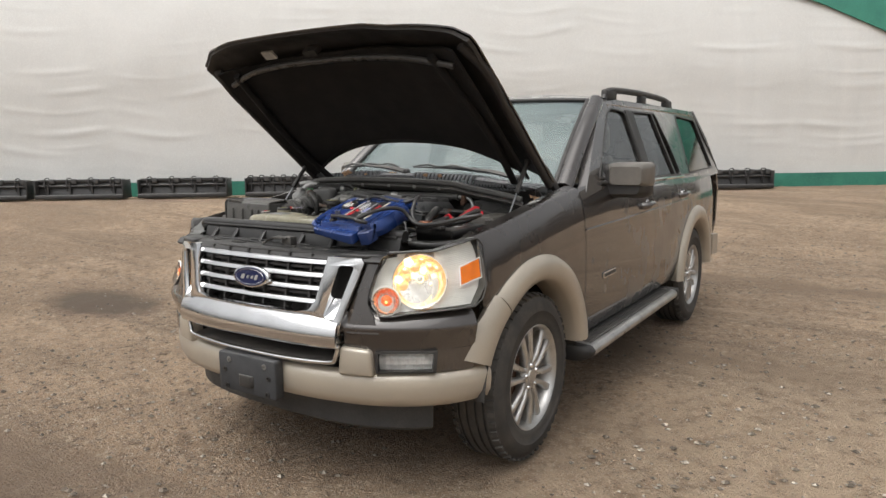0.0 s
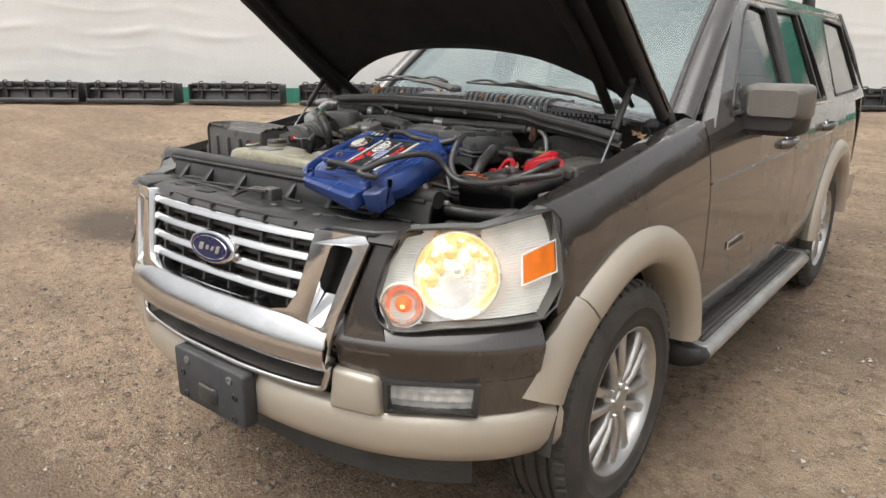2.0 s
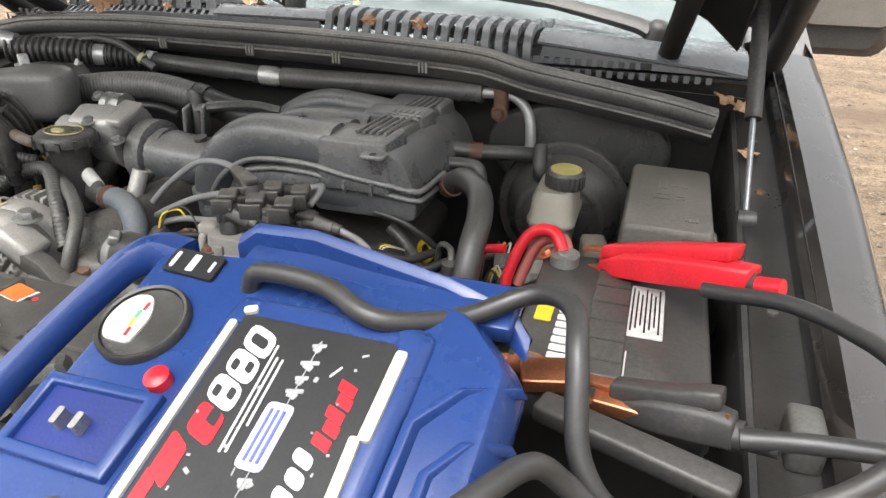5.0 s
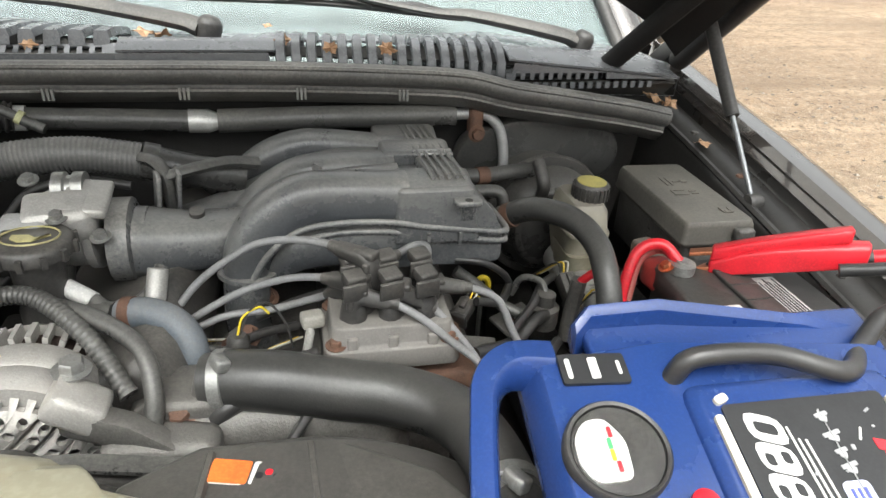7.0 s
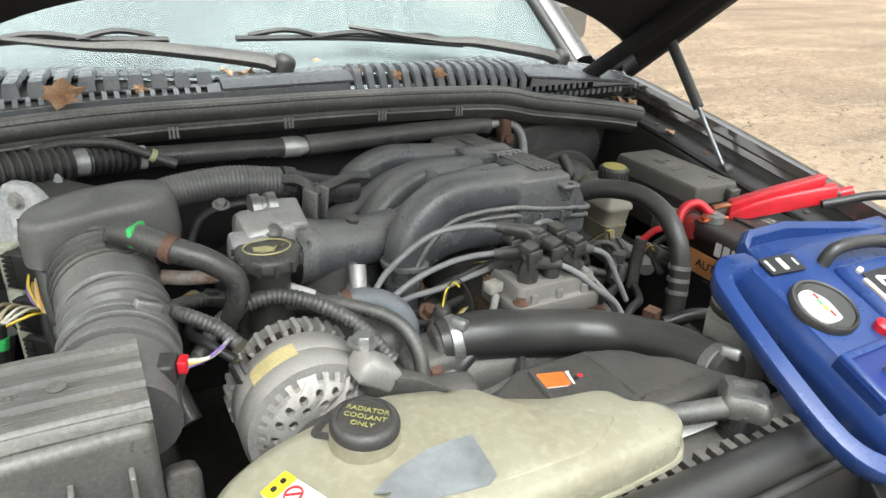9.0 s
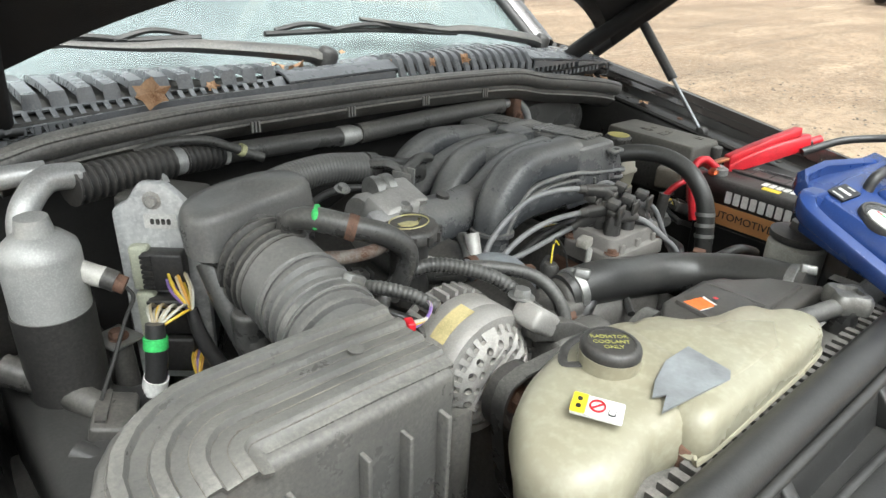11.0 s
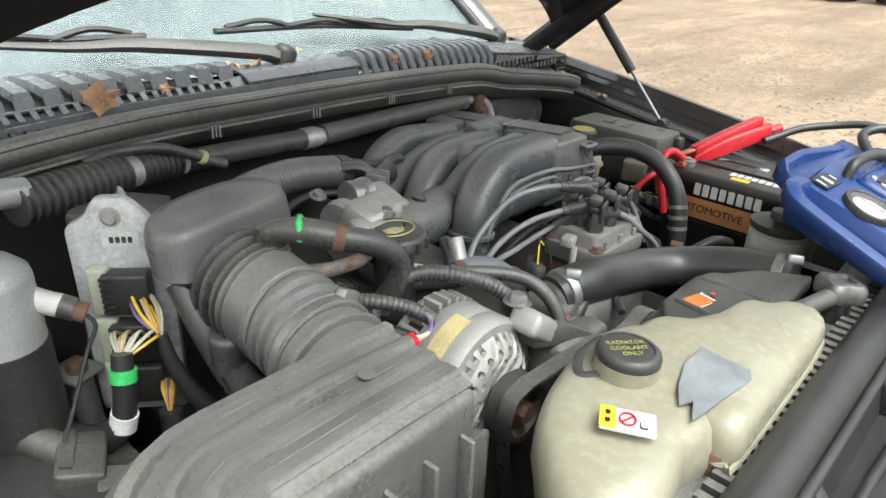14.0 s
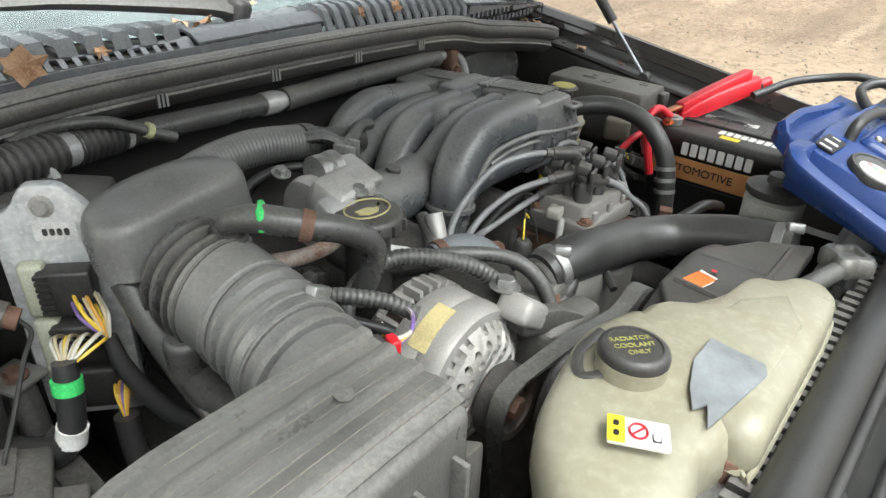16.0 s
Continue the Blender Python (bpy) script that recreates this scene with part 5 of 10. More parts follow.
LEDGE = mat("painted_ledge", (0.016, 0.0155, 0.015), 0.30, 0.1, scale=14, bump=0.1, dust=0.16)
for s in (1, -1):
    flip = (lambda g: g) if s > 0 else mirrored
    ys = [0.50, 0.6, 0.7, 0.9, 1.1, 1.3, 1.44]
    tz = lambda y: interp(y, TOPZ)
    k_ = 0.0 if s > 0 else 0.030
    inner = part("inner_fender", flip(gsheet([[(0.782, y, tz(y) - 0.004), (0.776, y, tz(y) - 0.035), (0.770, y, tz(y) - 0.042), (0.722 + k_, y, tz(y) - 0.046), (0.712 + k_, y, tz(y) - 0.058), (0.708 + k_, y, tz(y) - 0.16), (0.68 + k_, y, 0.80), (0.64 + k_, y, 0.55)] for y in ys], 0.004)), LEDGE, car)
    for y in (0.55, 0.80, 1.05, 1.20):
        bolt(flip(([(0.745, y, tz(y) - 0.044)], []))[0][0], (0, 0, 1), inner, 0.007, RUST if y == 1.05 else BLACK)
    for y in (0.64, 0.70, 0.90, 0.97, 1.12, 1.16):
        part("slot_hole", flip(glathe([(0.008, -0.002), (0.008, 0.0012), (0.0, 0.0012)], (0.752, y, tz(y) - 0.0435), (0, 0, 1), 10)), DARK, inner)
    part("edge_seal", flip(gtube([(0.779, y, tz(y) - 0.018) for y in ys], 0.006, 6, per=3)), RUBBER, inner)
    part("ledge_rail", flip(gtube([(0.716 + k_, y, tz(y) - 0.044) for y in ys], 0.006, 6, per=3)), LEDGE, inner)
    part("bump_stop", flip(gbox(0.755, 0.62, tz(0.62) - 0.025, 0.03, 0.05, 0.04)), BAY_GREY, inner, bevel=0.006)

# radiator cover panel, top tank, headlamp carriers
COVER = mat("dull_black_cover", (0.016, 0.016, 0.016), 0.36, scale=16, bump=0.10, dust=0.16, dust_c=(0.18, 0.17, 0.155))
panel_rows = []
for ins, z in ((0.035, 0.985), (0.055, 1.004), (0.10, 1.008), (0.16, 1.004), (0.215, 0.996), (0.235, 0.985)):
    panel_rows.append([(x, on_front(x * 0.8, 0, 0)[1] + ins + 0.02 + 0.03 * (1 - (x / 0.6) ** 2) * (ins > 0.1), z + 0.003 * math.sin(x * 40) * (0.08 < ins < 0.2)) for x in [-0.60 + 0.06 * i for i in range(21)]])
cover = part("radiator_cover", gsheet(panel_rows, 0.012), COVER, car, "dusty black radiator cover panel")
for x in (-0.40, -0.28, -0.12, 0.12, 0.30):
    part("clip", glathe([(0.012, 0), (0.012, 0.003), (0.005, 0.005)], (x, 0.235, 1.006), (0, 0, 1), 12), BLACK, cover)
for x in [-0.42 + 0.105 * i for i in range(9)]:
    part("cover_rib", gbox(x, 0.192, 0.988, 0.006, 0.03, 0.03), BLACK, cover, bevel=0.002)
for y, x0, x1, r in ((0.285, -0.52, -0.10, 0.006), (0.325, -0.50, 0.14, 0.005), (0.258, 0.26, 0.56, 0.005), (0.345, 0.22, 0.54, 0.006)):
    part("cover_ridge", gtube([(x0, y - 0.02, 1.003), ((x0 + x1) / 2, y, 1.008), (x1, y - 0.012, 1.005)], r, 8, per=8, flat=0.7), COVER, cover)
# flat dark plates give the cover's recesses their shade by colour alone
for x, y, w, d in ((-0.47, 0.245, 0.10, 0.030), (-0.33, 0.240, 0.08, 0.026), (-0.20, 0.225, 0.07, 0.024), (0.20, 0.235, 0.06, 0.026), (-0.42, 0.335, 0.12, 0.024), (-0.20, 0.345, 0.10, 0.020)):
    part("cover_recess_shade", gprism(rrect(w, d, 0.007, 2), lambda a, b, h: (x + a, y + b + 0.12 * a, h), 1.000, 1.0095), DARK, cover)
part("cover_roll", gtube([(-0.66, 0.412, 1.045), (-0.60, 0.388, 1.062), (-0.35, 0.384, 1.062), (0, 0.384, 1.062), (0.35, 0.384, 1.062), (0.58, 0.388, 1.058)], 0.023, 16), COVER, cover)
part("cover_slope", gsheet([[(x, y, z) for x in (-0.58, -0.3, 0.0, 0.3, 0.58)] for y, z in ((0.29, 0.992), (0.325, 0.988), (0.346, 0.998), (0.356, 1.045), (0.374, 1.066))], 0.008), COVER, cover)
for x in (-0.50, -0.36, -0.18, 0.06, 0.24, 0.42):
    part("cover_gusset", gloft([[(x + a, y, z) for y, z in ((0.305, 0.990), (0.356, 0.992), (0.360, 1.050))] for a in (-0.010, 0.010)]), COVER, cover, bevel=0.003)
part("roll_lip", gtube([(-0.60, 0.358, 1.058), (0, 0.356, 1.058), (0.56, 0.360, 1.055)], 0.006, 8), COVER, cover)
latch = part("hood_latch", merge(gbox(0.05, 0.28, 1.015, 0.05, 0.04, 0.05), gtube([(0.05, 0.27, 1.03), (0.02, 0.255, 1.04), (-0.02, 0.235, 1.028), (-0.05, 0.22, 1.012)], 0.006, 6)), BLACK, car, bevel=0.003)
part("release_lever", gloft([[(x, y + dy, z) for dy, z in ((-0.008, z0), (0.008, z0), (0.008, z0 + 0.006), (-0.008, z0 + 0.006))] for x, y, z0 in ((0.06, 0.26, 1.032), (0.0, 0.235, 1.034), (-0.03, 0.225, 1.024))]), BLACK, latch)
tank = part("radiator_tank", gbox(0.02, 0.440, 1.020, 0.86, 0.058, 0.06), BAY, car, "black radiator tank", bevel=0.012)
for k in range(44):
    part("tank_tab", gbox(-0.38 + 0.0186 * k, 0.414, 1.052, 0.010, 0.020, 0.024), BAY, tank)
part("radiator_core", gbox(0.02, 0.452, 0.78, 0.86, 0.04, 0.42), DARK, tank)
part("tank_label", gbox(0.095, 0.455, 1.0612, 0.05, 0.018, 0.001), WHITE, tank)
for s in (1, -1):
    carrier = part("lamp_carrier", gloft([[(s * x, y, z) for x, y in ((0.575, 0.315), (0.70, 0.375), (0.765, 0.46), (0.56, 0.44))] for z in (0.93, 0.985)]), COVER, car, bevel=0.012)
    part("carrier_rail", gtube([(s * 0.56, 0.445, 1.022), (s * 0.66, 0.465, 1.02), (s * 0.76, 0.48, 1.03)], 0.017, 8), COVER, carrier)
    bolt((s * 0.56, 0.445, 1.036), (0, 0, 1), carrier, 0.009, STEEL)
    part("adjuster", glathe([(0.008, 0), (0.008, 0.010), (0.005, 0.013)], (s * 0.533, 0.372, 0.998), (0, -0.4, 1), 10), WHITE, carrier)
    part("adjuster_boot", glathe([(0.026, -0.03), (0.026, 0.0), (0.016, 0.004)], (s * 0.60, 0.40, 0.985), (0, 0, 1), 12), COVER, carrier)
    part("carrier_lip", gbox(s * 0.66, 0.43, 0.994, 0.15, 0.03, 0.02, (0, 0, s * 20)), COVER, carrier, bevel=0.005)
    part("corner_cap", gloft([[(s * x, y, z) for x, y in ((0.43, 0.165), (0.545, 0.195), (0.585, 0.235), (0.57, 0.30), (0.45, 0.30))] for z in (0.992, 1.010)]), COVER, carrier, bevel=0.006)

# firewall, cowl box and its seal
SEATED = bay_seat()
part("firewall", gsheet([[(x, y - 0.05 * (1 - (x / 0.75) ** 2), z) for x in [-0.75 + 0.1 * i for i in range(16)]] for z, y in ((0.50, 1.42), (0.80, 1.38), (1.05, 1.35), (1.145, 1.33), (1.17, 1.30))], 0.01), mat("firewall_black", (0.034, 0.033, 0.032), 0.55, scale=15, bump=0.2, dust=0.5, dust_c=(0.20, 0.185, 0.165)), car)
shield = [(0.31, 1.02), (0.33, 1.085), (0.42, 1.118), (0.54, 1.115), (0.62, 1.095), (0.645, 1.05), (0.63, 1.0), (0.5, 0.96), (0.36, 0.96)]
part("heat_shield", gprism(round_poly(shield, 0.03), lambda a, b, h: (a, h - 0.02 * (b - 1.0) / 0.1, b), 1.275, 1.32), BAY_GREY, car, "grey insulation pad", bevel=0.012)
SEATED = bay_seat(-0.005, 0.014, 0.007)
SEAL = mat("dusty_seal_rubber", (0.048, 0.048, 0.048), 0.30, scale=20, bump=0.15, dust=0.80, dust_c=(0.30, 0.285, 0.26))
SEALP = [(-0.66, 1.19, 1.165), (-0.58, 1.20, 1.178), (-0.40, 1.214, 1.188), (-0.20, 1.218, 1.190), (0.0, 1.216, 1.192), (0.20, 1.212, 1.190), (0.32, 1.205, 1.186), (0.40, 1.195, 1.172), (0.50, 1.19, 1.160), (0.62, 1.195, 1.142), (0.70, 1.205, 1.125)]
cowl_seal = part("cowl_seal", gtube(SEALP, 0.017, 10, per=6, flat=1.0), SEAL, car, "black rubber cowl seal")
part("seal_flange", gtube([(x, y + 0.012, z - 0.022) for x, y, z in SEALP], 0.012, 8), SEAL, cowl_seal)
part("seal_lip", gtube([(x, y - 0.012, z + 0.010) for x, y, z in SEALP], 0.0045, 6), SEAL, cowl_seal)
part("seal_channel", gsheet([[(x, y + dy, z + dz) for x, y, z in [tuple(p) for p in spline(SEALP, 4)]] for dy, dz in ((0.0, -0.025), (0.02, -0.045), (0.06, -0.05))], 0.004), SEAL, cowl_seal)
for x in (-0.30, -0.115, 0.057, 0.218, 0.45):
    clip_y = 1.198
    z = interp(x, [(p[0], p[2]) for p in SEALP]) - 0.026
    for k in range(3):
        part("seal_clip", gbox(x + 0.006 * (k - 1), clip_y, z, 0.0035, 0.004, 0.017), STEEL, cowl_seal)

SEATED = bay_seat(0, 0.016, -0.012)
COWL = mat("grey_cowl_plastic", (0.165, 0.170, 0.178), 0.24, scale=20, bump=0.05, dust=0.10, dust_c=(0.34, 0.34, 0.34))
ws_y = lambda x: 1.36 + 0.45 * abs(x / 0.745) ** 2.2


def cowl_front(x):
    return 1.232 + 0.10 * max(0, abs(x) - 0.35) ** 1.3


cowl = thing("cowl_panel", (0, 1.3, 1.19), "grey slotted plastic cowl panel below the windscreen", "cowl panel")
cowl.parent = car
cowl.matrix_parent_inverse = car.matrix_world.inverted()
del cowl["category"]
# top of the cowl with two slotted fields: strips between slots are pieces of their own


def cowl_top(x, f):
    y0 = cowl_front(x) + 0.004
    y1 = ws_y(x) + 0.015
    return (x, y0 + (y1 - y0) * f, interp(abs(x), [(0, 1.240), (0.4, 1.232), (0.7, 1.205), (0.76, 1.195)]) - 0.004 * f + 0.012 * math.sin(math.pi * min(1, f * 2.2)) * (f < 0.45))


def cowl_strip(xa, xb, f0, f1, n=5, m=7, thick=0.004):
    return gsheet([[cowl_top(xa + (xb - xa) * i / m, f0 + (f1 - f0) * k / n) for i in range(m + 1)] for k in range(n + 1)], thick)


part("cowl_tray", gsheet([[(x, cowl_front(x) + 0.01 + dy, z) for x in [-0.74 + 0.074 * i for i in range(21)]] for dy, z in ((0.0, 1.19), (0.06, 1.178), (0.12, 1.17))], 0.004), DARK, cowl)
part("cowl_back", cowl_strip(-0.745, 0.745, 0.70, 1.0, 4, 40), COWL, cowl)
# added dark sheet that stands in for the shade seen through the slots
part("slot_shade_sheet", gsheet([[(x, y, z - 0.012) for x, y, z in (cowl_top(-0.73 + 0.073 * i, f) for i in range(21))] for f in (0.05, 0.3, 0.55, 0.80)], 0.003), DARK, cowl)
SLOT_FIELDS = [(-0.74, -0.215, 15), (0.015, 0.40, 16)]
part("cowl_plain", cowl_strip(-0.215, 0.015, 0.0, 0.70, 6, 8), COWL, cowl)
part("cowl_plain", cowl_strip(0.40, 0.745, 0.0, 0.70, 6, 12), COWL, cowl)
for a, b, n in SLOT_FIELDS:
    for k in range(n):
        w = (b - a) / n
        x = a + w * k
        if a > 0:
            rows, reach = [[(x + w * u, cowl_front(x) - d, z) for u, d in ((0.0, 0.0), (0.08, 0.005), (0.60, 0.005), (0.68, 0.0))] for z in (1.196, 1.206, 1.226)], (0.03, 0.12, 0.3, 0.5, 0.72)
        else:
            ends = [(Vector(cowl_top(x + w * u, 0.17)), Vector(cowl_top(x + w * u, 0.74))) for u in (0.0, 0.08, 0.60, 0.68)]
            rows, reach = [[tuple(p + Vector((0, -0.004, -0.010))) for p, q in ends]], ()
            rows += [[tuple(p.lerp(q, k_) + Vector((0.010 * k_, 0, 0.004 * math.sin(math.pi * k_) + (0.011 if i_ in (1, 2) else 0.0)))) for i_, (p, q) in enumerate(ends)] for k_ in (0.0, 0.12, 0.4, 0.7, 1.0)]
        rows += [[(px + 0.012 * (f - 0.1), py, pz + (0.011 if i in (1, 2) else 0.0)) for i, (px, py, pz) in enumerate(cowl_top(x + w * u, f) for u in (0.0, 0.08, 0.60, 0.68))] for f in reach]
        part("cowl_louvre", gsheet(rows, 0.004), COWL, cowl)
# front face with small rectangular vents
part("cowl_face", gpanel([(-0.74, 1.175), (0.74, 1.165), (0.74, 1.196), (0.41, 1.226), (0.402, 1.196), (0.012, 1.198), (0.005, 1.236), (-0.4, 1.228), (-0.74, 1.198)],
    [[(x, z), (x + 0.0095, z), (x + 0.0095, z + 0.011), (x, z + 0.011)] for z in (1.1825, 1.1985) for x in [-0.70 + 0.0175 * k for k in range(26)] + [0.36 + 0.0175 * k for k in range(19) if z < 1.19 or k < 14]],
    lambda a, b, h: (a, cowl_front(a) + h - 0.2 * (b - 1.2) * 0.1, b), 0.004), COWL, cowl)
def vent_face(a, b, h):
    low, top = Vector((a, cowl_front(a) - 0.004, interp(abs(a), [(0, 1.214), (0.4, 1.206), (0.76, 1.180)]))), Vector(cowl_top(a, 0.17)) + Vector((0, -0.003, -0.006))
    return tuple(low.lerp(top, b) + Vector((0, 0.5 * h, -0.85 * h)))


part("vent_face", gpanel([(-0.74, 0.0), (-0.215, 0.0), (-0.215, 1.0), (-0.74, 1.0)], [[(x, b), (x + 0.0100, b), (x + 0.0100, b + 0.28), (x, b + 0.28)] for b in (0.16, 0.58) for x in [-0.72 + 0.0175 * k for k in range(28)]], vent_face, 0.004), COWL, cowl)
part("washer_nozzle", gloft([[(0.02 + a * w, 1.325 + b * w, z) for a, b in rrect(0.09, 0.05, 0.015)] for z, w in ((1.222, 1.0), (1.238, 0.9), (1.246, 0.5))]), COWL, cowl)
part("washer_nozzle", gloft([[(-0.10 + a * w, 1.27 + b * w, z) for a, b in rrect(0.06, 0.03, 0.01)] for z, w in ((1.236, 1.0), (1.247, 0.85))]), COWL, cowl)
part("cowl_end", gbox(0.70, 1.37, 1.19, 0.10, 0.12, 0.035, (0, 0, 25)), COWL, cowl, bevel=0.01)


def wiper(px, py, pz, tipx, tipy, tipz, bx0, bx1, by, bz0, bz1, name="wiper"):
    w = thing("wiper", (px, py, pz), "black windscreen wiper resting on wet glass", "wiper", "windscreen wipers")
    w.parent = car
    w.matrix_parent_inverse = car.matrix_world.inverted()
    del w["category"]
    a, b = Vector((px, py, pz)), Vector((tipx, tipy, tipz))
    part("arm", gtube([a, a.lerp(b, 0.08) + Vector((0, 0, 0.006)), a.lerp(b, 0.4) + Vector((0, 0, 0.008)), a.lerp(b, 0.6), b], [0.024, 0.023, 0.019, 0.012, 0.007], 8, per=5, flat=0.6), BLACK, w)
    part("pivot_cap", glathe([(0.020, -0.02), (0.020, 0.010), (0.014, 0.018), (0.0, 0.02)], a + Vector((0.012 if tipx < px else -0.012, -0.006, 0)), (0.3, -0.2, 1), 14), BLACK_CLEAN, w)
    part("blade", gtube([(bx0, by, bz0), ((bx0 + bx1) / 2, by + 0.012, (bz0 + bz1) / 2 + 0.006), (bx1, by, bz1)], 0.006, 6, per=8), BLACK_CLEAN, w)
    for f0, f1 in ((0.05, 0.35), (0.3, 0.7), (0.65, 0.95)):
        p = [(bx0 + (bx1 - bx0) * f, by + 0.006, bz0 + (bz1 - bz0) * f + hz) for f, hz in ((f0, 0.006), ((f0 + f1) / 2, 0.018), (f1, 0.006))]
        part("bridge", gtube(p, 0.0055, 6, per=5), BLACK_CLEAN, w)


wiper(0.575, 1.375, 1.236, 0.10, 1.475, 1.295, -0.14, 0.37, 1.455, 1.278, 1.256)
wiper(-0.10, 1.325, 1.252, -0.62, 1.52, 1.285, -0.70, -0.26, 1.475, 1.262, 1.275)

# dead leaves caught round the cowl
rl = random.Random(11)


def leaf(at, size, rot, name="leaf"):
    out = []
    for k in range(18):
        a = 2 * math.pi * k / 18
        r = size * (1.0 if k % 3 == 0 else 0.62 + 0.2 * rl.random()) * (1.25 if k in (0, 1, 17) else 1)
        out.append((r * math.cos(a), r * math.sin(a) * 0.75))
    m = pose(*at, *rot)
    V = [tuple(m @ Vector((0, 0, 0.15 * size)))] + [tuple(m @ Vector((x, y, 0.25 * size * math.sin(5 * x / size)))) for x, y in out]
    ob = part(name, (V, [(0, 1 + k, 1 + (k + 1) % 18) for k in range(18)]), LEAF)
    return tagged(ob, "curled brown dead leaf lying on the cowl", "leaf", "dead leaves")


leaf((-0.450, 1.226, 1.242), 0.031, (52, -8, 20))
for at, sz, rt in (((-0.19, 1.32, 1.245), 0.022, (15, 5, 60)), ((-0.16, 1.31, 1.244), 0.02, (10, 25, 130)), ((0.025, 1.26, 1.25), 0.014, (70, 0, 10)), ((0.10, 1.235, 1.245), 0.015, (80, 0, 20)),
                  ((0.19, 1.237, 1.245), 0.016, (60, 10, 0)), ((0.715, 1.285, 1.155), 0.022, (20, 20, 10)), ((0.74, 1.27, 1.15), 0.02, (10, -20, 70)), ((0.70, 1.30, 1.158), 0.018, (30, 0, 120)),
                  ((0.745, 1.15, 1.115), 0.02, (5, 5, 30)), ((0.0, 1.40, 1.245), 0.008, (30, 0, 0)), ((-0.34, 1.265, 1.235), 0.012, (60, 0, 0))):
    leaf(at, sz, rt)

# ---------------------------------------------------------------- engine and its accessories
SEATED = bay_seat()
block = thing("engine_block", (0.0, 0.9, 0.6), "dirty cast metal V6 engine block under its accessories", "engine")
# grimy metal, coloured darker still to deepen the shade low in the bay
part("block", gbox(0.0, 0.98, 0.72, 0.42, 0.46, 0.40), mat("grimy_shaded_metal", (0.05, 0.048, 0.046), 0.7, 0.4, scale=20, bump=0.4, dust=0.4), block, bevel=0.03)
part("head_cover", gbox(0.16, 1.0, 0.92, 0.20, 0.46, 0.10, (0, 25, 0)), BLACK, block, bevel=0.025)
part("head_cover", gbox(-0.18, 1.0, 0.95, 0.20, 0.46, 0.10, (0, -25, 0)), BLACK, block, bevel=0.025)
part("timing_cover", gbox(0.0, 0.755, 0.82, 0.30, 0.08, 0.34), GRIME, block, bevel=0.03)
part("coil_bracket", gbox(0.15, 0.83, 0.963, 0.17, 0.12, 0.03), RUST, block, bevel=0.004)
part("thermostat_housing", merge(gbox(-0.075, 0.765, 0.965, 0.10, 0.07, 0.075), glathe([(0.033, 0), (0.033, 0.05)], (-0.075, 0.77, 0.99), (1, -0.2, 0), 20)), GRIME, block, bevel=0.01)
for p in ((-0.09, 0.735, 0.985), (-0.075, 0.74, 0.96), (-0.03, 0.86, 0.985), (-0.01, 0.95, 0.98)):
    bolt(p, (0, -0.5, 1), block, 0.011, RUST)
part("accessory_bracket", gloft([[(x, y, z) for x, y in ((-0.16, 0.69), (-0.05, 0.68), (-0.045, 0.72), (-0.16, 0.75))] for z in (0.86, 0.99)]), GRIME, block, bevel=0.012)
part("water_pump_pulley", glathe([(0.062, -0.012), (0.066, -0.010), (0.060, -0.004), (0.060, 0.004), (0.066, 0.010), (0.062, 0.012), (0.05, 0.006), (0.02, 0.004)], (-0.165, 0.655, 0.935), (0, -1, 0), 32), BLACK, block)
part("idler_pulley", glathe([(0.044, -0.014), (0.044, 0.014), (0.036, 0.016), (0.030, 0.006), (0.01, 0.005)], (0.0, 0.66, 0.955), (0, -1, 0), 28), BLACK_CLEAN, block)
belt = [(-0.257, 0.675, 0.998), (-0.165, 0.665, 1.004), (-0.06, 0.66, 0.99), (0.0, 0.66, 1.0), (0.045, 0.66, 0.955), (-0.02, 0.66, 0.82), (-0.12, 0.66, 0.74), (-0.255, 0.67, 0.80), (-0.292, 0.675, 0.93), (-0.288, 0.675, 0.985), (-0.257, 0.675, 0.998)]
part("drive_belt", gloft([[(p.x, p.y + dy, p.z + dz) for dy, dz in ((-0.010, -0.002), (0.010, -0.002), (0.010, 0.002), (-0.010, 0.002))] for p in spline(belt, 5)]), RUBBER, block)

SEATED = bay_seat(0.004, -0.004, -0.022, 1.18, 0.955)
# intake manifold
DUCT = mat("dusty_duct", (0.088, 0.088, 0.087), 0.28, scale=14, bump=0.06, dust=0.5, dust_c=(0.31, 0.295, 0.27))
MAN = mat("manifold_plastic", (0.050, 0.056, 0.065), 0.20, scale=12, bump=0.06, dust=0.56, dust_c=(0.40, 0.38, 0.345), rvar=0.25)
manifold = thing("intake_manifold", (0.1, 1.05, 1.0), "dusty black plastic intake manifold with three curved runners", "intake manifold")


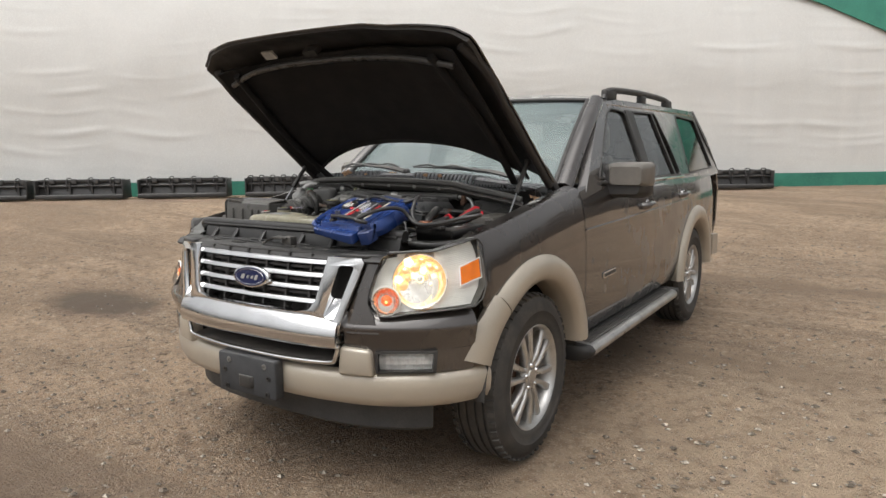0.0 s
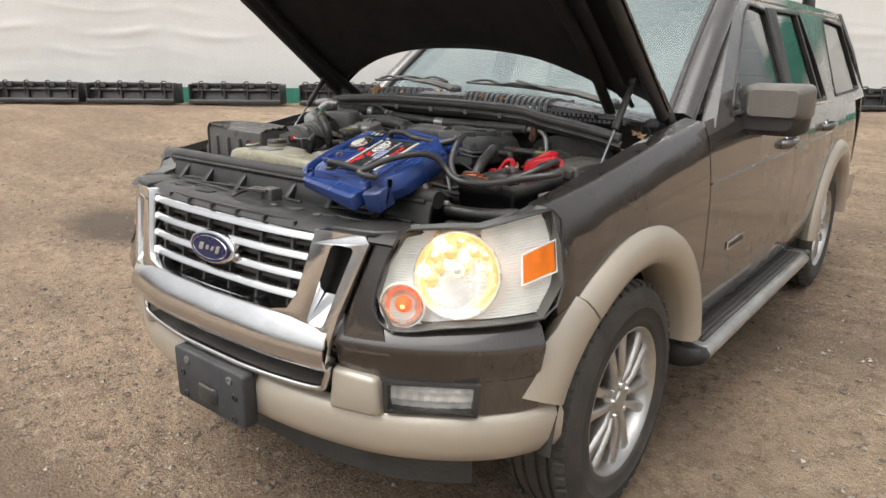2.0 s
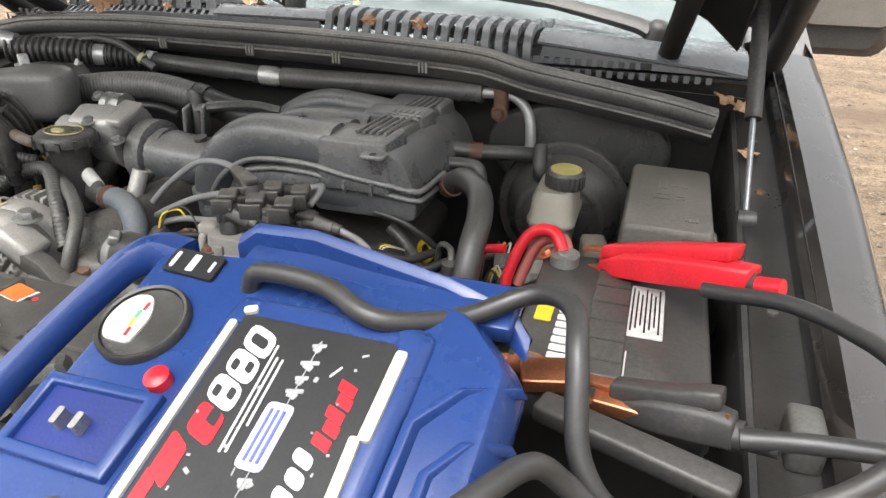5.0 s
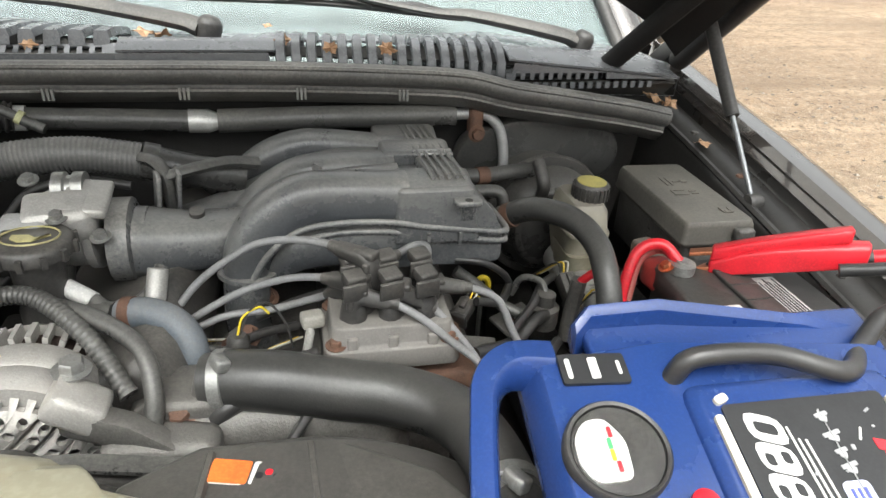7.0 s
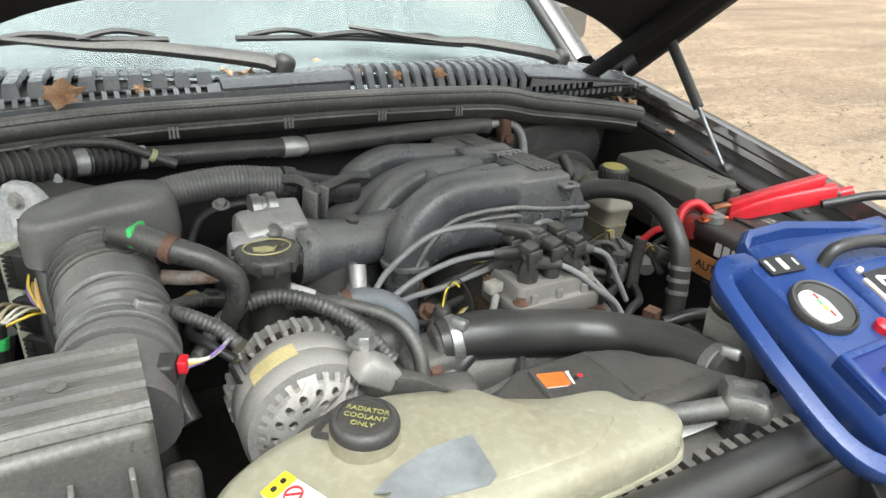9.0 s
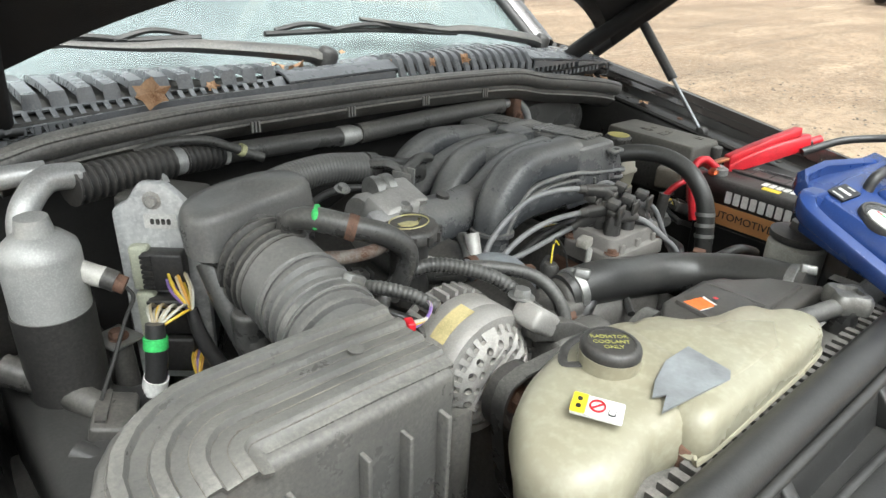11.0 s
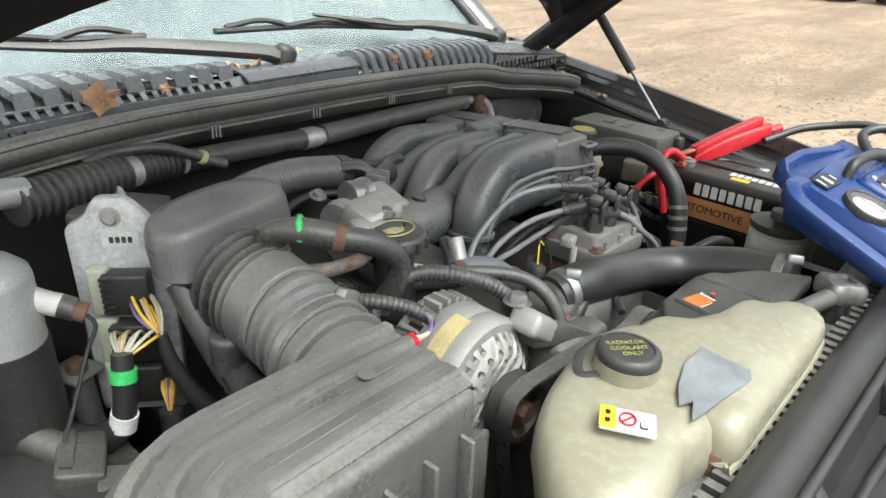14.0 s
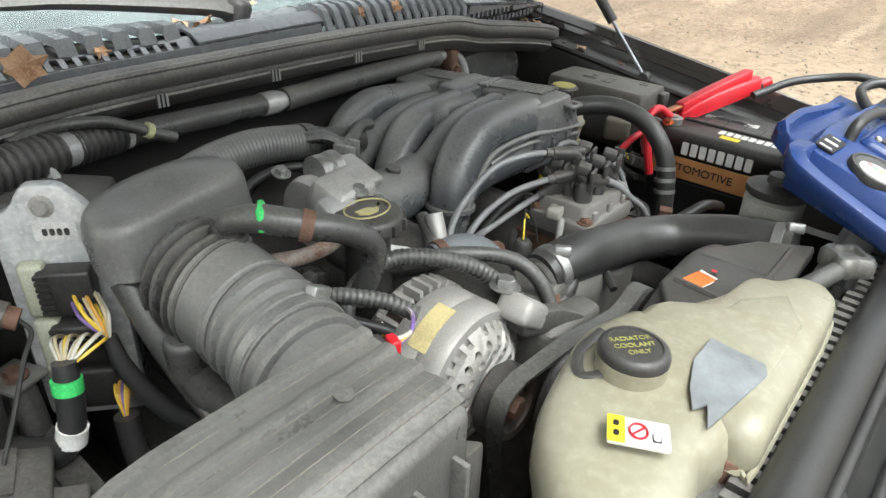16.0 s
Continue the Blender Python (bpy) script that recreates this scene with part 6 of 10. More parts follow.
throat_seat = SEATED
part("plenum_throat", gtube([(-0.175, 0.995, 1.068), (-0.12, 0.998, 1.064), (-0.06, 1.004, 1.064), (-0.01, 1.02, 1.068)], [0.041, 0.037, 0.034, 0.028], 18, per=6, square=0.8), MAN, manifold)
part("throttle_flange", glathe([(0.050, -0.012), (0.050, 0.012), (0.038, 0.016), (0.038, 0.03)], (-0.185, 0.995, 1.072), (1, 0.05, 0), 20), MAN, manifold)
SEATED = Matrix()
RUNNERS = (
    ([(0.18, 0.926, 1.142), (0.10, 0.925, 1.146), (0.055, 0.922, 1.145), (0.02, 0.918, 1.128), (-0.005, 0.914, 1.10), (-0.018, 0.910, 1.07), (-0.020, 0.910, 1.03)], 0.031),
    ([(0.18, 1.05, 1.126), (0.10, 1.048, 1.128), (0.05, 1.045, 1.122), (0.01, 1.035, 1.10), (-0.02, 1.025, 1.07), (-0.035, 1.02, 1.03)], 0.028),
    ([(0.18, 1.15, 1.118), (0.10, 1.15, 1.127), (0.05, 1.147, 1.128), (0.0, 1.14, 1.110), (-0.03, 1.13, 1.08), (-0.04, 1.125, 1.03)], 0.027))
for line, r in RUNNERS:
    run = part("runner", gtube(line, [r, r, r, r, r * 0.97, r * 0.9, r * 0.86], 24, per=8, square=0.72), MAN, manifold)
    x, y, z = line[-1]
    part("runner_flange", glathe([(r * 0.92, -0.004), (r * 1.16, -0.003), (r * 1.16, 0.003), (r * 0.92, 0.004)], (x + 0.002, y, z + 0.026), (0.1, 0.05, 1), 20), MAN, run)
    part("runner_leg", gtube([(x, y, z + 0.01), (x - 0.002, y - 0.004, z - 0.05), (x + 0.01, y, 0.93)], [r * 0.86, r * 0.84, r * 0.84], 16, square=0.8), MAN, run)
# two more sweep from the throttle side into the boxes
part("runner", gtube([(-0.10, 0.990, 1.066), (-0.06, 0.992, 1.066), (-0.02, 0.990, 1.070), (0.02, 0.985, 1.086), (0.06, 0.983, 1.113), (0.11, 0.982, 1.131), (0.18, 0.98, 1.136)], [0.030, 0.028, 0.026, 0.0255, 0.026, 0.0265, 0.027], 20, per=7, square=0.75), MAN, manifold)
part("runner", gtube([(-0.11, 1.03, 1.062), (-0.05, 1.078, 1.066), (0.0, 1.092, 1.083), (0.05, 1.098, 1.106), (0.12, 1.10, 1.118), (0.18, 1.10, 1.116)], [0.026, 0.024, 0.0235, 0.0235, 0.024, 0.024], 20, per=7, square=0.75), MAN, manifold)
for x, y, z, turn in ((0.075, 1.012, 1.140, 30), (0.068, 1.016, 1.118, 30)):
    part("runner_web", gbox(x, y, z, 0.003, 0.024, 0.026, (0, 12, turn)), MAN, manifold, bevel=0.001)
drop = lambda y: -0.075 * (y - 0.9)
part("plenum", gloft([[(x, y, z + drop(y)) for x, z in round_poly([(0.150, 1.055), (0.160, 1.128), (0.190, 1.150), (0.266, 1.152), (0.288, 1.134), (0.304, 1.098), (0.304, 1.055)], 0.012)] for y in (0.897, 0.903, 1.0, 1.1, 1.195, 1.20)]), MAN, manifold, bevel=0.004)
for y0, y1, z1 in ((0.893, 0.968, 1.165), (1.040, 1.098, 1.158), (1.135, 1.200, 1.147)):
    part("plenum_box", gloft([[(a, b, z) for a, b in round_poly([(0.166 - g, y0 - g), (0.262 + 1.6 * g, y0 - g), (0.268 + 1.6 * g, y1 + g), (0.166 - g, y1 + g)], 0.010)] for z, g in ((1.095, 0.006), (z1 - 0.026, 0.002), (z1 - 0.004, 0.0), (z1, -0.004))]), MAN, manifold, bevel=0.002)
part("plenum_bridge", gloft([[(x, y, z - 0.085 * (y - 0.9)) for x, z in ((0.210, 1.150), (0.212, 1.1655), (0.258, 1.1655), (0.262, 1.150))] for y in (0.93, 1.19)]), MAN, manifold, bevel=0.003)
for k in range(5):
    part("plenum_rib", gtube([(0.212 + 0.0098 * k, 1.188, 1.1465), (0.213 + 0.0100 * k, 1.05, 1.1580), (0.214 + 0.0102 * k, 0.918, 1.1690)], 0.0026, 6, per=3), MAN, manifold)
for y in (1.028, 1.042):
    part("plenum_tie", gtube([(0.208, y, 1.1585), (0.235, y - 0.006, 1.1605), (0.262, y, 1.1580)], 0.0032, 6), MAN, manifold)
boss = part("plenum_boss", gloft([[(0.252 + a, 0.886 + b, z) for a, b in rrect(0.034, 0.024, 0.008)] for z in (1.146, 1.153)]), MAN, manifold, bevel=0.002)
part("boss_web", gloft([[(x, y, z) for x, y in ((0.242, 0.892), (0.262, 0.892), (0.257, w), (0.247, w))] for z, w in ((1.118, 0.891), (1.147, 0.878))]), MAN, boss)
part("boss_hole", glathe([(0.005, 0), (0.005, 0.0006), (0.0, 0.0006)], (0.252, 0.882, 1.153), (0, 0, 1), 12), DARK, boss)
# moulded seam and the shell below it
SEAM = [(-0.012, 0.884, 1.055), (0.012, 0.886, 1.092), (0.05, 0.893, 1.117), (0.10, 0.892, 1.125), (0.157, 0.890, 1.124), (0.20, 0.890, 1.116), (0.26, 0.891, 1.108), (0.303, 0.896, 1.101), (0.312, 0.92, 1.098), (0.312, 1.0, 1.090)]
part("parting_seam", gtube(SEAM, 0.0045, 8, per=6), MAN, manifold)
part("parting_seam", gtube([(x, y + 0.002, z - 0.014) for x, y, z in SEAM[2:]], 0.0040, 8, per=6), MAN, manifold)
part("lower_shell", gtube([(0.005, 0.925, 1.045), (0.05, 0.925, 1.080), (0.12, 0.926, 1.088), (0.20, 0.928, 1.082), (0.29, 0.935, 1.074)], [0.020, 0.030, 0.034, 0.034, 0.030], 20, square=0.8), MAN, manifold)
for x in (0.205, 0.245):
    part("seam_clip", gbox(x, 0.886, 1.100, 0.004, 0.006, 0.016), MAN, manifold)
SEATED = throat_seat
for p in ((-0.125, 1.048, 1.11), (-0.148, 1.035, 1.11)):
    part("stand", gbox(*p, 0.006, 0.03, 0.055, (0, 6, 20)), MAN, manifold, bevel=0.002)
part("vacuum_tee", gtube([(-0.135, 1.045, 1.075), (-0.137, 1.047, 1.125), (-0.15, 1.06, 1.142), (-0.175, 1.08, 1.140)], 0.009, 8), RUBBER, manifold)
part("vacuum_line", gtube([(-0.137, 1.047, 1.128), (-0.10, 1.06, 1.133), (-0.06, 1.085, 1.130), (-0.02, 1.10, 1.120)], 0.0085, 8), RUBBER, manifold)
part("small_stub", gtube([(-0.095, 1.0, 1.09), (-0.095, 0.998, 1.105)], 0.010, 10), BLACK, manifold)
# vacuum fittings to the right of the plenum
vac = part("vacuum_elbow", gtube([(0.290, 1.075, 1.078), (0.325, 1.075, 1.080), (0.346, 1.07, 1.076), (0.352, 1.065, 1.045), (0.350, 1.06, 1.005)], 0.010, 10), RUBBER, manifold)
part("fitting", gtube([(0.318, 1.112, 1.087), (0.338, 1.115, 1.086)], 0.0135, 10), RUST, vac)
part("booster_line", gtube([(0.285, 1.11, 1.088), (0.335, 1.115, 1.086), (0.40, 1.14, 1.080), (0.44, 1.16, 1.070)], 0.012, 10), RUBBER, manifold)

SEATED = bay_seat(0, -0.01, -0.005)
# throttle body
throttle = thing("throttle_body", (-0.24, 1.0, 1.08), "grimy cast aluminium throttle body", "throttle body")
part("body", glathe([(0.042, 0), (0.046, 0.01), (0.046, 0.05), (0.05, 0.052), (0.05, 0.062)], (-0.265, 0.998, 1.078), (1, 0, 0), 24), ALU, throttle)
part("motor", gbox(-0.235, 0.965, 1.105, 0.075, 0.05, 0.05, (20, 0, 8)), ALU, throttle, bevel=0.01)
part("spring_drum", glathe([(0.022, 0), (0.022, 0.012), (0.018, 0.014), (0.018, 0.02), (0.022, 0.022), (0.022, 0.034)], (-0.245, 1.0, 1.125), (1, 0, 0), 18), STEEL, throttle)
part("cover_plate", gbox(-0.205, 0.975, 1.125, 0.05, 0.06, 0.012, (15, 5, 0)), ALU, throttle, bevel=0.004)
part("position_sensor", gbox(-0.265, 0.945, 1.10, 0.05, 0.03, 0.04, (25, 0, 0)), mat("pale_grey_plastic", (0.32, 0.32, 0.32), 0.6, scale=20, dust=0.4), throttle, bevel=0.008)
for p in ((-0.23, 0.94, 1.118), (-0.19, 0.945, 1.09), (-0.28, 1.02, 1.13)):
    bolt(p, (0, -0.3, 1), throttle, 0.008, STEEL)
part("corroded_pipe", gtube([(-0.375, 0.93, 1.085), (-0.34, 0.92, 1.082), (-0.30, 0.92, 1.08), (-0.27, 0.93, 1.08)], 0.009, 10), mat("flaking_pipe", (0.40, 0.36, 0.32), 0.6, 0.2, c2=(0.20, 0.09, 0.05), scale=55, bump=0.4), throttle)

# fresh-air hose behind the throttle
FRESH = [(-0.40, 1.08, 1.115), (-0.33, 1.11, 1.122), (-0.25, 1.12, 1.125), (-0.17, 1.12, 1.115), (-0.10, 1.125, 1.095), (-0.04, 1.14, 1.08)]
fresh = thing("corrugated_hose", FRESH[2], "ribbed dusty black hose behind the throttle body", "hose")
part("ribbed_hose", gtube(FRESH[:4], 0.024, 16, per=10, ribs=0.0012, pitch=0.0062), DUCT, fresh)
part("smooth_end", gtube(FRESH[3:], 0.023, 16, per=8), RUBBER, fresh)
part("cuff", gtube([FRESH[3], (-0.15, 1.121, 1.110)], 0.0255, 16, per=2), RUBBER, fresh)

SEATED = bay_seat(0.008, 0.006, -0.009)
# oil filler
oil = thing("oil_filler", (-0.257, 0.89, 0.95), "black oil filler neck with an oil-can mark on its cap", "oil filler")
part("neck", glathe([(0.026, 0), (0.026, 0.06), (0.029, 0.062), (0.029, 0.09), (0.026, 0.10), (0.028, 0.155)], (-0.257, 0.892, 0.94), (0, 0, 1), 24), BLACK, oil)
oc = part("cap", glathe([(0.034, -0.004), (0.042, 0.0), (0.042, 0.012), (0.037, 0.017), (0.0, 0.0175)], (-0.257, 0.892, 1.099), (0, 0, 1), 28), BLACK, oil)
for a in [k * math.pi / 6 for k in range(12)]:
    part("grip", gbox(-0.257 + 0.042 * math.cos(a), 0.892 + 0.042 * math.sin(a), 1.104, 0.008, 0.006, 0.013, (0, 0, math.degrees(a))), BLACK, oc)
OILMARK = mat("faded_yellow_print", (0.50, 0.45, 0.20), 0.6, scale=60, dust=0.3)
ring = [(-0.257 + 0.030 * math.cos(a), 0.892 + 0.022 * math.sin(a), 1.1175) for a in [2 * math.pi * k / 24 for k in range(25)]]
part("cap_mark", gtube(ring, 0.0011, 5, per=1), OILMARK, oc)
can = [(-0.275, 0.886), (-0.266, 0.879), (-0.252, 0.879), (-0.240, 0.893), (-0.236, 0.892), (-0.250, 0.886), (-0.258, 0.893), (-0.275, 0.894)]
part("cap_mark", gprism(can, lambda a, b, h: (a, b, h), 1.1165, 1.1185), OILMARK, oc)

SEATED = bay_seat(0.012, 0.012, -0.022) @ Matrix.Translation((-0.256, 0.735, 0.975)) @ Matrix.Scale(1.1, 4) @ Matrix.Translation((0.256, -0.735, -0.975))
# alternator
alt = thing("alternator", (-0.256, 0.775, 0.98), "dusty silver alternator with slotted housing and pulley", "alternator")
AC, AX = Vector((-0.256, 0.735, 0.975)), (0, -1, 0)
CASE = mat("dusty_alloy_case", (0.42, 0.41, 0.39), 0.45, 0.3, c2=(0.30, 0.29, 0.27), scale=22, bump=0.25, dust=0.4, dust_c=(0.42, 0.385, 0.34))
# copper windings coloured nearly black, with the shade inside the case painted in
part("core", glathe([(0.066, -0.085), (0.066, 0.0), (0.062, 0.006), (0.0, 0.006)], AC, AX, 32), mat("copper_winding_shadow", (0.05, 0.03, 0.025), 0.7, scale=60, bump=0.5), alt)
part("stator_ring", glathe([(0.074, -0.055), (0.078, -0.05), (0.078, -0.022), (0.074, -0.018)], AC, AX, 40), CASE, alt)
# front shield with radial slots and round holes
outer_loop = [(0.076 * math.cos(a), 0.076 * math.sin(a)) for a in [2 * math.pi * k / 64 for k in range(64)]]
cuts = []
for k in range(30):
    a = 2 * math.pi * (k + 0.5) / 30
    if k % 10 == 9:
        continue
    c, s_, w = math.cos(a), math.sin(a), 0.0034
    cuts.append([(0.058 * c - w * s_, 0.058 * s_ + w * c), (0.058 * c + w * s_, 0.058 * s_ - w * c), (0.0725 * c + w * s_, 0.0725 * s_ - w * c), (0.0725 * c - w * s_, 0.0725 * s_ + w * c)])
for r, n, q in ((0.050, 18, 0.0045), (0.038, 12, 0.005)):
    for k in range(n):
        a = 2 * math.pi * (k + 0.3) / n
        cuts.append([(r * math.cos(a) + q * math.cos(b), r * math.sin(a) + q * math.sin(b)) for b in [2 * math.pi * j / 8 for j in range(8)]])
am = axis_matrix(AC, AX)
part("front_shield", turned(gpanel(outer_loop, cuts, lambda a, b, h: (a, b, 0.026 - 2.4 * max(0, math.hypot(a, b) - 0.045) ** 1.3 - h), 0.006), am), CASE, alt, smooth=50)
part("shield_rim", glathe([(0.0765, -0.02), (0.0785, -0.016), (0.0785, 0.002), (0.075, 0.010)], AC, AX, 44), CASE, alt)
fins = []
for k in range(34):
    a = 2 * math.pi * k / 34
    m = am @ Matrix.Rotation(a, 4, "Z")
    fins.append(turned(gbox(0.074, 0, -0.068, 0.012, 0.005, 0.024), m))
for f in fins:
    part("fin", f, CASE, alt)
part("rear_shield", glathe([(0.0, -0.105), (0.055, -0.10), (0.075, -0.085), (0.077, -0.08)], AC, AX, 32), CASE, alt)
part("lug", gbox(-0.195, 0.715, 1.035, 0.05, 0.04, 0.03, (0, 35, 0)), CASE, alt, bevel=0.008)
part("arm", gloft([[(x, y, z) for y, z in ((y0, z0 - 0.016), (y0 + 0.025, z0 - 0.016), (y0 + 0.025, z0 + 0.012), (y0, z0 + 0.014))] for x, y0, z0 in ((-0.21, 0.70, 1.03), (-0.15, 0.69, 1.012), (-0.10, 0.675, 0.985), (-0.07, 0.67, 0.955))]), GRIME, alt, bevel=0.005)
for x0, x1 in ((-0.155, -0.165), (-0.125, -0.14), (-0.10, -0.11)):
    part("arm_web", gloft([[(x + dx, 0.685, z) for dx in (-0.004, 0.004)] + [(x + dx, 0.705, z) for dx in (0.004, -0.004)] for x, z in ((x0, 1.0), (x1, 0.93))]), GRIME, alt)
bolt((-0.20, 0.735, 1.056), (0.1, 0, 1), alt, 0.011, STEEL)
part("pulley", glathe([(0.020, 0.030), (0.034, 0.030), (0.036, 0.033), (0.034, 0.037), (0.034, 0.054), (0.036, 0.060), (0.034, 0.063), (0.027, 0.062), (0.022, 0.054), (0.010, 0.053)], AC + Vector((0, 0, -0.006)), AX, 32), mat("worn_pulley", (0.10, 0.085, 0.075), 0.5, 0.5, scale=30, bump=0.2), alt)
part("belt_wrap", glathe([(0.034, 0.036), (0.040, 0.036), (0.040, 0.055), (0.034, 0.055)], AC + Vector((0, 0, -0.006)), AX, 36, caps=False), BLACK_CLEAN, alt)
bolt(AC + Vector((0, -0.053, -0.006)), AX, alt, 0.012, RUST)
part("warning_label", turned(gloft([[(x, 0.0795 * math.sin(b), 0.0795 * math.cos(b)) for x in (-0.011, 0.011)] + [(x, 0.0790 * math.sin(b), 0.0790 * math.cos(b)) for x in (0.011, -0.011)] for b in [radians(d) for d in (-20, -10, 0, 10, 20)]]), pose(AC.x, AC.y + 0.022, AC.z, 0, -28, 0) @ pose(0, 0, 0, 0, 0, 90)), mat("faded_yellow_label", (0.62, 0.52, 0.26), 0.6, scale=40), alt, "faded yellow label")
part("loom", gtube([(-0.16, 0.74, 1.02), (-0.20, 0.78, 1.062), (-0.26, 0.83, 1.075), (-0.32, 0.835, 1.06), (-0.36, 0.81, 1.03)], 0.0095, 10, per=8, ribs=0.0008, pitch=0.006), RUBBER, alt)
part("loom", gtube([(-0.14, 0.70, 0.98), (-0.135, 0.725, 1.03), (-0.15, 0.76, 1.058), (-0.20, 0.80, 1.068), (-0.25, 0.835, 1.062)], 0.0085, 10), RUBBER, alt)

SEATED = bay_seat(-0.010, -0.010, 0.022)
# coil pack and plug leads
coil = thing("ignition_coil_pack", (0.145, 0.83, 0.98), "grey ignition coil pack with six plug towers", "coil pack")
GREYP = mat("warm_grey_plastic", (0.17, 0.16, 0.15), 0.5, scale=25, bump=0.15, dust=0.6)
part("base", gloft([[(0.146 + a, 0.828 + b, z) for a, b in rrect(w, d, 0.012)] for z, w, d in ((0.972, 0.155, 0.10), (0.998, 0.155, 0.10), (1.000, 0.140, 0.085), (1.022, 0.136, 0.082))]), GREYP, coil, bevel=0.002)
for x, y in ((0.082, 0.79), (0.21, 0.79), (0.082, 0.868), (0.21, 0.868)):
    bolt((x, y, 1.000), (0, 0, 1), coil, 0.008, RUST)
for k in range(6):
    x, y = 0.105 + 0.040 * (k % 3), 0.81 + 0.042 * (k // 3)
    tw = part("tower", glathe([(0.014, 0), (0.014, 0.020), (0.012, 0.022), (0.012, 0.030), (0.006, 0.032)], (x, y, 1.018), (0, 0, 1), 12), BLACK_CLEAN, coil)
    part("terminal_clip", gbox(x, y + 0.004, 1.068, 0.024, 0.020, 0.014, (10, 0, 20)), BLACK, tw, bevel=0.003)
    part("clip_wing", gbox(x, y - 0.012, 1.060, 0.028, 0.005, 0.020, (0, 0, 15)), BLACK, tw, bevel=0.0015)
for x in (0.10, 0.145, 0.19):
    part("case_rib", gbox(x, 0.784, 0.995, 0.012, 0.006, 0.034), GREYP, coil, bevel=0.002)
part("connector", gbox(0.058, 0.826, 1.012, 0.026, 0.020, 0.016, (0, 0, 12)), mat("beige_connector", (0.33, 0.315, 0.28), 0.55, scale=30, dust=0.3), coil, bevel=0.004)
part("connector_block", gbox(0.052, 0.812, 0.990, 0.010, 0.010, 0.038, (0, 12, 20)), mat("pale_connector", (0.36, 0.355, 0.33), 0.55, scale=30, dust=0.3), coil, bevel=0.004)

SEATED = Matrix()
LEADS = [
    [(0.113, 0.800, 1.129), (0.078, 0.825, 1.134), (0.042, 0.845, 1.131), (0.004, 0.855, 1.124), (-0.029, 0.860, 1.105), (-0.069, 0.860, 1.074), (-0.097, 0.850, 1.041), (-0.11, 0.845, 1.01)],
    [(0.103, 0.785, 1.107), (0.064, 0.815, 1.098), (0.026, 0.840, 1.083), (-0.026, 0.848, 1.063), (-0.078, 0.843, 1.036), (-0.105, 0.840, 1.015)],
    [(0.100, 0.800, 1.092), (0.063, 0.835, 1.058), (0.010, 0.850, 1.037), (-0.042, 0.850, 1.032), (-0.085, 0.840, 1.020)],
    [(0.134, 0.815, 1.110), (0.158, 0.845, 1.104), (0.180, 0.858, 1.108), (0.194, 0.845, 1.112), (0.190, 0.815, 1.100)],
    [(0.110, 0.765, 1.100), (0.139, 0.760, 1.094), (0.169, 0.750, 1.080), (0.205, 0.740, 1.050), (0.237, 0.730, 1.023), (0.256, 0.720, 0.985)],
    [(0.156, 0.770, 1.099), (0.184, 0.765, 1.083), (0.208, 0.755, 1.058), (0.232, 0.740, 1.028), (0.253, 0.735, 0.990)],
    [(0.200, 0.800, 1.086), (0.237, 0.800, 1.080), (0.273, 0.800, 1.061), (0.290, 0.790, 1.026), (0.309, 0.780, 0.985)],
]
for k, pts in enumerate(LEADS):
    lead = thing("plug_lead", pts[0], "grey spark-plug lead running from the coil pack", "plug lead", "spark-plug leads")
    part("cable", gtube(pts, 0.0046, 8, per=8), WIRE, lead)
    a, b = Vector(pts[0]), Vector(pts[1])
    d = (b - a).normalized()
    part("boot", gtube([a - d * 0.012 + Vector((0, 0, -0.034)), a - d * 0.010 + Vector((0, 0, -0.014)), a - d * 0.004, a + d * 0.012, a + d * 0.030], [0.0115, 0.0110, 0.0105, 0.0095, 0.0080], 14, per=4, square=0.6), BLACK, lead)
    part("boot_clip", gbox(*(a - d * 0.006 + Vector((0, 0, 0.006))), 0.026, 0.018, 0.010, (8, 0, math.degrees(math.atan2(d.y, d.x)))), BLACK, lead, bevel=0.003)
    part("clip_wing", gbox(*(a - d * 0.012 + Vector((0, 0, -0.006))), 0.007, 0.030, 0.014, (0, 0, math.degrees(math.atan2(d.y, d.x)))), BLACK, lead, bevel=0.002)
    part("boot_neck", gtube([a + d * 0.029, a + d * 0.040], [0.0075, 0.0068], 10, per=2), BLACK, lead)

SEATED = bay_seat(-0.006, -0.003, -0.003)
# radiator hose, filler neck, fan shroud
uh = thing("radiator_hose", (0.07, 0.65, 1.0), "thick black upper radiator hose with steel clamps", "hose")
HOSE = [(-0.052, 0.730, 1.033), (-0.02, 0.723, 1.038), (0.02, 0.715, 1.037), (0.08, 0.708, 1.026), (0.14, 0.695, 1.020), (0.19, 0.655, 1.023), (0.205, 0.58, 1.045), (0.206, 0.505, 1.057)]
hose_seat, SEATED = SEATED, Matrix()
part("hose", gtube(HOSE, [0.029, 0.031, 0.032, 0.032, 0.032, 0.031, 0.029, 0.027], 24, per=10), HOSE_CLEAN, uh)
for a, b, r in ((0, 1, 0.0315), (7, 6, 0.029)):
    p, q = Vector(HOSE[a]), Vector(HOSE[b])
    d = (q - p).normalized()
    part("clamp", glathe([(r, -0.007), (r + 0.0012, -0.006), (r + 0.0012, 0.006), (r, 0.007)], p + d * 0.018, d, 24), STEEL, uh)
    part("clamp_screw", gbox(*(p + d * 0.018 + Vector((0, -0.012, r))), 0.014, 0.022, 0.014, (0, 20, 30)), STEEL, uh, bevel=0.003)
SEATED = hose_seat
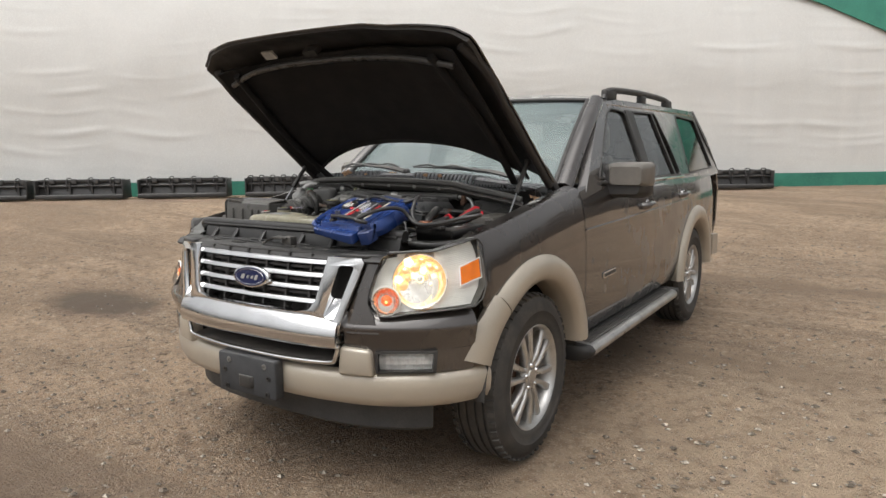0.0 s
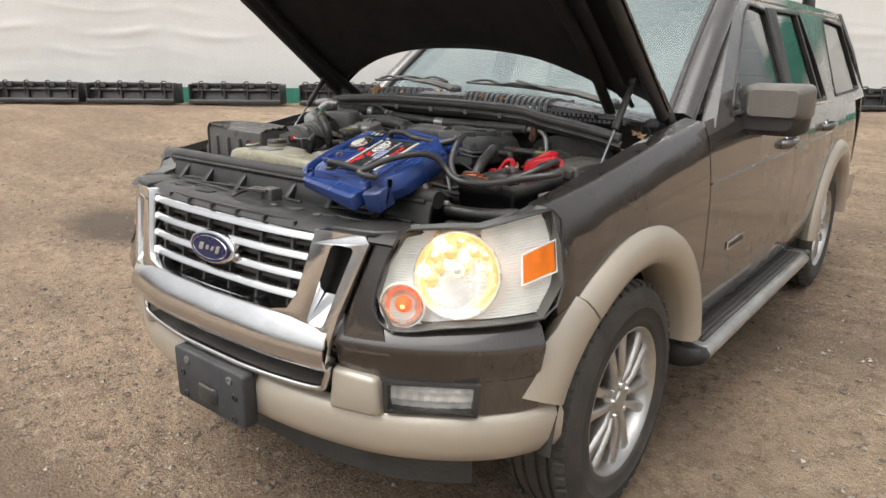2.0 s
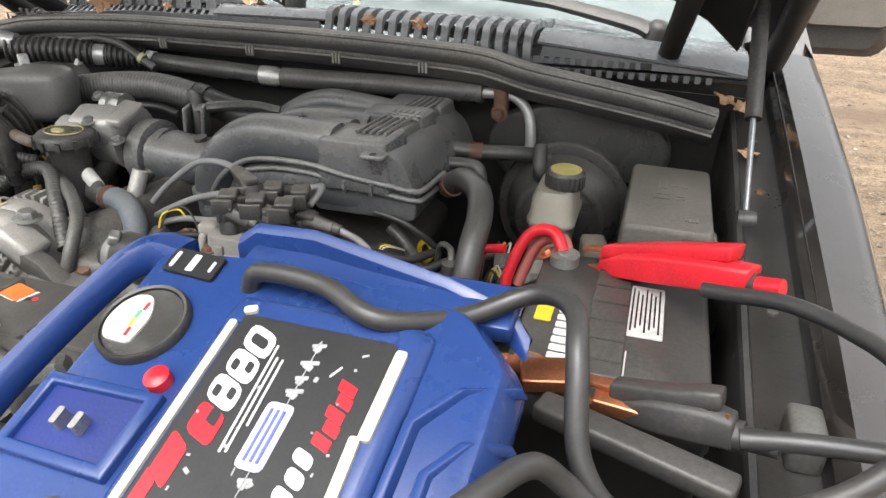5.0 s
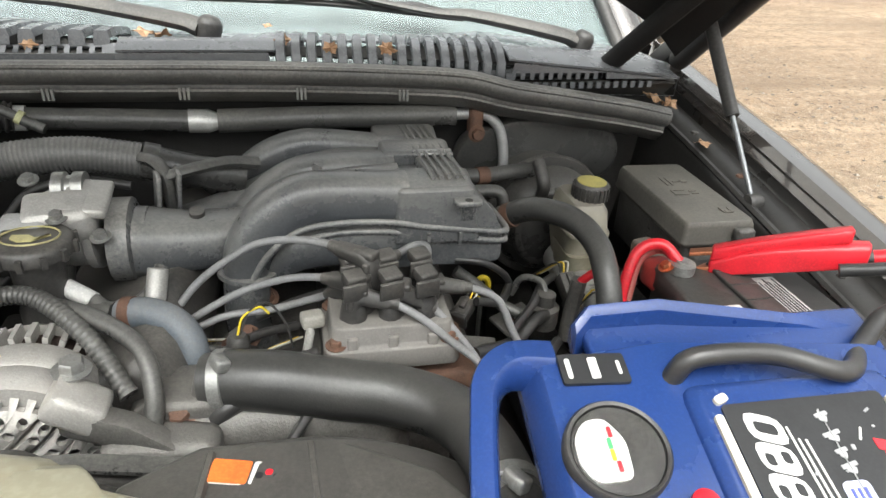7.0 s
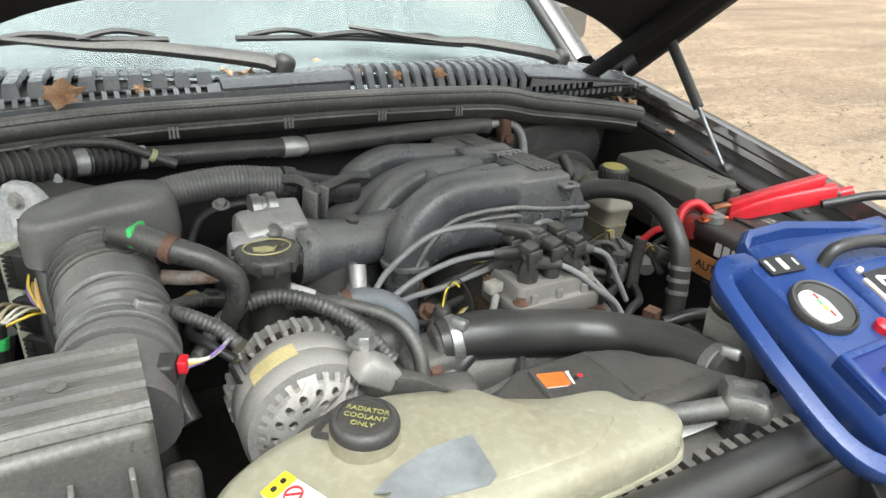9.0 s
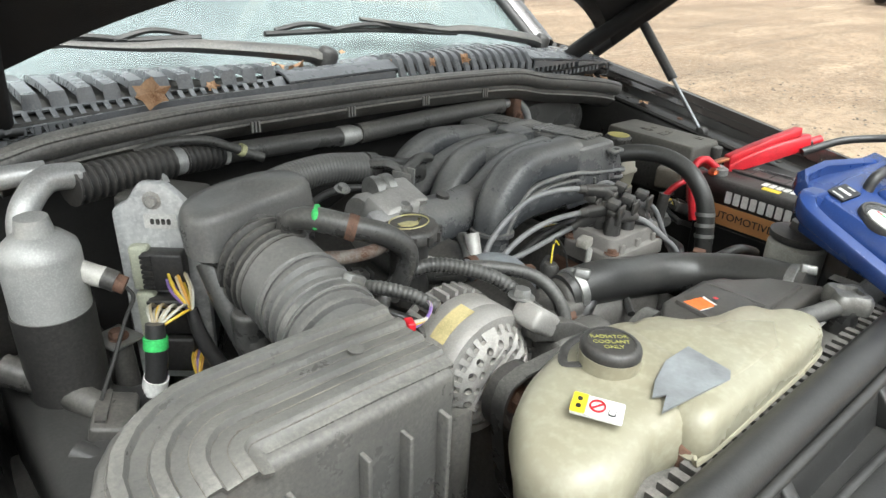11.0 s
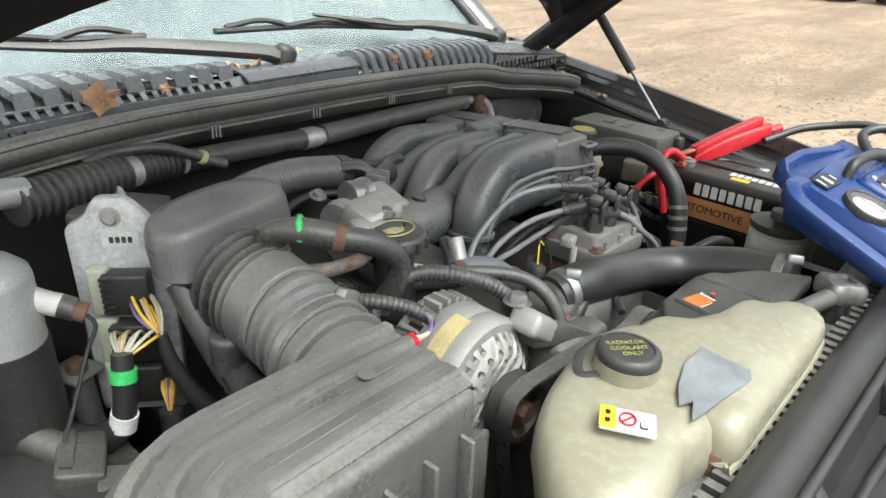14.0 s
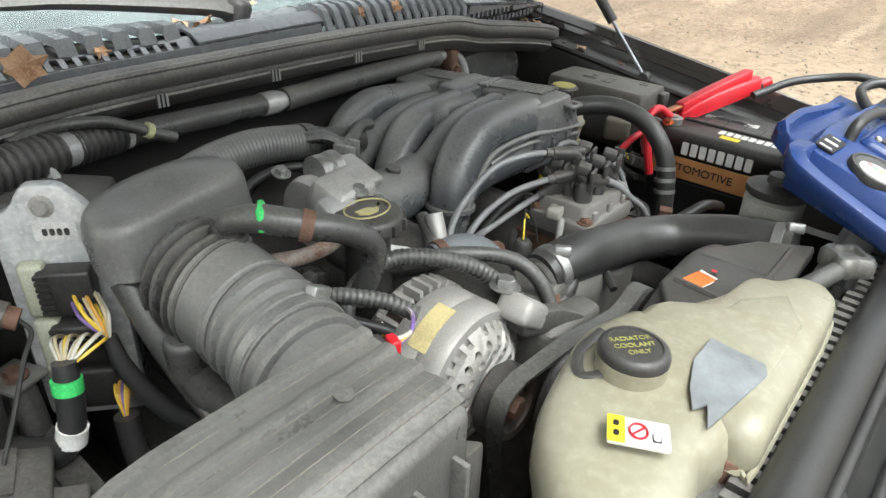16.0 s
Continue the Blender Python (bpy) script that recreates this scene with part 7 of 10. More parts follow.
neck = thing("radiator_filler", (0.138, 0.471, 1.0), "cast filler neck with a lobed metal radiator cap", "radiator cap")
part("neck", glathe([(0.022, 0), (0.018, 0.05), (0.022, 0.055), (0.022, 0.06)], (0.138, 0.471, 1.0), (0, 0, 1), 20), BAY, neck)
lobes = [((0.026 + 0.0045 * math.cos(4 * a)) * math.cos(a), (0.026 + 0.0045 * math.cos(4 * a)) * math.sin(a)) for a in [2 * math.pi * k / 40 for k in range(40)]]
part("cap", gloft([[(0.138 + x * w, 0.471 + y * w, z) for x, y in lobes] for z, w in ((1.056, 0.95), (1.062, 1.0), (1.074, 1.0), (1.080, 0.85), (1.081, 0.55), (1.076, 0.5), (1.076, 0.05))]), mat("dull_cap_metal", (0.26, 0.255, 0.24), 0.45, 0.8, scale=30, bump=0.2, dust=0.2), neck)
tagged(part("overflow_hose", gtube([(0.115, 0.475, 1.062), (0.05, 0.495, 1.058), (-0.05, 0.53, 1.060), (-0.12, 0.56, 1.066), (-0.17, 0.585, 1.062), (-0.20, 0.585, 1.058)], 0.0115, 10, per=8), RUBBER), "black overflow hose from the filler to the reservoir", "hose")
SEATED = bay_seat(-0.01, -0.007, 0.012)
SHROUD = mat("dusty_shroud", (0.030, 0.029, 0.028), 0.40, scale=14, bump=0.1, dust=0.36, dust_c=(0.17, 0.155, 0.135))
shroud = thing("fan_shroud", (0.03, 0.58, 0.8), "black moulded fan shroud with a warning sticker", "fan shroud")
rings = []
for k in range(25):
    a = radians(35 + 110 * k / 24)
    rings.append([(0.03 + r * math.cos(a), y, 0.775 + r * math.sin(a)) for y, r in ((0.52, 0.235), (0.52, 0.262), (0.565, 0.270), (0.62, 0.268), (0.632, 0.258), (0.625, 0.25))])
part("arch", gloft(rings), SHROUD, shroud, bevel=0.004)
part("plate", gloft([[(x, y, z) for x, y in ((-0.115, 0.515), (0.19, 0.515), (0.15, 0.575), (0.06, 0.628), (-0.04, 0.628), (-0.10, 0.595))] for z in (1.015, 1.040)]), SHROUD, shroud, bevel=0.006)
for x0, y0, x1, y1 in ((-0.04, 0.53, -0.03, 0.615), (0.055, 0.53, 0.05, 0.615), (-0.10, 0.535, 0.15, 0.535)):
    part("rib", gtube([(x0, y0, 1.041), (x1, y1, 1.041)], 0.004, 6), SHROUD, shroud)
part("rear_plate", gbox(0.02, 0.50, 0.80, 0.84, 0.02, 0.40), SHROUD, shroud)
sm = plane_at((0.0, 0.590, 1.0412), (0.97, -0.24, 0), (0.24, 0.97, 0))
decal(0.062, 0.024, sm, WHITE, shroud, "sticker", "orange and white warning sticker")
decal(0.032, 0.023, sm @ pose(-0.0145, 0, 0.0010), ORANGE, shroud, "sticker_field")
decal(0.027, 0.023, sm @ pose(0.0165, 0, 0.0010), WHITE, shroud, "sticker_field")
for k in range(3):
    decal(0.006, 0.006, sm @ pose(0.010 + 0.007 * k, -0.003 + 0.004 * (k % 2), 0.0020), INK if k != 1 else RED, shroud, "sticker_mark")
part("fan_hub", glathe([(0.06, 0), (0.06, 0.03), (0.02, 0.04)], (0.03, 0.62, 0.78), (0, 1, 0), 24), BLACK, shroud)
for k in range(9):
    m = Matrix.Translation((0.03, 0.60, 0.78)) @ Matrix.Rotation(2 * math.pi * k / 9, 4, "Y")
    part("fan_blade", turned(gbox(0, 0, 0.14, 0.07, 0.006, 0.19, (25, 0, 0)), m), BLACK, shroud)

SEATED = bay_seat(0.008, 0.005, -0.004)
# coolant reservoir
res = thing("coolant_reservoir", (-0.2, 0.5, 0.9), "yellowed translucent coolant reservoir with a black cap", "coolant reservoir")
OUT_L = round_poly([(-0.395, 0.500), (-0.352, 0.550), (-0.310, 0.572), (-0.262, 0.584), (-0.195, 0.598), (-0.120, 0.575), (-0.118, 0.46), (-0.215, 0.455), (-0.222, 0.436), (-0.245, 0.428), (-0.280, 0.440), (-0.312, 0.430), (-0.345, 0.425), (-0.395, 0.445)], 0.022, 4)
OUT_R = round_poly([(-0.20, 0.57), (-0.118, 0.566), (-0.108, 0.541), (-0.050, 0.516), (0.005, 0.510), (0.022, 0.502), (0.030, 0.480), (0.058, 0.468), (0.064, 0.442), (0.036, 0.420), (-0.030, 0.415), (-0.235, 0.410), (-0.248, 0.425), (-0.235, 0.48)], 0.012, 4)


def tub(outline, levels, cx, cy):
    return gloft([[(cx + (x - cx) * w, cy + (y - cy) * w, z + t * (x - cx)) for x, y in outline] for z, w, t in levels])


res_seat, SEATED = SEATED, Matrix()
part("left_tank", tub(OUT_L, ((0.89, 0.72, 0), (0.98, 0.86, 0), (1.03, 0.93, 0), (1.06, 1.0, 0), (1.078, 0.985, 0.03), (1.094, 0.93, 0.03), (1.102, 0.82, 0.03), (1.106, 0.60, 0.03), (1.107, 0.2, 0.02)), -0.27, 0.51), CREAM, res, smooth=60)
part("right_tank", tub(OUT_R, ((1.005, 0.78, 0), (1.040, 0.90, 0), (1.060, 0.985, 0), (1.075, 1.0, 0), (1.090, 0.985, -0.02), (1.100, 0.94, -0.03), (1.104, 0.84, -0.03), (1.106, 0.3, -0.03)), -0.06, 0.475), CREAM, res, smooth=60)
part("raised_panel", gloft([[(x, y, z - 0.02 * (x + 0.09)) for x, y in ((-0.135, 0.506), (-0.055, 0.496), (-0.012, 0.462), (-0.060, 0.434), (-0.165, 0.432), (-0.190, 0.470))] for z in (1.090, 1.1085)]), CREAM, res, bevel=0.003)
part("tank_seam", gtube([(x * 1.0 + 0.001, y, 1.066) for x, y in OUT_R[::3]] + [OUT_R[0] + (1.066,)], 0.0032, 6, per=3), CREAM, res)
SEATED = res_seat
part("hose_nipple", gtube([(-0.235, 0.585, 1.05), (-0.205, 0.585, 1.062), (-0.185, 0.585, 1.064)], 0.010, 10), CREAM, res)
part("neck", glathe([(0.032, 0), (0.032, 0.03)], (-0.262, 0.562, 1.06), (0, 0, 1), 24), CREAM, res)
rc = part("cap", glathe([(0.0300, 0), (0.0315, 0.003), (0.0315, 0.012), (0.0300, 0.016), (0.0270, 0.0185), (0.0240, 0.0185), (0.0235, 0.0170), (0.0, 0.0165)], (-0.262, 0.562, 1.083), (0, 0, 1), 48), BLACK_CLEAN, res, "black cap with yellow lettering")
CAPINK = mat("yellow_print", (0.36, 0.35, 0.10), 0.6, scale=60)
cap_m = plane_at((-0.262, 0.562, 1.0998), (0.78, -0.62, 0), (0.62, 0.78, 0))
for words, dy in (("RADIATOR", 0.010), ("COOLANT", 0.0005), ("ONLY", -0.009)):
    lettering(words, 0.0080, cap_m @ pose(0, dy, 0), CAPINK, rc)
part("tether", gtube([(-0.240, 0.602, 1.084), (-0.270, 0.606, 1.078), (-0.287, 0.601, 1.074), (-0.298, 0.590, 1.073), (-0.290, 0.578, 1.076), (-0.283, 0.566, 1.078)], 0.005, 6, flat=0.4), BLACK_CLEAN, res)
lab_m = plane_at((-0.340, 0.520, 1.0795), (0.45, -0.89, 0.03), (0.89, 0.45, 0.06)) @ Matrix.Diagonal((0.76, 0.86, 1.0, 1.0))
lb = decal(0.062, 0.032, lab_m, WHITE, res, "warning_label", "white warning label with a yellow band", lift=0.003)
decal(0.018, 0.032, lab_m @ pose(-0.022, 0, 0.003), YELLOW, lb, "label_band")
part("label_ring", turned(gtube([(0.009 * math.cos(a), 0.009 * math.sin(a), 0.0045) for a in [2 * math.pi * k / 20 for k in range(21)]], 0.0011, 5, per=1), lab_m), RED, lb)
decal(0.016, 0.0018, lab_m @ pose(0, 0, 0.0042, 0, 0, 40), RED, lb, "label_bar")
decal(0.009, 0.010, lab_m @ pose(0.018, -0.004, 0.003), INK, lb, "label_mark")
decal(0.007, 0.008, lab_m @ pose(0.018, -0.004, 0.0038), WHITE, lb, "label_mark")
decal(0.006, 0.006, lab_m @ pose(-0.022, 0.006, 0.0038), INK, lb, "label_mark")
decal(0.006, 0.006, lab_m @ pose(-0.022, -0.006, 0.0038), INK, lb, "label_mark")
SEATED = Matrix()
part("bolt", glathe([(0.013, -0.03), (0.013, 0.004), (0.010, 0.007), (0.0, 0.008)], (-0.236, 0.432, 1.070), (0, -0.2, 1), 16), RUST, res)
foil = [(-0.150, 0.490, 1.1110), (-0.155, 0.440, 1.1110), (-0.166, 0.434, 1.1085), (-0.194, 0.437, 1.1110), (-0.232, 0.443, 1.1100), (-0.262, 0.448, 1.1075), (-0.240, 0.458, 1.1115), (-0.252, 0.465, 1.1100), (-0.230, 0.477, 1.1120), (-0.193, 0.489, 1.1120)]
tagged(part("torn_label", gloft([foil, [(x, y, z + 0.002) for x, y, z in foil]]), mat("peeling_foil", (0.20, 0.205, 0.21), 0.35, 0.3, c2=(0.32, 0.335, 0.345), scale=30, bump=0.5, fine=80), res), "torn grey foil label")

SEATED = bay_seat(0.018, 0.015, -0.017)
# air filter box
box = thing("air_filter_box", (-0.6, 0.66, 1.0), "ribbed black plastic air filter box", "air filter box")


def lid_path(e, z):
    pts = [(-0.437 - 0.0 * e, 0.735 - e, z), (-0.52, 0.735 - e, z + 0.002), (-0.63, 0.735 - e, z)]
    R = max(0.002, 0.12 - e)
    pts += [(-0.63 - R * math.sin(b), 0.615 + R * math.cos(b), z) for b in [radians(d) for d in (15, 30, 45, 60, 75, 90)]]
    pts += [(-0.63 - R, 0.605, z - 0.001), (-0.63 - R, 0.596, z - 0.003)]
    return pts


lid_rows = [lid_path(-0.004, 0.98), lid_path(-0.003, 1.105), lid_path(0.0, 1.117), lid_path(0.006, 1.123)]
for k in range(4):
    e = 0.010 + 0.0275 * k
    lid_rows += [lid_path(e, 1.1255), lid_path(e + 0.003, 1.1315 - 0.0018 * k), lid_path(e + 0.013, 1.1325 - 0.0018 * k), lid_path(e + 0.016, 1.1265 - 0.0015 * k)]
lid_rows += [lid_path(0.122, 1.1195)]
RIBDUST = mat("tan_dust_line", (0.17, 0.155, 0.13), 0.8, c2=(0.07, 0.066, 0.06), scale=30)
for k in range(4):
    e = 0.010 + 0.0275 * k
    part("rib_edge", gtube(lid_path(e + 0.0155, 1.1268 - 0.0015 * k), 0.0008, 5, per=3), RIBDUST, box)
    part("rib_edge", gtube(lid_path(e + 0.001, 1.1262), 0.0006, 5, per=3), RIBDUST, box)
part("lid", gsheet(lid_rows, 0.004), BAY_GREY, box, "ribbed dusty lid", smooth=50)
part("front_wall", gloft([[(x, y, z) for x, y in ((-0.75, 0.600), (-0.437, 0.605), (-0.440, 0.735), (-0.64, 0.733))] for z in (0.86, 1.119)]), BAY_GREY, box, bevel=0.010, segs=3)
for x in (-0.46, -0.505, -0.55, -0.62, -0.69):
    part("wall_rib", gloft([[(x + a, y, z) for a, y in ((-0.0025, 0.606), (-0.0025, 0.590), (0.0025, 0.590), (0.0025, 0.606))] for z in (0.88, 1.085)]), BAY_GREY, box, bevel=0.001)
part("side_lug", gloft([[(x, y, z) for y, z in ((0.61, 1.06), (0.66, 1.03), (0.66, 0.92), (0.61, 0.92))] for x in (-0.437, -0.405)]), BAY, box, bevel=0.008)
part("lid_mark", glathe([(0.008, 0), (0.008, 0.001), (0.006, 0.0012), (0.0, 0.0005)], (-0.505, 0.672, 1.1305), (0, 0, 1), 16), BAY_GREY, box)

SEATED = bay_seat(0, -0.012, -0.003)
# intake duct, elbow and breather hose
duct = thing("intake_duct", (-0.42, 0.87, 1.05), "dusty black bellows intake duct with a resonator elbow", "intake duct")
part("sensor_tube", gtube([(-0.445, 0.725, 1.040), (-0.440, 0.775, 1.048), (-0.435, 0.822, 1.054)], [0.056, 0.056, 0.058], 28, per=4), DUCT, duct)
part("sensor_flange", glathe([(0.060, -0.004), (0.064, -0.003), (0.064, 0.004), (0.058, 0.006)], (-0.438, 0.795, 1.050), (0.1, 1, 0.12), 30), DUCT, duct)
part("bellows", gtube([(-0.435, 0.818, 1.054), (-0.432, 0.855, 1.060), (-0.432, 0.89, 1.066)], 0.061, 28, per=6, ribs=0.005, pitch=0.018), DUCT, duct)
part("cuff", gtube([(-0.432, 0.885, 1.066), (-0.435, 0.935, 1.074)], [0.058, 0.060], 28, per=3), DUCT, duct)
part("bellows", gtube([(-0.434, 0.928, 1.072), (-0.438, 0.965, 1.078), (-0.440, 1.005, 1.082), (-0.440, 1.03, 1.084)], [0.062, 0.062, 0.058, 0.052], 28, per=6, ribs=0.007, pitch=0.014), BAY, duct)
part("clamp", glathe([(0.0605, -0.006), (0.0625, -0.005), (0.0625, 0.005), (0.0605, 0.006)], (-0.4345, 0.826, 1.055), (0.08, 1, 0.15), 32), STEEL, duct, "steel band clamp")
part("clamp_screw", gbox(-0.400, 0.824, 1.108, 0.03, 0.014, 0.012, (0, 30, 15)), STEEL, duct, bevel=0.003)
elbow_out = [(0.0, -0.055), (0.06, -0.062), (0.11, -0.050), (0.125, -0.02), (0.118, 0.015), (0.08, 0.045), (0.0, 0.055), (-0.06, 0.045), (-0.095, 0.018), (-0.105, -0.02), (-0.085, -0.052), (-0.04, -0.058)]
elbow_out = round_poly(elbow_out, 0.03, 3)
em = pose(-0.438, 1.028, -0.002, 0, 0, 8) @ Matrix.Diagonal((0.84, 0.86, 1.0, 1.0))
part("resonator", gloft([[tuple(em @ Vector((x * w, y * w - 0.01 * (z < 1.12), z + 0.06 * x * (z > 1.1)))) for x, y in elbow_out] for z, w in ((1.088, 0.84), (1.098, 0.96), (1.104, 0.985), (1.134, 0.985), (1.146, 0.965), (1.154, 0.92), (1.157, 0.87), (1.160, 0.6), (1.162, 0.1))]), DUCT, duct, smooth=70)
part("breather_nipple", glathe([(0.021, 0), (0.021, 0.016), (0.017, 0.018), (0.017, 0.035)], (-0.417, 0.938, 1.112), (0.15, 0, 1), 18), BLACK, duct)
part("nipple_clamp", glathe([(0.0225, 0.002), (0.0235, 0.004), (0.0235, 0.012), (0.0225, 0.014)], (-0.417, 0.938, 1.112), (0.15, 0, 1), 20), STEEL, duct)
part("breather_hose", gtube([(-0.417, 0.938, 1.136), (-0.413, 0.925, 1.148), (-0.395, 0.905, 1.150), (-0.365, 0.877, 1.143), (-0.33, 0.857, 1.132), (-0.303, 0.848, 1.108), (-0.303, 0.852, 1.075), (-0.315, 0.865, 1.04)], [0.014, 0.013, 0.015, 0.015, 0.014, 0.0135, 0.013, 0.012], 12, per=6), RUBBER, duct)
part("green_clip", gbox(-0.396, 0.906, 1.153, 0.008, 0.028, 0.024, (0, 0, -40)), GREEN, duct, "green clip", bevel=0.003)
part("hose_band", glathe([(0.0165, -0.006), (0.0165, 0.006)], (-0.365, 0.877, 1.143), (0.7, -0.6, -0.25), 16), RUST, duct)
part("drain_boot", gtube([(-0.480, 0.935, 1.0), (-0.480, 0.935, 1.036), (-0.480, 0.935, 1.043)], [0.021, 0.022, 0.018], 14), RUBBER, duct)
part("drain_boot", gtube([(-0.480, 0.935, 1.01), (-0.468, 0.915, 0.97), (-0.43, 0.88, 0.94)], 0.020, 12), RUBBER, duct)
maf = part("sensor_plug", gbox(-0.405, 0.757, 1.072, 0.04, 0.03, 0.026, (0, 0, -20)), BLACK_CLEAN, duct, bevel=0.004)
part("plug_latch", gbox(-0.380, 0.749, 1.078, 0.010, 0.016, 0.014, (0, 0, -20)), RED, maf, bevel=0.002)
WIRES = [mat("violet_wire", (0.20, 0.13, 0.35), 0.45), mat("yellow_wire", (0.75, 0.52, 0.06), 0.45), mat("white_wire", (0.62, 0.60, 0.52), 0.5), mat("orange_wire", (0.62, 0.33, 0.06), 0.45), mat("tan_wire", (0.50, 0.42, 0.28), 0.5)]
for k in range(3):
    part("sensor_wire", gtube([(-0.378, 0.748, 1.074 + 0.004 * k), (-0.355, 0.750, 1.078), (-0.335, 0.765, 1.080), (-0.325, 0.785, 1.075)], 0.0022, 6), WIRES[k], duct)
tagged(part("sensor_loom", gtube([(-0.318, 0.772, 1.068), (-0.335, 0.80, 1.078), (-0.36, 0.83, 1.082), (-0.375, 0.86, 1.076), (-0.36, 0.90, 1.06), (-0.33, 0.92, 1.05)], 0.009, 10, per=8, ribs=0.0008, pitch=0.006), RUBBER), "black corrugated wiring loom beside the duct", "wiring")

SEATED = bay_seat()
# battery
batt = thing("battery", (0.595, 0.73, 0.85), "black car battery with a copper-coloured band and bare clamps", "battery")
part("case", gloft([[(0.595 + a, 0.735 + b, z) for a, b in rrect(w, d, 0.010)] for z, w, d in ((0.86, 0.182, 0.262), (1.020, 0.188, 0.268), (1.022, 0.192, 0.272), (1.046, 0.192, 0.272), (1.050, 0.184, 0.264))]), BLACK_CLEAN, batt)
side_m = plane_at((0.4995, 0.735, 0.985), (0, -1, 0), (0, 0, 1))
part("copper_band", turned(gprism(rrect(0.245, 0.040, 0.003), lambda a, b, h: (a, b, h), 0, 0.0015), side_m @ pose(0, -0.004, 0)), mat("copper_print", (0.60, 0.27, 0.10), 0.4, 0.4, c2=(0.72, 0.38, 0.16), scale=6), batt)
lettering("AUTOMOTIVE", 0.021, side_m @ pose(-0.035, -0.004, 0.002), INK, batt)
for k in range(8):
    decal(0.0125, 0.024, side_m @ pose(-0.065 + 0.0165 * k, 0.034, 0.0), WHITE, batt, "brand_bar")
decal(0.16, 0.0015, side_m @ pose(0, -0.03, 0.002), BLACK, batt, "band_line")
top_m = plane_at((0.535, 0.75, 1.0503), (0, -1, 0), (1, 0, 0))
for k in range(8):
    decal(0.0105, 0.022, top_m @ pose(-0.004 + 0.0135 * k, 0.012, 0), WHITE, batt, "brand_bar")
decal(0.034, 0.018, top_m @ pose(0.018, -0.014, 0), YELLOW, batt, "yellow_mark", "yellow sticker")
part("cell_cover", gbox(0.588, 0.745, 1.0525, 0.040, 0.215, 0.006), BLACK_CLEAN, batt, bevel=0.002)
for k in range(6):
    part("cell_groove", gbox(0.588, 0.66 + 0.034 * k, 1.0558, 0.038, 0.002, 0.001), DARK, batt)
tl = plane_at((0.625, 0.765, 1.0503), (0, -1, 0), (1, 0, 0))
lab = decal(0.10, 0.038, tl, mat("grey_white_label", (0.52, 0.52, 0.50), 0.5, scale=60), batt, "spec_label", "grey label with fine print")
for k in range(7):
    decal(0.085 - 0.012 * (k % 3), 0.0018, tl @ pose(-0.002, -0.014 + 0.0047 * k, 0.0008), INK, lab, "print_line")
for k in range(5):
    decal(0.055, 0.0015, plane_at((0.60, 0.66, 1.0503), (0, -1, 0), (1, 0, 0)) @ pose(0, -0.010 + 0.005 * k, 0.0004), WHITE, batt, "print_line")
for x, y in ((0.525, 0.625), (0.525, 0.842)):
    post = part("terminal", glathe([(0.010, 0), (0.009, 0.022)], (x, y, 1.045), (0, 0, 1), 14), mat("lead_grey", (0.30, 0.30, 0.31), 0.5, 0.6) if y < 0.7 else STEEL, batt)
    part("cable_clamp", glathe([(0.018, 0.004), (0.018, 0.016), (0.011, 0.017)], (x, y, 1.047), (0, 0, 1), 14), COPPER if y < 0.7 else STEEL, post)
    bolt((x - 0.022, y, 1.058), (-0.5, 0, 1), post, 0.007, COPPER)
part("terminal_cover", gbox(0.515, 0.872, 1.03, 0.04, 0.04, 0.04, (0, 0, 10)), mat("faded_red", (0.30, 0.035, 0.03), 0.5), batt, bevel=0.01)
tagged(part("battery_tray", gbox(0.595, 0.735, 0.845, 0.215, 0.29, 0.03), BAY), "black plastic tray under the battery", "tray")
pos = thing("positive_cable", (0.52, 0.85, 1.05), "red battery cable rising behind the battery", "cable")
part("cable", gtube([(0.523, 0.845, 1.062), (0.505, 0.865, 1.078), (0.475, 0.87, 1.066), (0.455, 0.855, 1.02), (0.45, 0.84, 0.97)], 0.0075, 10), RED, pos)
part("cable", gtube([(0.53, 0.85, 1.055), (0.515, 0.875, 1.066), (0.485, 0.88, 1.05), (0.465, 0.86, 1.0)], 0.0075, 10), mat("dull_red_cable", (0.42, 0.06, 0.05), 0.5, dust=0.4), pos)
part("cable", gtube([(0.445, 0.87, 1.042), (0.42, 0.875, 1.035), (0.405, 0.885, 1.015)], 0.006, 8), RED, pos)
part("lug", gtube([(0.405, 0.885, 1.02), (0.40, 0.885, 0.97), (0.395, 0.88, 0.93)], 0.011, 8), BLACK, pos)

SEATED = bay_seat(0.02, -0.004, 0.003)
# fuse box
fuse = thing("fuse_box", (0.62, 1.045, 0.98), "dusty black fuse box with embossed symbols on its lid", "fuse box")
part("base", gbox(0.622, 1.05, 0.995, 0.105, 0.215, 0.10), BAY, fuse, bevel=0.008)
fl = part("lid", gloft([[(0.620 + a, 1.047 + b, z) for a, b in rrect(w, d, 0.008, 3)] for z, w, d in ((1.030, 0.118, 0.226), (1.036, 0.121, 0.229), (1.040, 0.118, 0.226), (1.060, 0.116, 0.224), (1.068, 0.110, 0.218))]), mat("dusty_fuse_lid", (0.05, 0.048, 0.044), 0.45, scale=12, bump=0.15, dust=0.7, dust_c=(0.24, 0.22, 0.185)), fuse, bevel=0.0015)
fm = plane_at((0.62, 1.047, 1.0683), (1, 0, 0), (0, 1, 0))
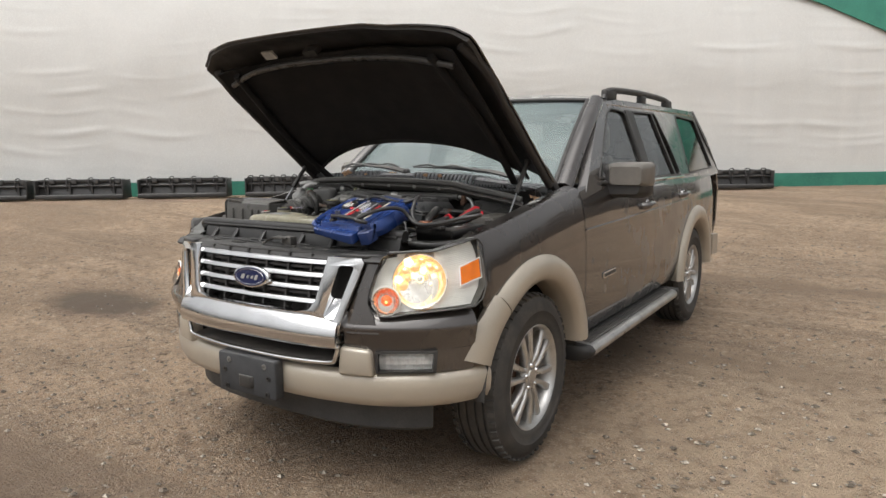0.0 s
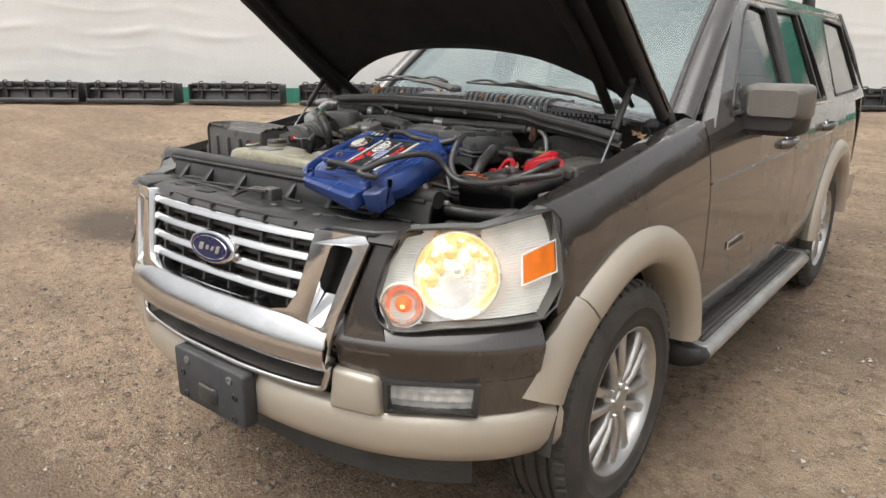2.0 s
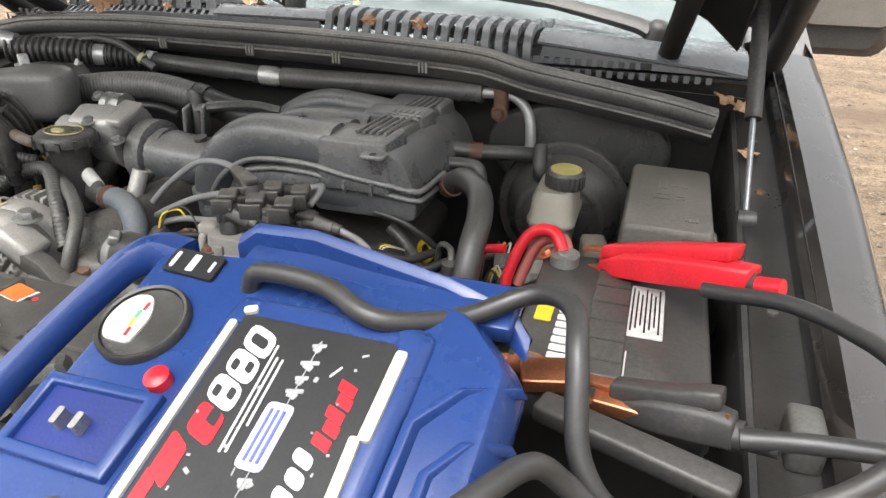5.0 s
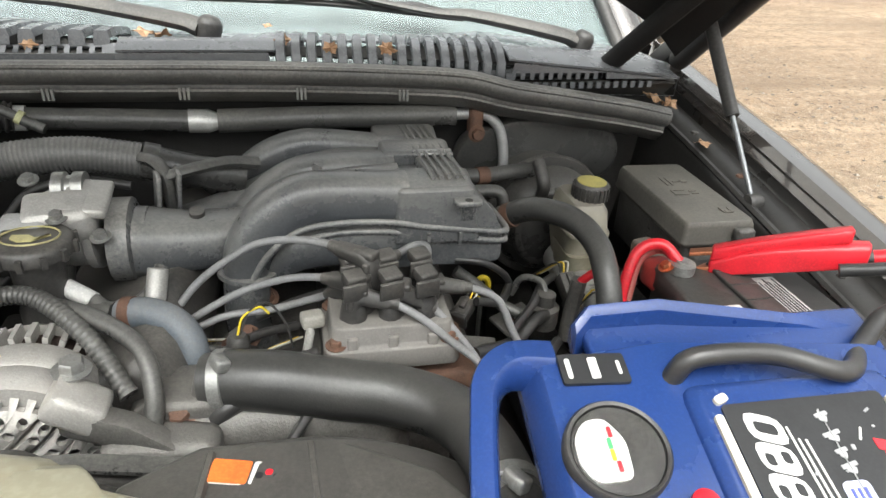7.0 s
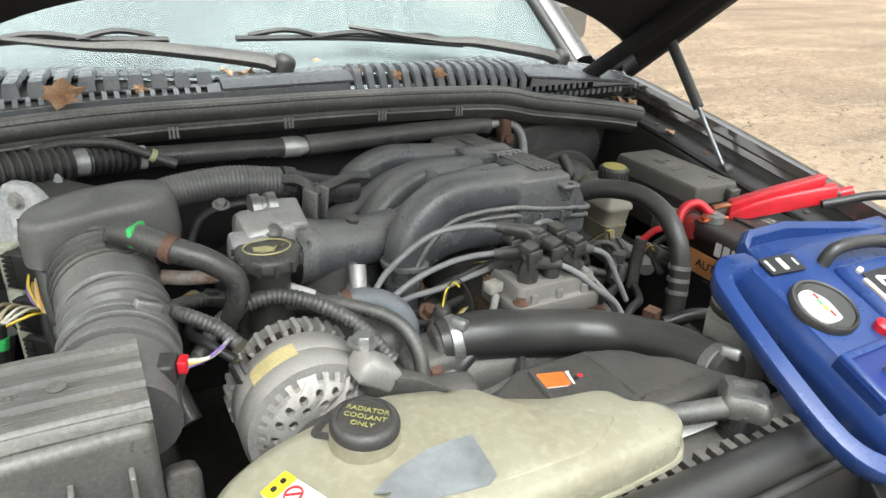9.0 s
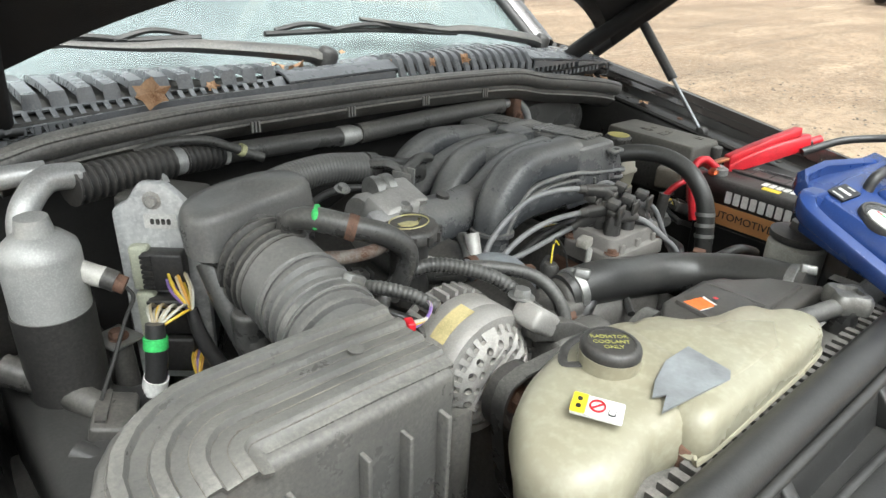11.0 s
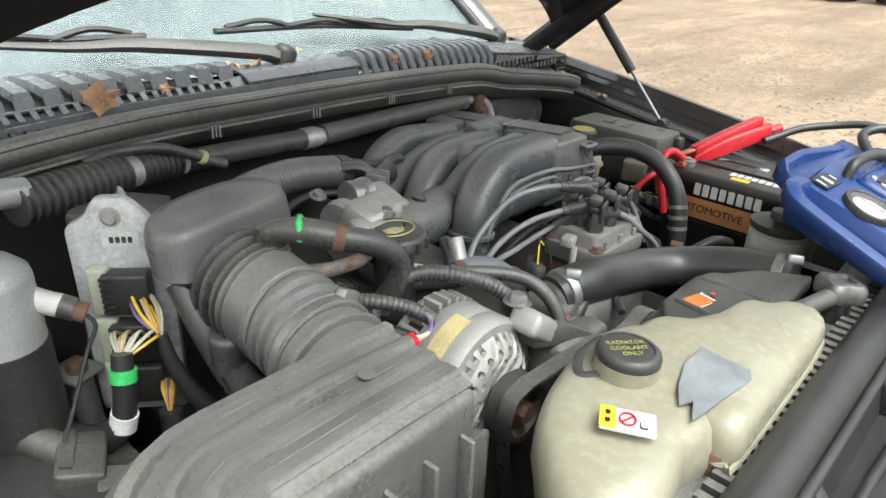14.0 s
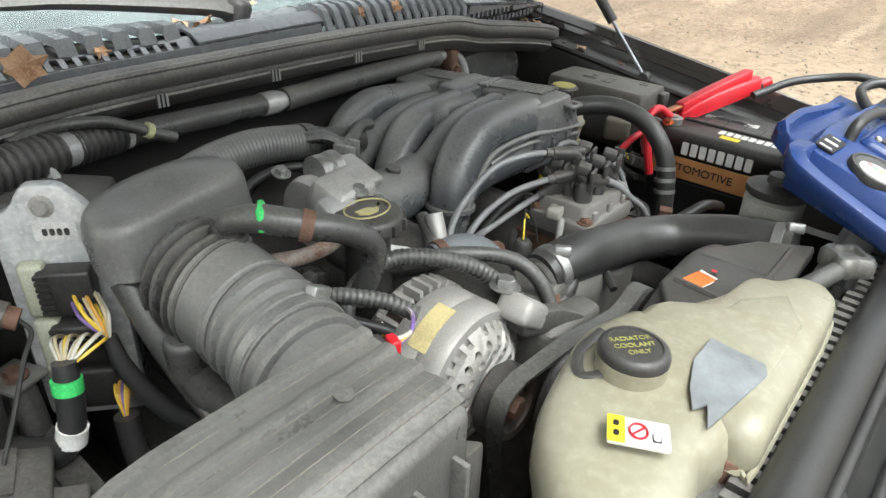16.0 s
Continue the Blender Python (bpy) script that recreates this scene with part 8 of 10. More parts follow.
for x, y, w, h in ((-0.015, 0.035, 0.003, 0.030), (-0.006, 0.035, 0.003, 0.030), (0.006, 0.033, 0.012, 0.003), (0.020, 0.035, 0.010, 0.010), (-0.01, 0.0, 0.022, 0.003), (-0.01, -0.016, 0.022, 0.003), (-0.021, -0.008, 0.003, 0.018), (0.014, -0.004, 0.012, 0.003), (0.014, -0.013, 0.012, 0.003), (0.022, -0.075, 0.003, 0.016), (0.036, -0.075, 0.003, 0.016), (0.029, -0.080, 0.008, 0.008)):
    part("embossed_symbol", turned(gbox(x, y, 0.0006, w, h, 0.0014), fm), bpy.data.materials["dusty_fuse_lid"], fl)
part("latch", gbox(0.655, 0.928, 1.045, 0.03, 0.016, 0.030), BAY, fuse, bevel=0.004)
part("latch", gbox(0.678, 0.96, 1.04, 0.012, 0.035, 0.030), BAY, fuse, bevel=0.004)
part("relay", gbox(0.60, 0.905, 1.015, 0.075, 0.03, 0.03), BAY, fuse, bevel=0.006)
tagged(part("harness_connector", gbox(0.53, 0.965, 1.0, 0.035, 0.05, 0.045, (0, 0, 15)), mat("brownish_plastic", (0.10, 0.085, 0.06), 0.5, scale=20, dust=0.4), bevel=0.006), "brown harness connector beside the fuse box", "connector")

SEATED = bay_seat(0.004, 0.007, -0.006)
# brake fluid reservoir and booster
brake = thing("brake_reservoir", (0.476, 1.055, 0.96), "grimy translucent brake fluid reservoir with a yellow-topped cap", "brake reservoir")
BF = mat("dirty_translucent", (0.25, 0.225, 0.165), 0.4, c2=(0.36, 0.335, 0.27), scale=16, bump=0.1, dust=0.7)
part("body", gloft([[(0.474 + a, 1.06 + b, z) for a, b in rrect(w, d, 0.016)] for z, w, d in ((0.955, 0.052, 0.085), (0.99, 0.062, 0.10), (1.012, 0.066, 0.105), (1.016, 0.072, 0.112), (1.022, 0.072, 0.112), (1.026, 0.066, 0.105), (1.055, 0.060, 0.098), (1.064, 0.050, 0.085))]), BF, brake)
part("lower_tank", gloft([[(0.470 + a, 1.045 + b, z) for a, b in rrect(w, d, 0.014)] for z, w, d in ((0.945, 0.05, 0.07), (0.985, 0.056, 0.085))]), CREAM, brake)
bc = part("cap", glathe([(0.026, 0), (0.028, 0.002), (0.028, 0.022), (0.025, 0.026), (0.0, 0.026)], (0.486, 1.055, 1.062), (0, 0, 1), 26), BLACK, brake)
for k in range(22):
    a = 2 * math.pi * k / 22
    part("grip", gbox(0.486 + 0.028 * math.cos(a), 1.055 + 0.028 * math.sin(a), 1.074, 0.004, 0.003, 0.020, (0, 0, math.degrees(a))), BLACK, bc)
part("cap_label", glathe([(0.023, 0), (0.023, 0.0012), (0.0, 0.0012)], (0.486, 1.055, 1.0878), (0, 0, 1), 24), mat("dusty_yellow", (0.46, 0.40, 0.12), 0.7, c2=(0.36, 0.31, 0.12), scale=50, bump=0.4), bc)
part("master_cylinder", gtube([(0.47, 0.97, 0.93), (0.47, 1.10, 0.935)], 0.030, 16), ALU, brake)
part("pipe_fitting", gtube([(0.455, 0.95, 0.955), (0.445, 0.90, 0.96), (0.435, 0.885, 0.955)], 0.014, 10), ALU, brake)
booster = thing("brake_booster", (0.47, 1.19, 0.965), "dusty black round brake booster behind its reservoir", "brake booster")
part("shell", glathe([(0.03, -0.06), (0.06, -0.055), (0.088, -0.03), (0.098, -0.012), (0.10, 0.0), (0.10, 0.07), (0.05, 0.08)], (0.47, 1.19, 0.965), (0, 1, 0), 40), BAY, booster)
part("rim", glathe([(0.098, -0.006), (0.113, -0.004), (0.116, 0.002), (0.113, 0.010), (0.098, 0.012)], (0.47, 1.19, 0.965), (0, 1, 0), 44), BAY, booster)
part("ring", glathe([(0.066, -0.054), (0.072, -0.052), (0.076, -0.044)], (0.47, 1.19, 0.965), (0, 1, 0), 36), BAY, booster)
part("check_valve", gtube([(0.44, 1.14, 1.03), (0.435, 1.125, 1.055), (0.43, 1.15, 1.085)], 0.011, 10), BLACK, booster)

SEATED = bay_seat(0, 0.01, 0.011)
# air-conditioning line along the firewall
acl = thing("air_conditioning_line", (0.0, 1.25, 1.12), "insulated air-conditioning line with bare aluminium ends", "pipe")
part("insulation", gtube([(-0.36, 1.225, 1.118), (-0.2, 1.235, 1.112), (-0.10, 1.240, 1.108)], 0.0165, 12), BAY_GREY, acl)
part("insulation", gtube([(-0.08, 1.240, 1.108), (0.1, 1.245, 1.112), (0.22, 1.245, 1.114), (0.31, 1.245, 1.116)], 0.0185, 12), BAY_GREY, acl)
part("foil_sleeve", gtube([(-0.125, 1.238, 1.109), (-0.095, 1.24, 1.108), (-0.045, 1.232, 1.108)], [0.018, 0.018, 0.002], 10, per=3), mat("foil", (0.66, 0.65, 0.62), 0.4, 0.5, scale=40, bump=0.3), acl)
part("bare_pipe", gtube([(0.30, 1.245, 1.116), (0.345, 1.245, 1.117), (0.372, 1.243, 1.112), (0.392, 1.24, 1.09), (0.400, 1.235, 1.055), (0.402, 1.23, 1.0)], 0.0095, 12, per=8), ALU_PIPE, acl)
part("clamp_bracket", gbox(0.345, 1.238, 1.108, 0.024, 0.03, 0.045), RUST, acl, bevel=0.006)
bolt((0.345, 1.222, 1.090), (0, -1, 0), acl, 0.010, RUST)
part("white_collar", gtube([(-0.375, 1.222, 1.120), (-0.35, 1.226, 1.118)], 0.0185, 12), WHITE, acl)
part("corrugated_sleeve", gtube([(-0.60, 1.135, 1.138), (-0.53, 1.16, 1.136), (-0.455, 1.19, 1.130)], 0.025, 14, per=8, ribs=0.004, pitch=0.0115), BLACK, acl)
part("bare_band", gtube([(-0.46, 1.188, 1.130), (-0.43, 1.198, 1.128)], 0.0205, 12), ALU_PIPE, acl)
part("corrugated_sleeve", gtube([(-0.435, 1.197, 1.128), (-0.40, 1.21, 1.125), (-0.365, 1.222, 1.121)], 0.0225, 14, per=8, ribs=0.0035, pitch=0.010), BLACK, acl)
part("bare_pipe", gtube([(-0.585, 1.140, 1.150), (-0.625, 1.128, 1.155), (-0.652, 1.112, 1.138), (-0.664, 1.104, 1.12), (-0.668, 1.10, 1.10)], 0.0165, 14, per=8), ALU_PIPE, acl)
part("bare_pipe", gtube([(-0.62, 1.15, 1.158), (-0.67, 1.15, 1.158), (-0.73, 1.15, 1.150)], 0.014, 12), ALU_PIPE, acl)
part("strut_bracket", gtube([(-0.475, 1.17, 1.125), (-0.470, 1.14, 1.09), (-0.468, 1.12, 1.06)], 0.008, 6), ALU_PIPE, acl)
part("sensor_lead", gtube([(-0.50, 1.19, 1.150), (-0.46, 1.20, 1.156), (-0.40, 1.19, 1.155), (-0.36, 1.185, 1.140), (-0.335, 1.18, 1.128), (-0.31, 1.175, 1.118)], 0.0075, 8), RUBBER, acl)
part("lead_ring", glathe([(0.010, -0.004), (0.010, 0.004), (0.007, 0.004)], (-0.342, 1.182, 1.133), (0.8, 0, -0.5), 14), mat("pale_yellow_ring", (0.55, 0.54, 0.30), 0.5), acl)

SEATED = bay_seat(0.01, -0.02, 0.006)
# accumulator canister and pressure switch
accu = thing("accumulator", (-0.665, 1.06, 0.95), "dull aluminium air-conditioning accumulator with a pressure switch", "accumulator")
part("canister", glathe([(0.045, -0.16), (0.045, 0.02), (0.043, 0.03), (0.030, 0.042), (0.022, 0.046), (0.018, 0.065)], (-0.670, 1.10, 1.075), (0, 0, 1), 28), mat("dull_pale_aluminium", (0.46, 0.46, 0.445), 0.4, 0.35, c2=(0.34, 0.34, 0.33), scale=20, bump=0.12, dust=0.25), accu)
part("canister_wrap", glathe([(0.047, -0.20), (0.047, -0.050)], (-0.670, 1.10, 1.075), (0, 0, 1), 28), BLACK_CLEAN, accu)
sw = part("pressure_switch", gtube([(-0.640, 1.085, 1.074), (-0.622, 1.074, 1.064), (-0.612, 1.068, 1.060)], 0.013, 12), mat("white_switch", (0.62, 0.60, 0.55), 0.5, dust=0.3), accu)
part("switch_plug", gtube([(-0.614, 1.069, 1.061), (-0.603, 1.060, 1.055)], 0.0135, 10), BLACK, sw)
part("switch_end", gtube([(-0.605, 1.061, 1.056), (-0.595, 1.054, 1.050)], 0.0115, 10), RUST, sw)
part("switch_wire", gtube([(-0.595, 1.053, 1.049), (-0.590, 1.048, 1.035), (-0.605, 1.045, 1.01), (-0.635, 1.03, 0.96), (-0.655, 1.02, 0.93)], 0.0024, 6), CABLE, accu)

# engine computer with its plugs
pcm = thing("engine_computer", (-0.54, 1.05, 0.95), "corroded aluminium engine computer with three plugs", "engine computer")
PCMM = mat("corroded_alloy", (0.62, 0.62, 0.61), 0.42, 0.15, c2=(0.40, 0.41, 0.415), scale=42, bump=0.25, fine=160, dust=0.15, dust_c=(0.40, 0.38, 0.34))
pm = pose(-0.524, 1.112, 0, 0, 0, -38)


def in_pcm(u, d, z):
    return tuple(pm @ Vector((u, d, z)))


part("housing", gloft([[in_pcm(u, d, z) for u, z in round_poly([(-0.055, 0.86), (0.052, 0.86), (0.056, 1.10), (0.035, 1.13), (0.015, 1.150), (-0.02, 1.150), (-0.035, 1.125), (-0.057, 1.115)], 0.01)] for d in (-0.008, 0.008)]), PCMM, pcm, bevel=0.002)
part("casing", gloft([[in_pcm(u, d, z) for u, z in ((-0.07, 0.86), (0.045, 0.86), (0.045, 1.115), (-0.06, 1.125))] for d in (0.009, 0.10)]), BAY, pcm, bevel=0.006)
bolt(in_pcm(-0.003, -0.008, 1.128), pm.to_3x3() @ Vector((0, -1, 0)), pcm, 0.008, ALU)
decal(0.042, 0.020, plane_at(in_pcm(0.004, -0.0085, 1.100), pm.to_3x3() @ Vector((1, 0, 0)), (0, 0, 1)), WHITE, pcm, "number_label", "white label with unreadable print")
for k in range(4):
    decal(0.005, 0.008, plane_at(in_pcm(-0.006 + 0.007 * k, -0.0095, 1.100), pm.to_3x3() @ Vector((1, 0, 0)), (0, 0, 1)), BAY, pcm, "label_mark")
for z0 in (1.040, 0.974, 0.915):
    pl = part("plug", gloft([[in_pcm(u, d, z) for u, z in ((-0.020, z0 - 0.026), (0.034, z0 - 0.026), (0.034, z0 + 0.026), (-0.020, z0 + 0.026))] for d in (-0.010, -0.036)]), BLACK_CLEAN, pcm, bevel=0.004)
    part("plug_gasket", gloft([[in_pcm(u, d, z) for u, z in ((-0.038, z0 - 0.031), (-0.012, z0 - 0.031), (-0.012, z0 + 0.031), (-0.038, z0 + 0.031))] for d in (-0.009, -0.028)]), mat("green_grey_gasket", (0.52, 0.53, 0.41), 0.5, scale=20) if z0 > 1.0 else bpy.data.materials["green_grey_gasket"], pl, bevel=0.005)
    for k in range(7):
        part("plug_tooth", gloft([[in_pcm(u, d, z) for u, z in ((-0.020, z0 - 0.022 + 0.007 * k), (-0.006, z0 - 0.022 + 0.007 * k), (-0.006, z0 - 0.018 + 0.007 * k), (-0.020, z0 - 0.018 + 0.007 * k))] for d in (-0.034, -0.038)]), BLACK_CLEAN, pl)
for k in range(10):
    u0, zz = 0.008 + 0.003 * k, 1.034 + 0.008 * math.sin(k * 1.7)
    part("wire", gtube([in_pcm(u0, -0.030, zz), in_pcm(u0 + 0.012, -0.050, zz - 0.014), in_pcm(0.045, -0.058, 0.998)], 0.0021, 6), WIRES[(0, 1, 1, 0, 4, 3, 0, 1, 4, 2)[k]], pcm)
part("wire_sleeve", gtube([in_pcm(0.044, -0.056, 1.0), in_pcm(0.055, -0.062, 0.96), in_pcm(0.085, -0.06, 0.90), in_pcm(0.14, -0.05, 0.84)], [0.008, 0.010, 0.012, 0.013], 10), CABLE, pcm)
for k in range(12):
    u0 = -0.008 + 0.004 * k
    part("wire", gtube([in_pcm(u0, -0.034, 0.990 - 0.003 * (k % 3)), in_pcm(u0 * 1.1 + 0.004, -0.075, 1.012 + 0.004 * math.sin(k * 2.1)), in_pcm(0.010 + 0.001 * (k % 4), -0.104, 0.998)], 0.0019, 6), WIRES[(2, 4, 2, 1, 4, 2, 4, 2, 1, 4, 2, 1)[k]], pcm)
part("wire_sleeve", gtube([in_pcm(0.012, -0.102, 1.006), in_pcm(0.012, -0.110, 0.975), in_pcm(0.008, -0.114, 0.940), in_pcm(-0.004, -0.114, 0.912), in_pcm(-0.04, -0.105, 0.890), in_pcm(-0.09, -0.085, 0.886), in_pcm(-0.14, -0.06, 0.90)], [0.0115, 0.0135, 0.0135, 0.015, 0.020, 0.021, 0.020], 14), CABLE, pcm)
part("green_tape", gtube([in_pcm(0.0121, -0.107, 0.990), in_pcm(0.0119, -0.1105, 0.976)], 0.0150, 16), GREEN, pcm, "bright green tape")
part("white_tape", gtube([in_pcm(0.0075, -0.1142, 0.936), in_pcm(0.002, -0.1145, 0.916)], 0.0155, 16), WHITE, pcm, "white printed tape")
for k in range(5):
    part("wire", gtube([in_pcm(0.03 + 0.004 * k, -0.03, 0.92), in_pcm(0.034 + 0.003 * k, -0.05, 0.915), in_pcm(0.04, -0.055, 0.885)], 0.0021, 6), WIRES[(1, 3, 0, 1, 3)[k]], pcm)
part("wire_sleeve", gtube([in_pcm(0.04, -0.054, 0.89), in_pcm(0.042, -0.06, 0.85), in_pcm(0.05, -0.07, 0.80)], 0.014, 10), CABLE, pcm)

SEATED = bay_seat(0.01, -0.02, 0.006)
# harness and brackets low down beside the passenger fender
har = thing("wiring_harness", (-0.66, 0.85, 0.85), "taped black wiring harness with plugs beside the fender", "wiring")
part("trunk", gtube([(-0.735, 1.13, 0.945), (-0.69, 1.09, 0.925), (-0.665, 1.05, 0.912), (-0.645, 1.02, 0.905)], 0.020, 12), BAY, har)
part("plug", gbox(-0.648, 1.005, 0.905, 0.050, 0.075, 0.036, (0, 12, -25)), BLACK, har, bevel=0.005)
part("plug", gbox(-0.630, 0.960, 0.895, 0.040, 0.040, 0.028, (0, 12, -25)), BLACK, har, bevel=0.004)
part("plug_rib", gbox(-0.655, 1.012, 0.926, 0.012, 0.06, 0.006, (0, 12, -25)), BLACK, har)
for k in range(5):
    part("wire", gtube([(-0.625 + 0.004 * k, 0.945, 0.900), (-0.612 + 0.003 * k, 0.925, 0.898), (-0.600, 0.905, 0.880)], 0.0018, 6), WIRES[(0, 2, 0, 1, 2)[k]], har)
part("trunk", gtube([(-0.70, 0.98, 0.90), (-0.66, 0.93, 0.885), (-0.61, 0.89, 0.87)], 0.018, 12), CABLE, har)
for k in range(5):
    part("wire", gtube([(-0.61, 0.79, 0.935), (-0.59, 0.775 - 0.004 * k, 0.925), (-0.575, 0.765, 0.905)], 0.002, 6), WIRES[(0, 1, 2, 1, 0)[k]], har)
for k in range(5):
    part("wire", gtube([(-0.70, 0.76 + 0.008 * k, 0.955), (-0.68, 0.74 + 0.006 * k, 0.935), (-0.66, 0.735, 0.90)], 0.002, 6), WIRES[1 + k % 3], har)
part("cross_tube", gtube([(-0.505, 1.01, 1.075), (-0.50, 0.98, 1.03), (-0.49, 0.95, 0.98), (-0.475, 0.90, 0.92), (-0.46, 0.87, 0.86)], 0.017, 12), RUBBER, har)
part("tube_clip", gbox(-0.483, 0.925, 0.955, 0.034, 0.03, 0.016, (30, 0, 0)), BLACK, har, bevel=0.003)
part("cross_tube", gtube([(-0.43, 0.97, 1.0), (-0.40, 0.93, 0.95), (-0.38, 0.88, 0.90)], 0.014, 12), RUBBER, har)
part("mount_bracket", gbox(-0.601, 1.120, 0.945, 0.055, 0.045, 0.005, (8, 8, 30)), STEEL, har, bevel=0.002)
part("bracket_post", gtube([(-0.600, 1.120, 0.942), (-0.60, 1.11, 0.90), (-0.60, 1.10, 0.84)], 0.016, 10), BAY, har)
bolt((-0.601, 1.118, 0.948), (0, 0, 1), har, 0.010, RUST)
tagged(part("inner_tub", gbox(-0.68, 0.98, 0.80, 0.12, 0.50, 0.22), COVER, bevel=0.02), "black inner wheel tub", "wheel tub")
tagged(part("lower_tray", gbox(0.0, 0.95, 0.56, 1.30, 0.85, 0.04), DARK), "dark splash tray under the engine", "tray")
tagged(part("frame_rail", gbox(0.44, 0.85, 0.70, 0.09, 0.9, 0.14), DARK, bevel=0.01), "dirty black steel frame rail beside the engine", "frame rail")
tagged(part("frame_rail", gbox(-0.44, 0.85, 0.70, 0.09, 0.9, 0.14), DARK, bevel=0.01), "dirty black steel frame rail beside the engine", "frame rail")

SEATED = bay_seat(0)
# heater and bypass hoses, power-steering reservoir, dipstick
HEATER = [(0.325, 1.005, 1.055), (0.358, 0.968, 1.085), (0.395, 0.918, 1.093), (0.411, 0.868, 1.083), (0.412, 0.828, 1.058), (0.410, 0.80, 1.015), (0.40, 0.785, 0.95), (0.39, 0.78, 0.90)]
heater = thing("heater_hose", HEATER[3], "thick black heater hose arching beside the battery", "hose")
part("hose", gtube(HEATER, 0.0165, 16, per=8), HOSE_CLEAN, heater)
part("clamp", gtube([Vector(HEATER[0]).lerp(Vector(HEATER[1]), f) for f in (0.18, 0.42)], 0.0178, 14, per=2), RUST, heater, "rusty spring clamp")
for f in (0.1, 0.4, 0.7):
    part("clamp_coil", gtube([Vector(HEATER[5]).lerp(Vector(HEATER[6]), f), Vector(HEATER[5]).lerp(Vector(HEATER[6]), f + 0.1)], 0.0185, 14, per=1), STEEL, heater)

by = thing("bypass_hose", (-0.10, 0.84, 1.0), "grey-blue bypass hose with spring clamps", "hose")
part("hose", gtube([(-0.165, 0.865, 1.025), (-0.13, 0.855, 1.030), (-0.10, 0.84, 1.022), (-0.085, 0.825, 1.0), (-0.085, 0.815, 0.965)], 0.017, 12, per=8), mat("blue_grey_rubber", (0.105, 0.135, 0.17), 0.5, scale=30, bump=0.1, dust=0.5), by)
part("clamp", glathe([(0.0185, -0.006), (0.0185, 0.006)], (-0.155, 0.863, 1.027), (1, -0.2, 0.1), 16), RUST, by)
part("clamp", glathe([(0.0185, -0.005), (0.0185, 0.005)], (-0.085, 0.818, 0.975), (0, 0.2, 1), 16), STEEL, by)
part("feed_hose", gtube([(-0.17, 0.866, 1.025), (-0.20, 0.88, 1.022), (-0.24, 0.93, 1.02), (-0.25, 0.97, 1.03)], 0.014, 10), RUBBER, by)
tagpipe = thing("tagged_hose", (-0.2, 0.90, 1.02), "small hose with a white printed sleeve", "hose")
part("hose", gtube([(-0.235, 0.905, 1.045), (-0.20, 0.885, 1.035), (-0.17, 0.87, 1.025), (-0.14, 0.89, 1.03), (-0.125, 0.92, 1.05)], 0.009, 10), RUBBER, tagpipe)
part("sleeve", gtube([(-0.225, 0.898, 1.043), (-0.195, 0.882, 1.033)], 0.0105, 12), WHITE, tagpipe, "white sleeve")
part("hard_pipe", gtube([(-0.125, 0.90, 1.06), (-0.13, 0.885, 1.03), (-0.135, 0.875, 1.01)], 0.012, 10), ALU, tagpipe)
con = thing("sensor_connector", (-0.02, 0.81, 0.99), "small black sensor plug with yellow-green wires", "connector")
part("plug", glathe([(0.012, 0), (0.013, 0.03), (0.009, 0.036)], (-0.035, 0.815, 0.985), (0, 0, 1), 12), BLACK_CLEAN, con)
part("base", glathe([(0.014, 0), (0.014, 0.012)], (-0.035, 0.815, 0.974), (0, 0, 1), 12), mat("teal_plastic", (0.05, 0.14, 0.12), 0.5), con)
part("wire", gtube([(-0.035, 0.815, 1.02), (-0.028, 0.82, 1.04), (-0.01, 0.83, 1.045), (0.0, 0.83, 1.036)], 0.0014, 6), YELLOW, con)
part("wire", gtube([(-0.033, 0.815, 1.02), (-0.02, 0.825, 1.045), (0.0, 0.835, 1.046), (0.018, 0.83, 1.02), (0.024, 0.825, 0.99)], 0.0014, 6), CABLE, con)
for pts, r in (([(-0.06, 0.80, 0.96), (-0.03, 0.76, 0.985), (0.01, 0.78, 0.995), (0.05, 0.80, 1.0)], 0.009), ([(-0.06, 0.76, 0.93), (-0.06, 0.735, 0.97), (-0.03, 0.74, 0.995), (0.03, 0.79, 0.985)], 0.010), ([(-0.20, 0.80, 1.0), (-0.15, 0.79, 0.985), (-0.10, 0.78, 0.96)], 0.008), ([(0.24, 0.80, 0.98), (0.30, 0.83, 0.97), (0.34, 0.86, 0.98), (0.38, 0.90, 0.96)], 0.008), ([(0.26, 0.88, 1.0), (0.30, 0.90, 0.985), (0.33, 0.95, 0.98)], 0.006), ([(0.30, 0.72, 0.97), (0.35, 0.70, 0.985), (0.40, 0.69, 0.97)], 0.010)):
    tagged(part("loom", gtube(pts, r, 8), CABLE), "black wiring loom between the engine parts", "wiring", "engine looms")
ps = thing("power_steering_reservoir", (0.28, 0.59, 0.93), "white power-steering reservoir with a black cap", "steering reservoir")
part("bottle", gloft([[(0.286 + a, 0.590 + b, z) for a, b in rrect(w, w, 0.03)] for z, w in ((0.93, 0.075), (0.99, 0.078), (1.056, 0.08), (1.064, 0.06))]), mat("whitish_bottle", (0.48, 0.48, 0.43), 0.5, c2=(0.36, 0.35, 0.30), scale=14, dust=0.4), ps)
part("cap", glathe([(0.040, 0), (0.043, 0.003), (0.043, 0.012), (0.030, 0.016), (0.018, 0.018), (0.016, 0.03), (0.0, 0.031)], (0.286, 0.590, 1.062), (0, 0, 1), 26), BLACK, ps)
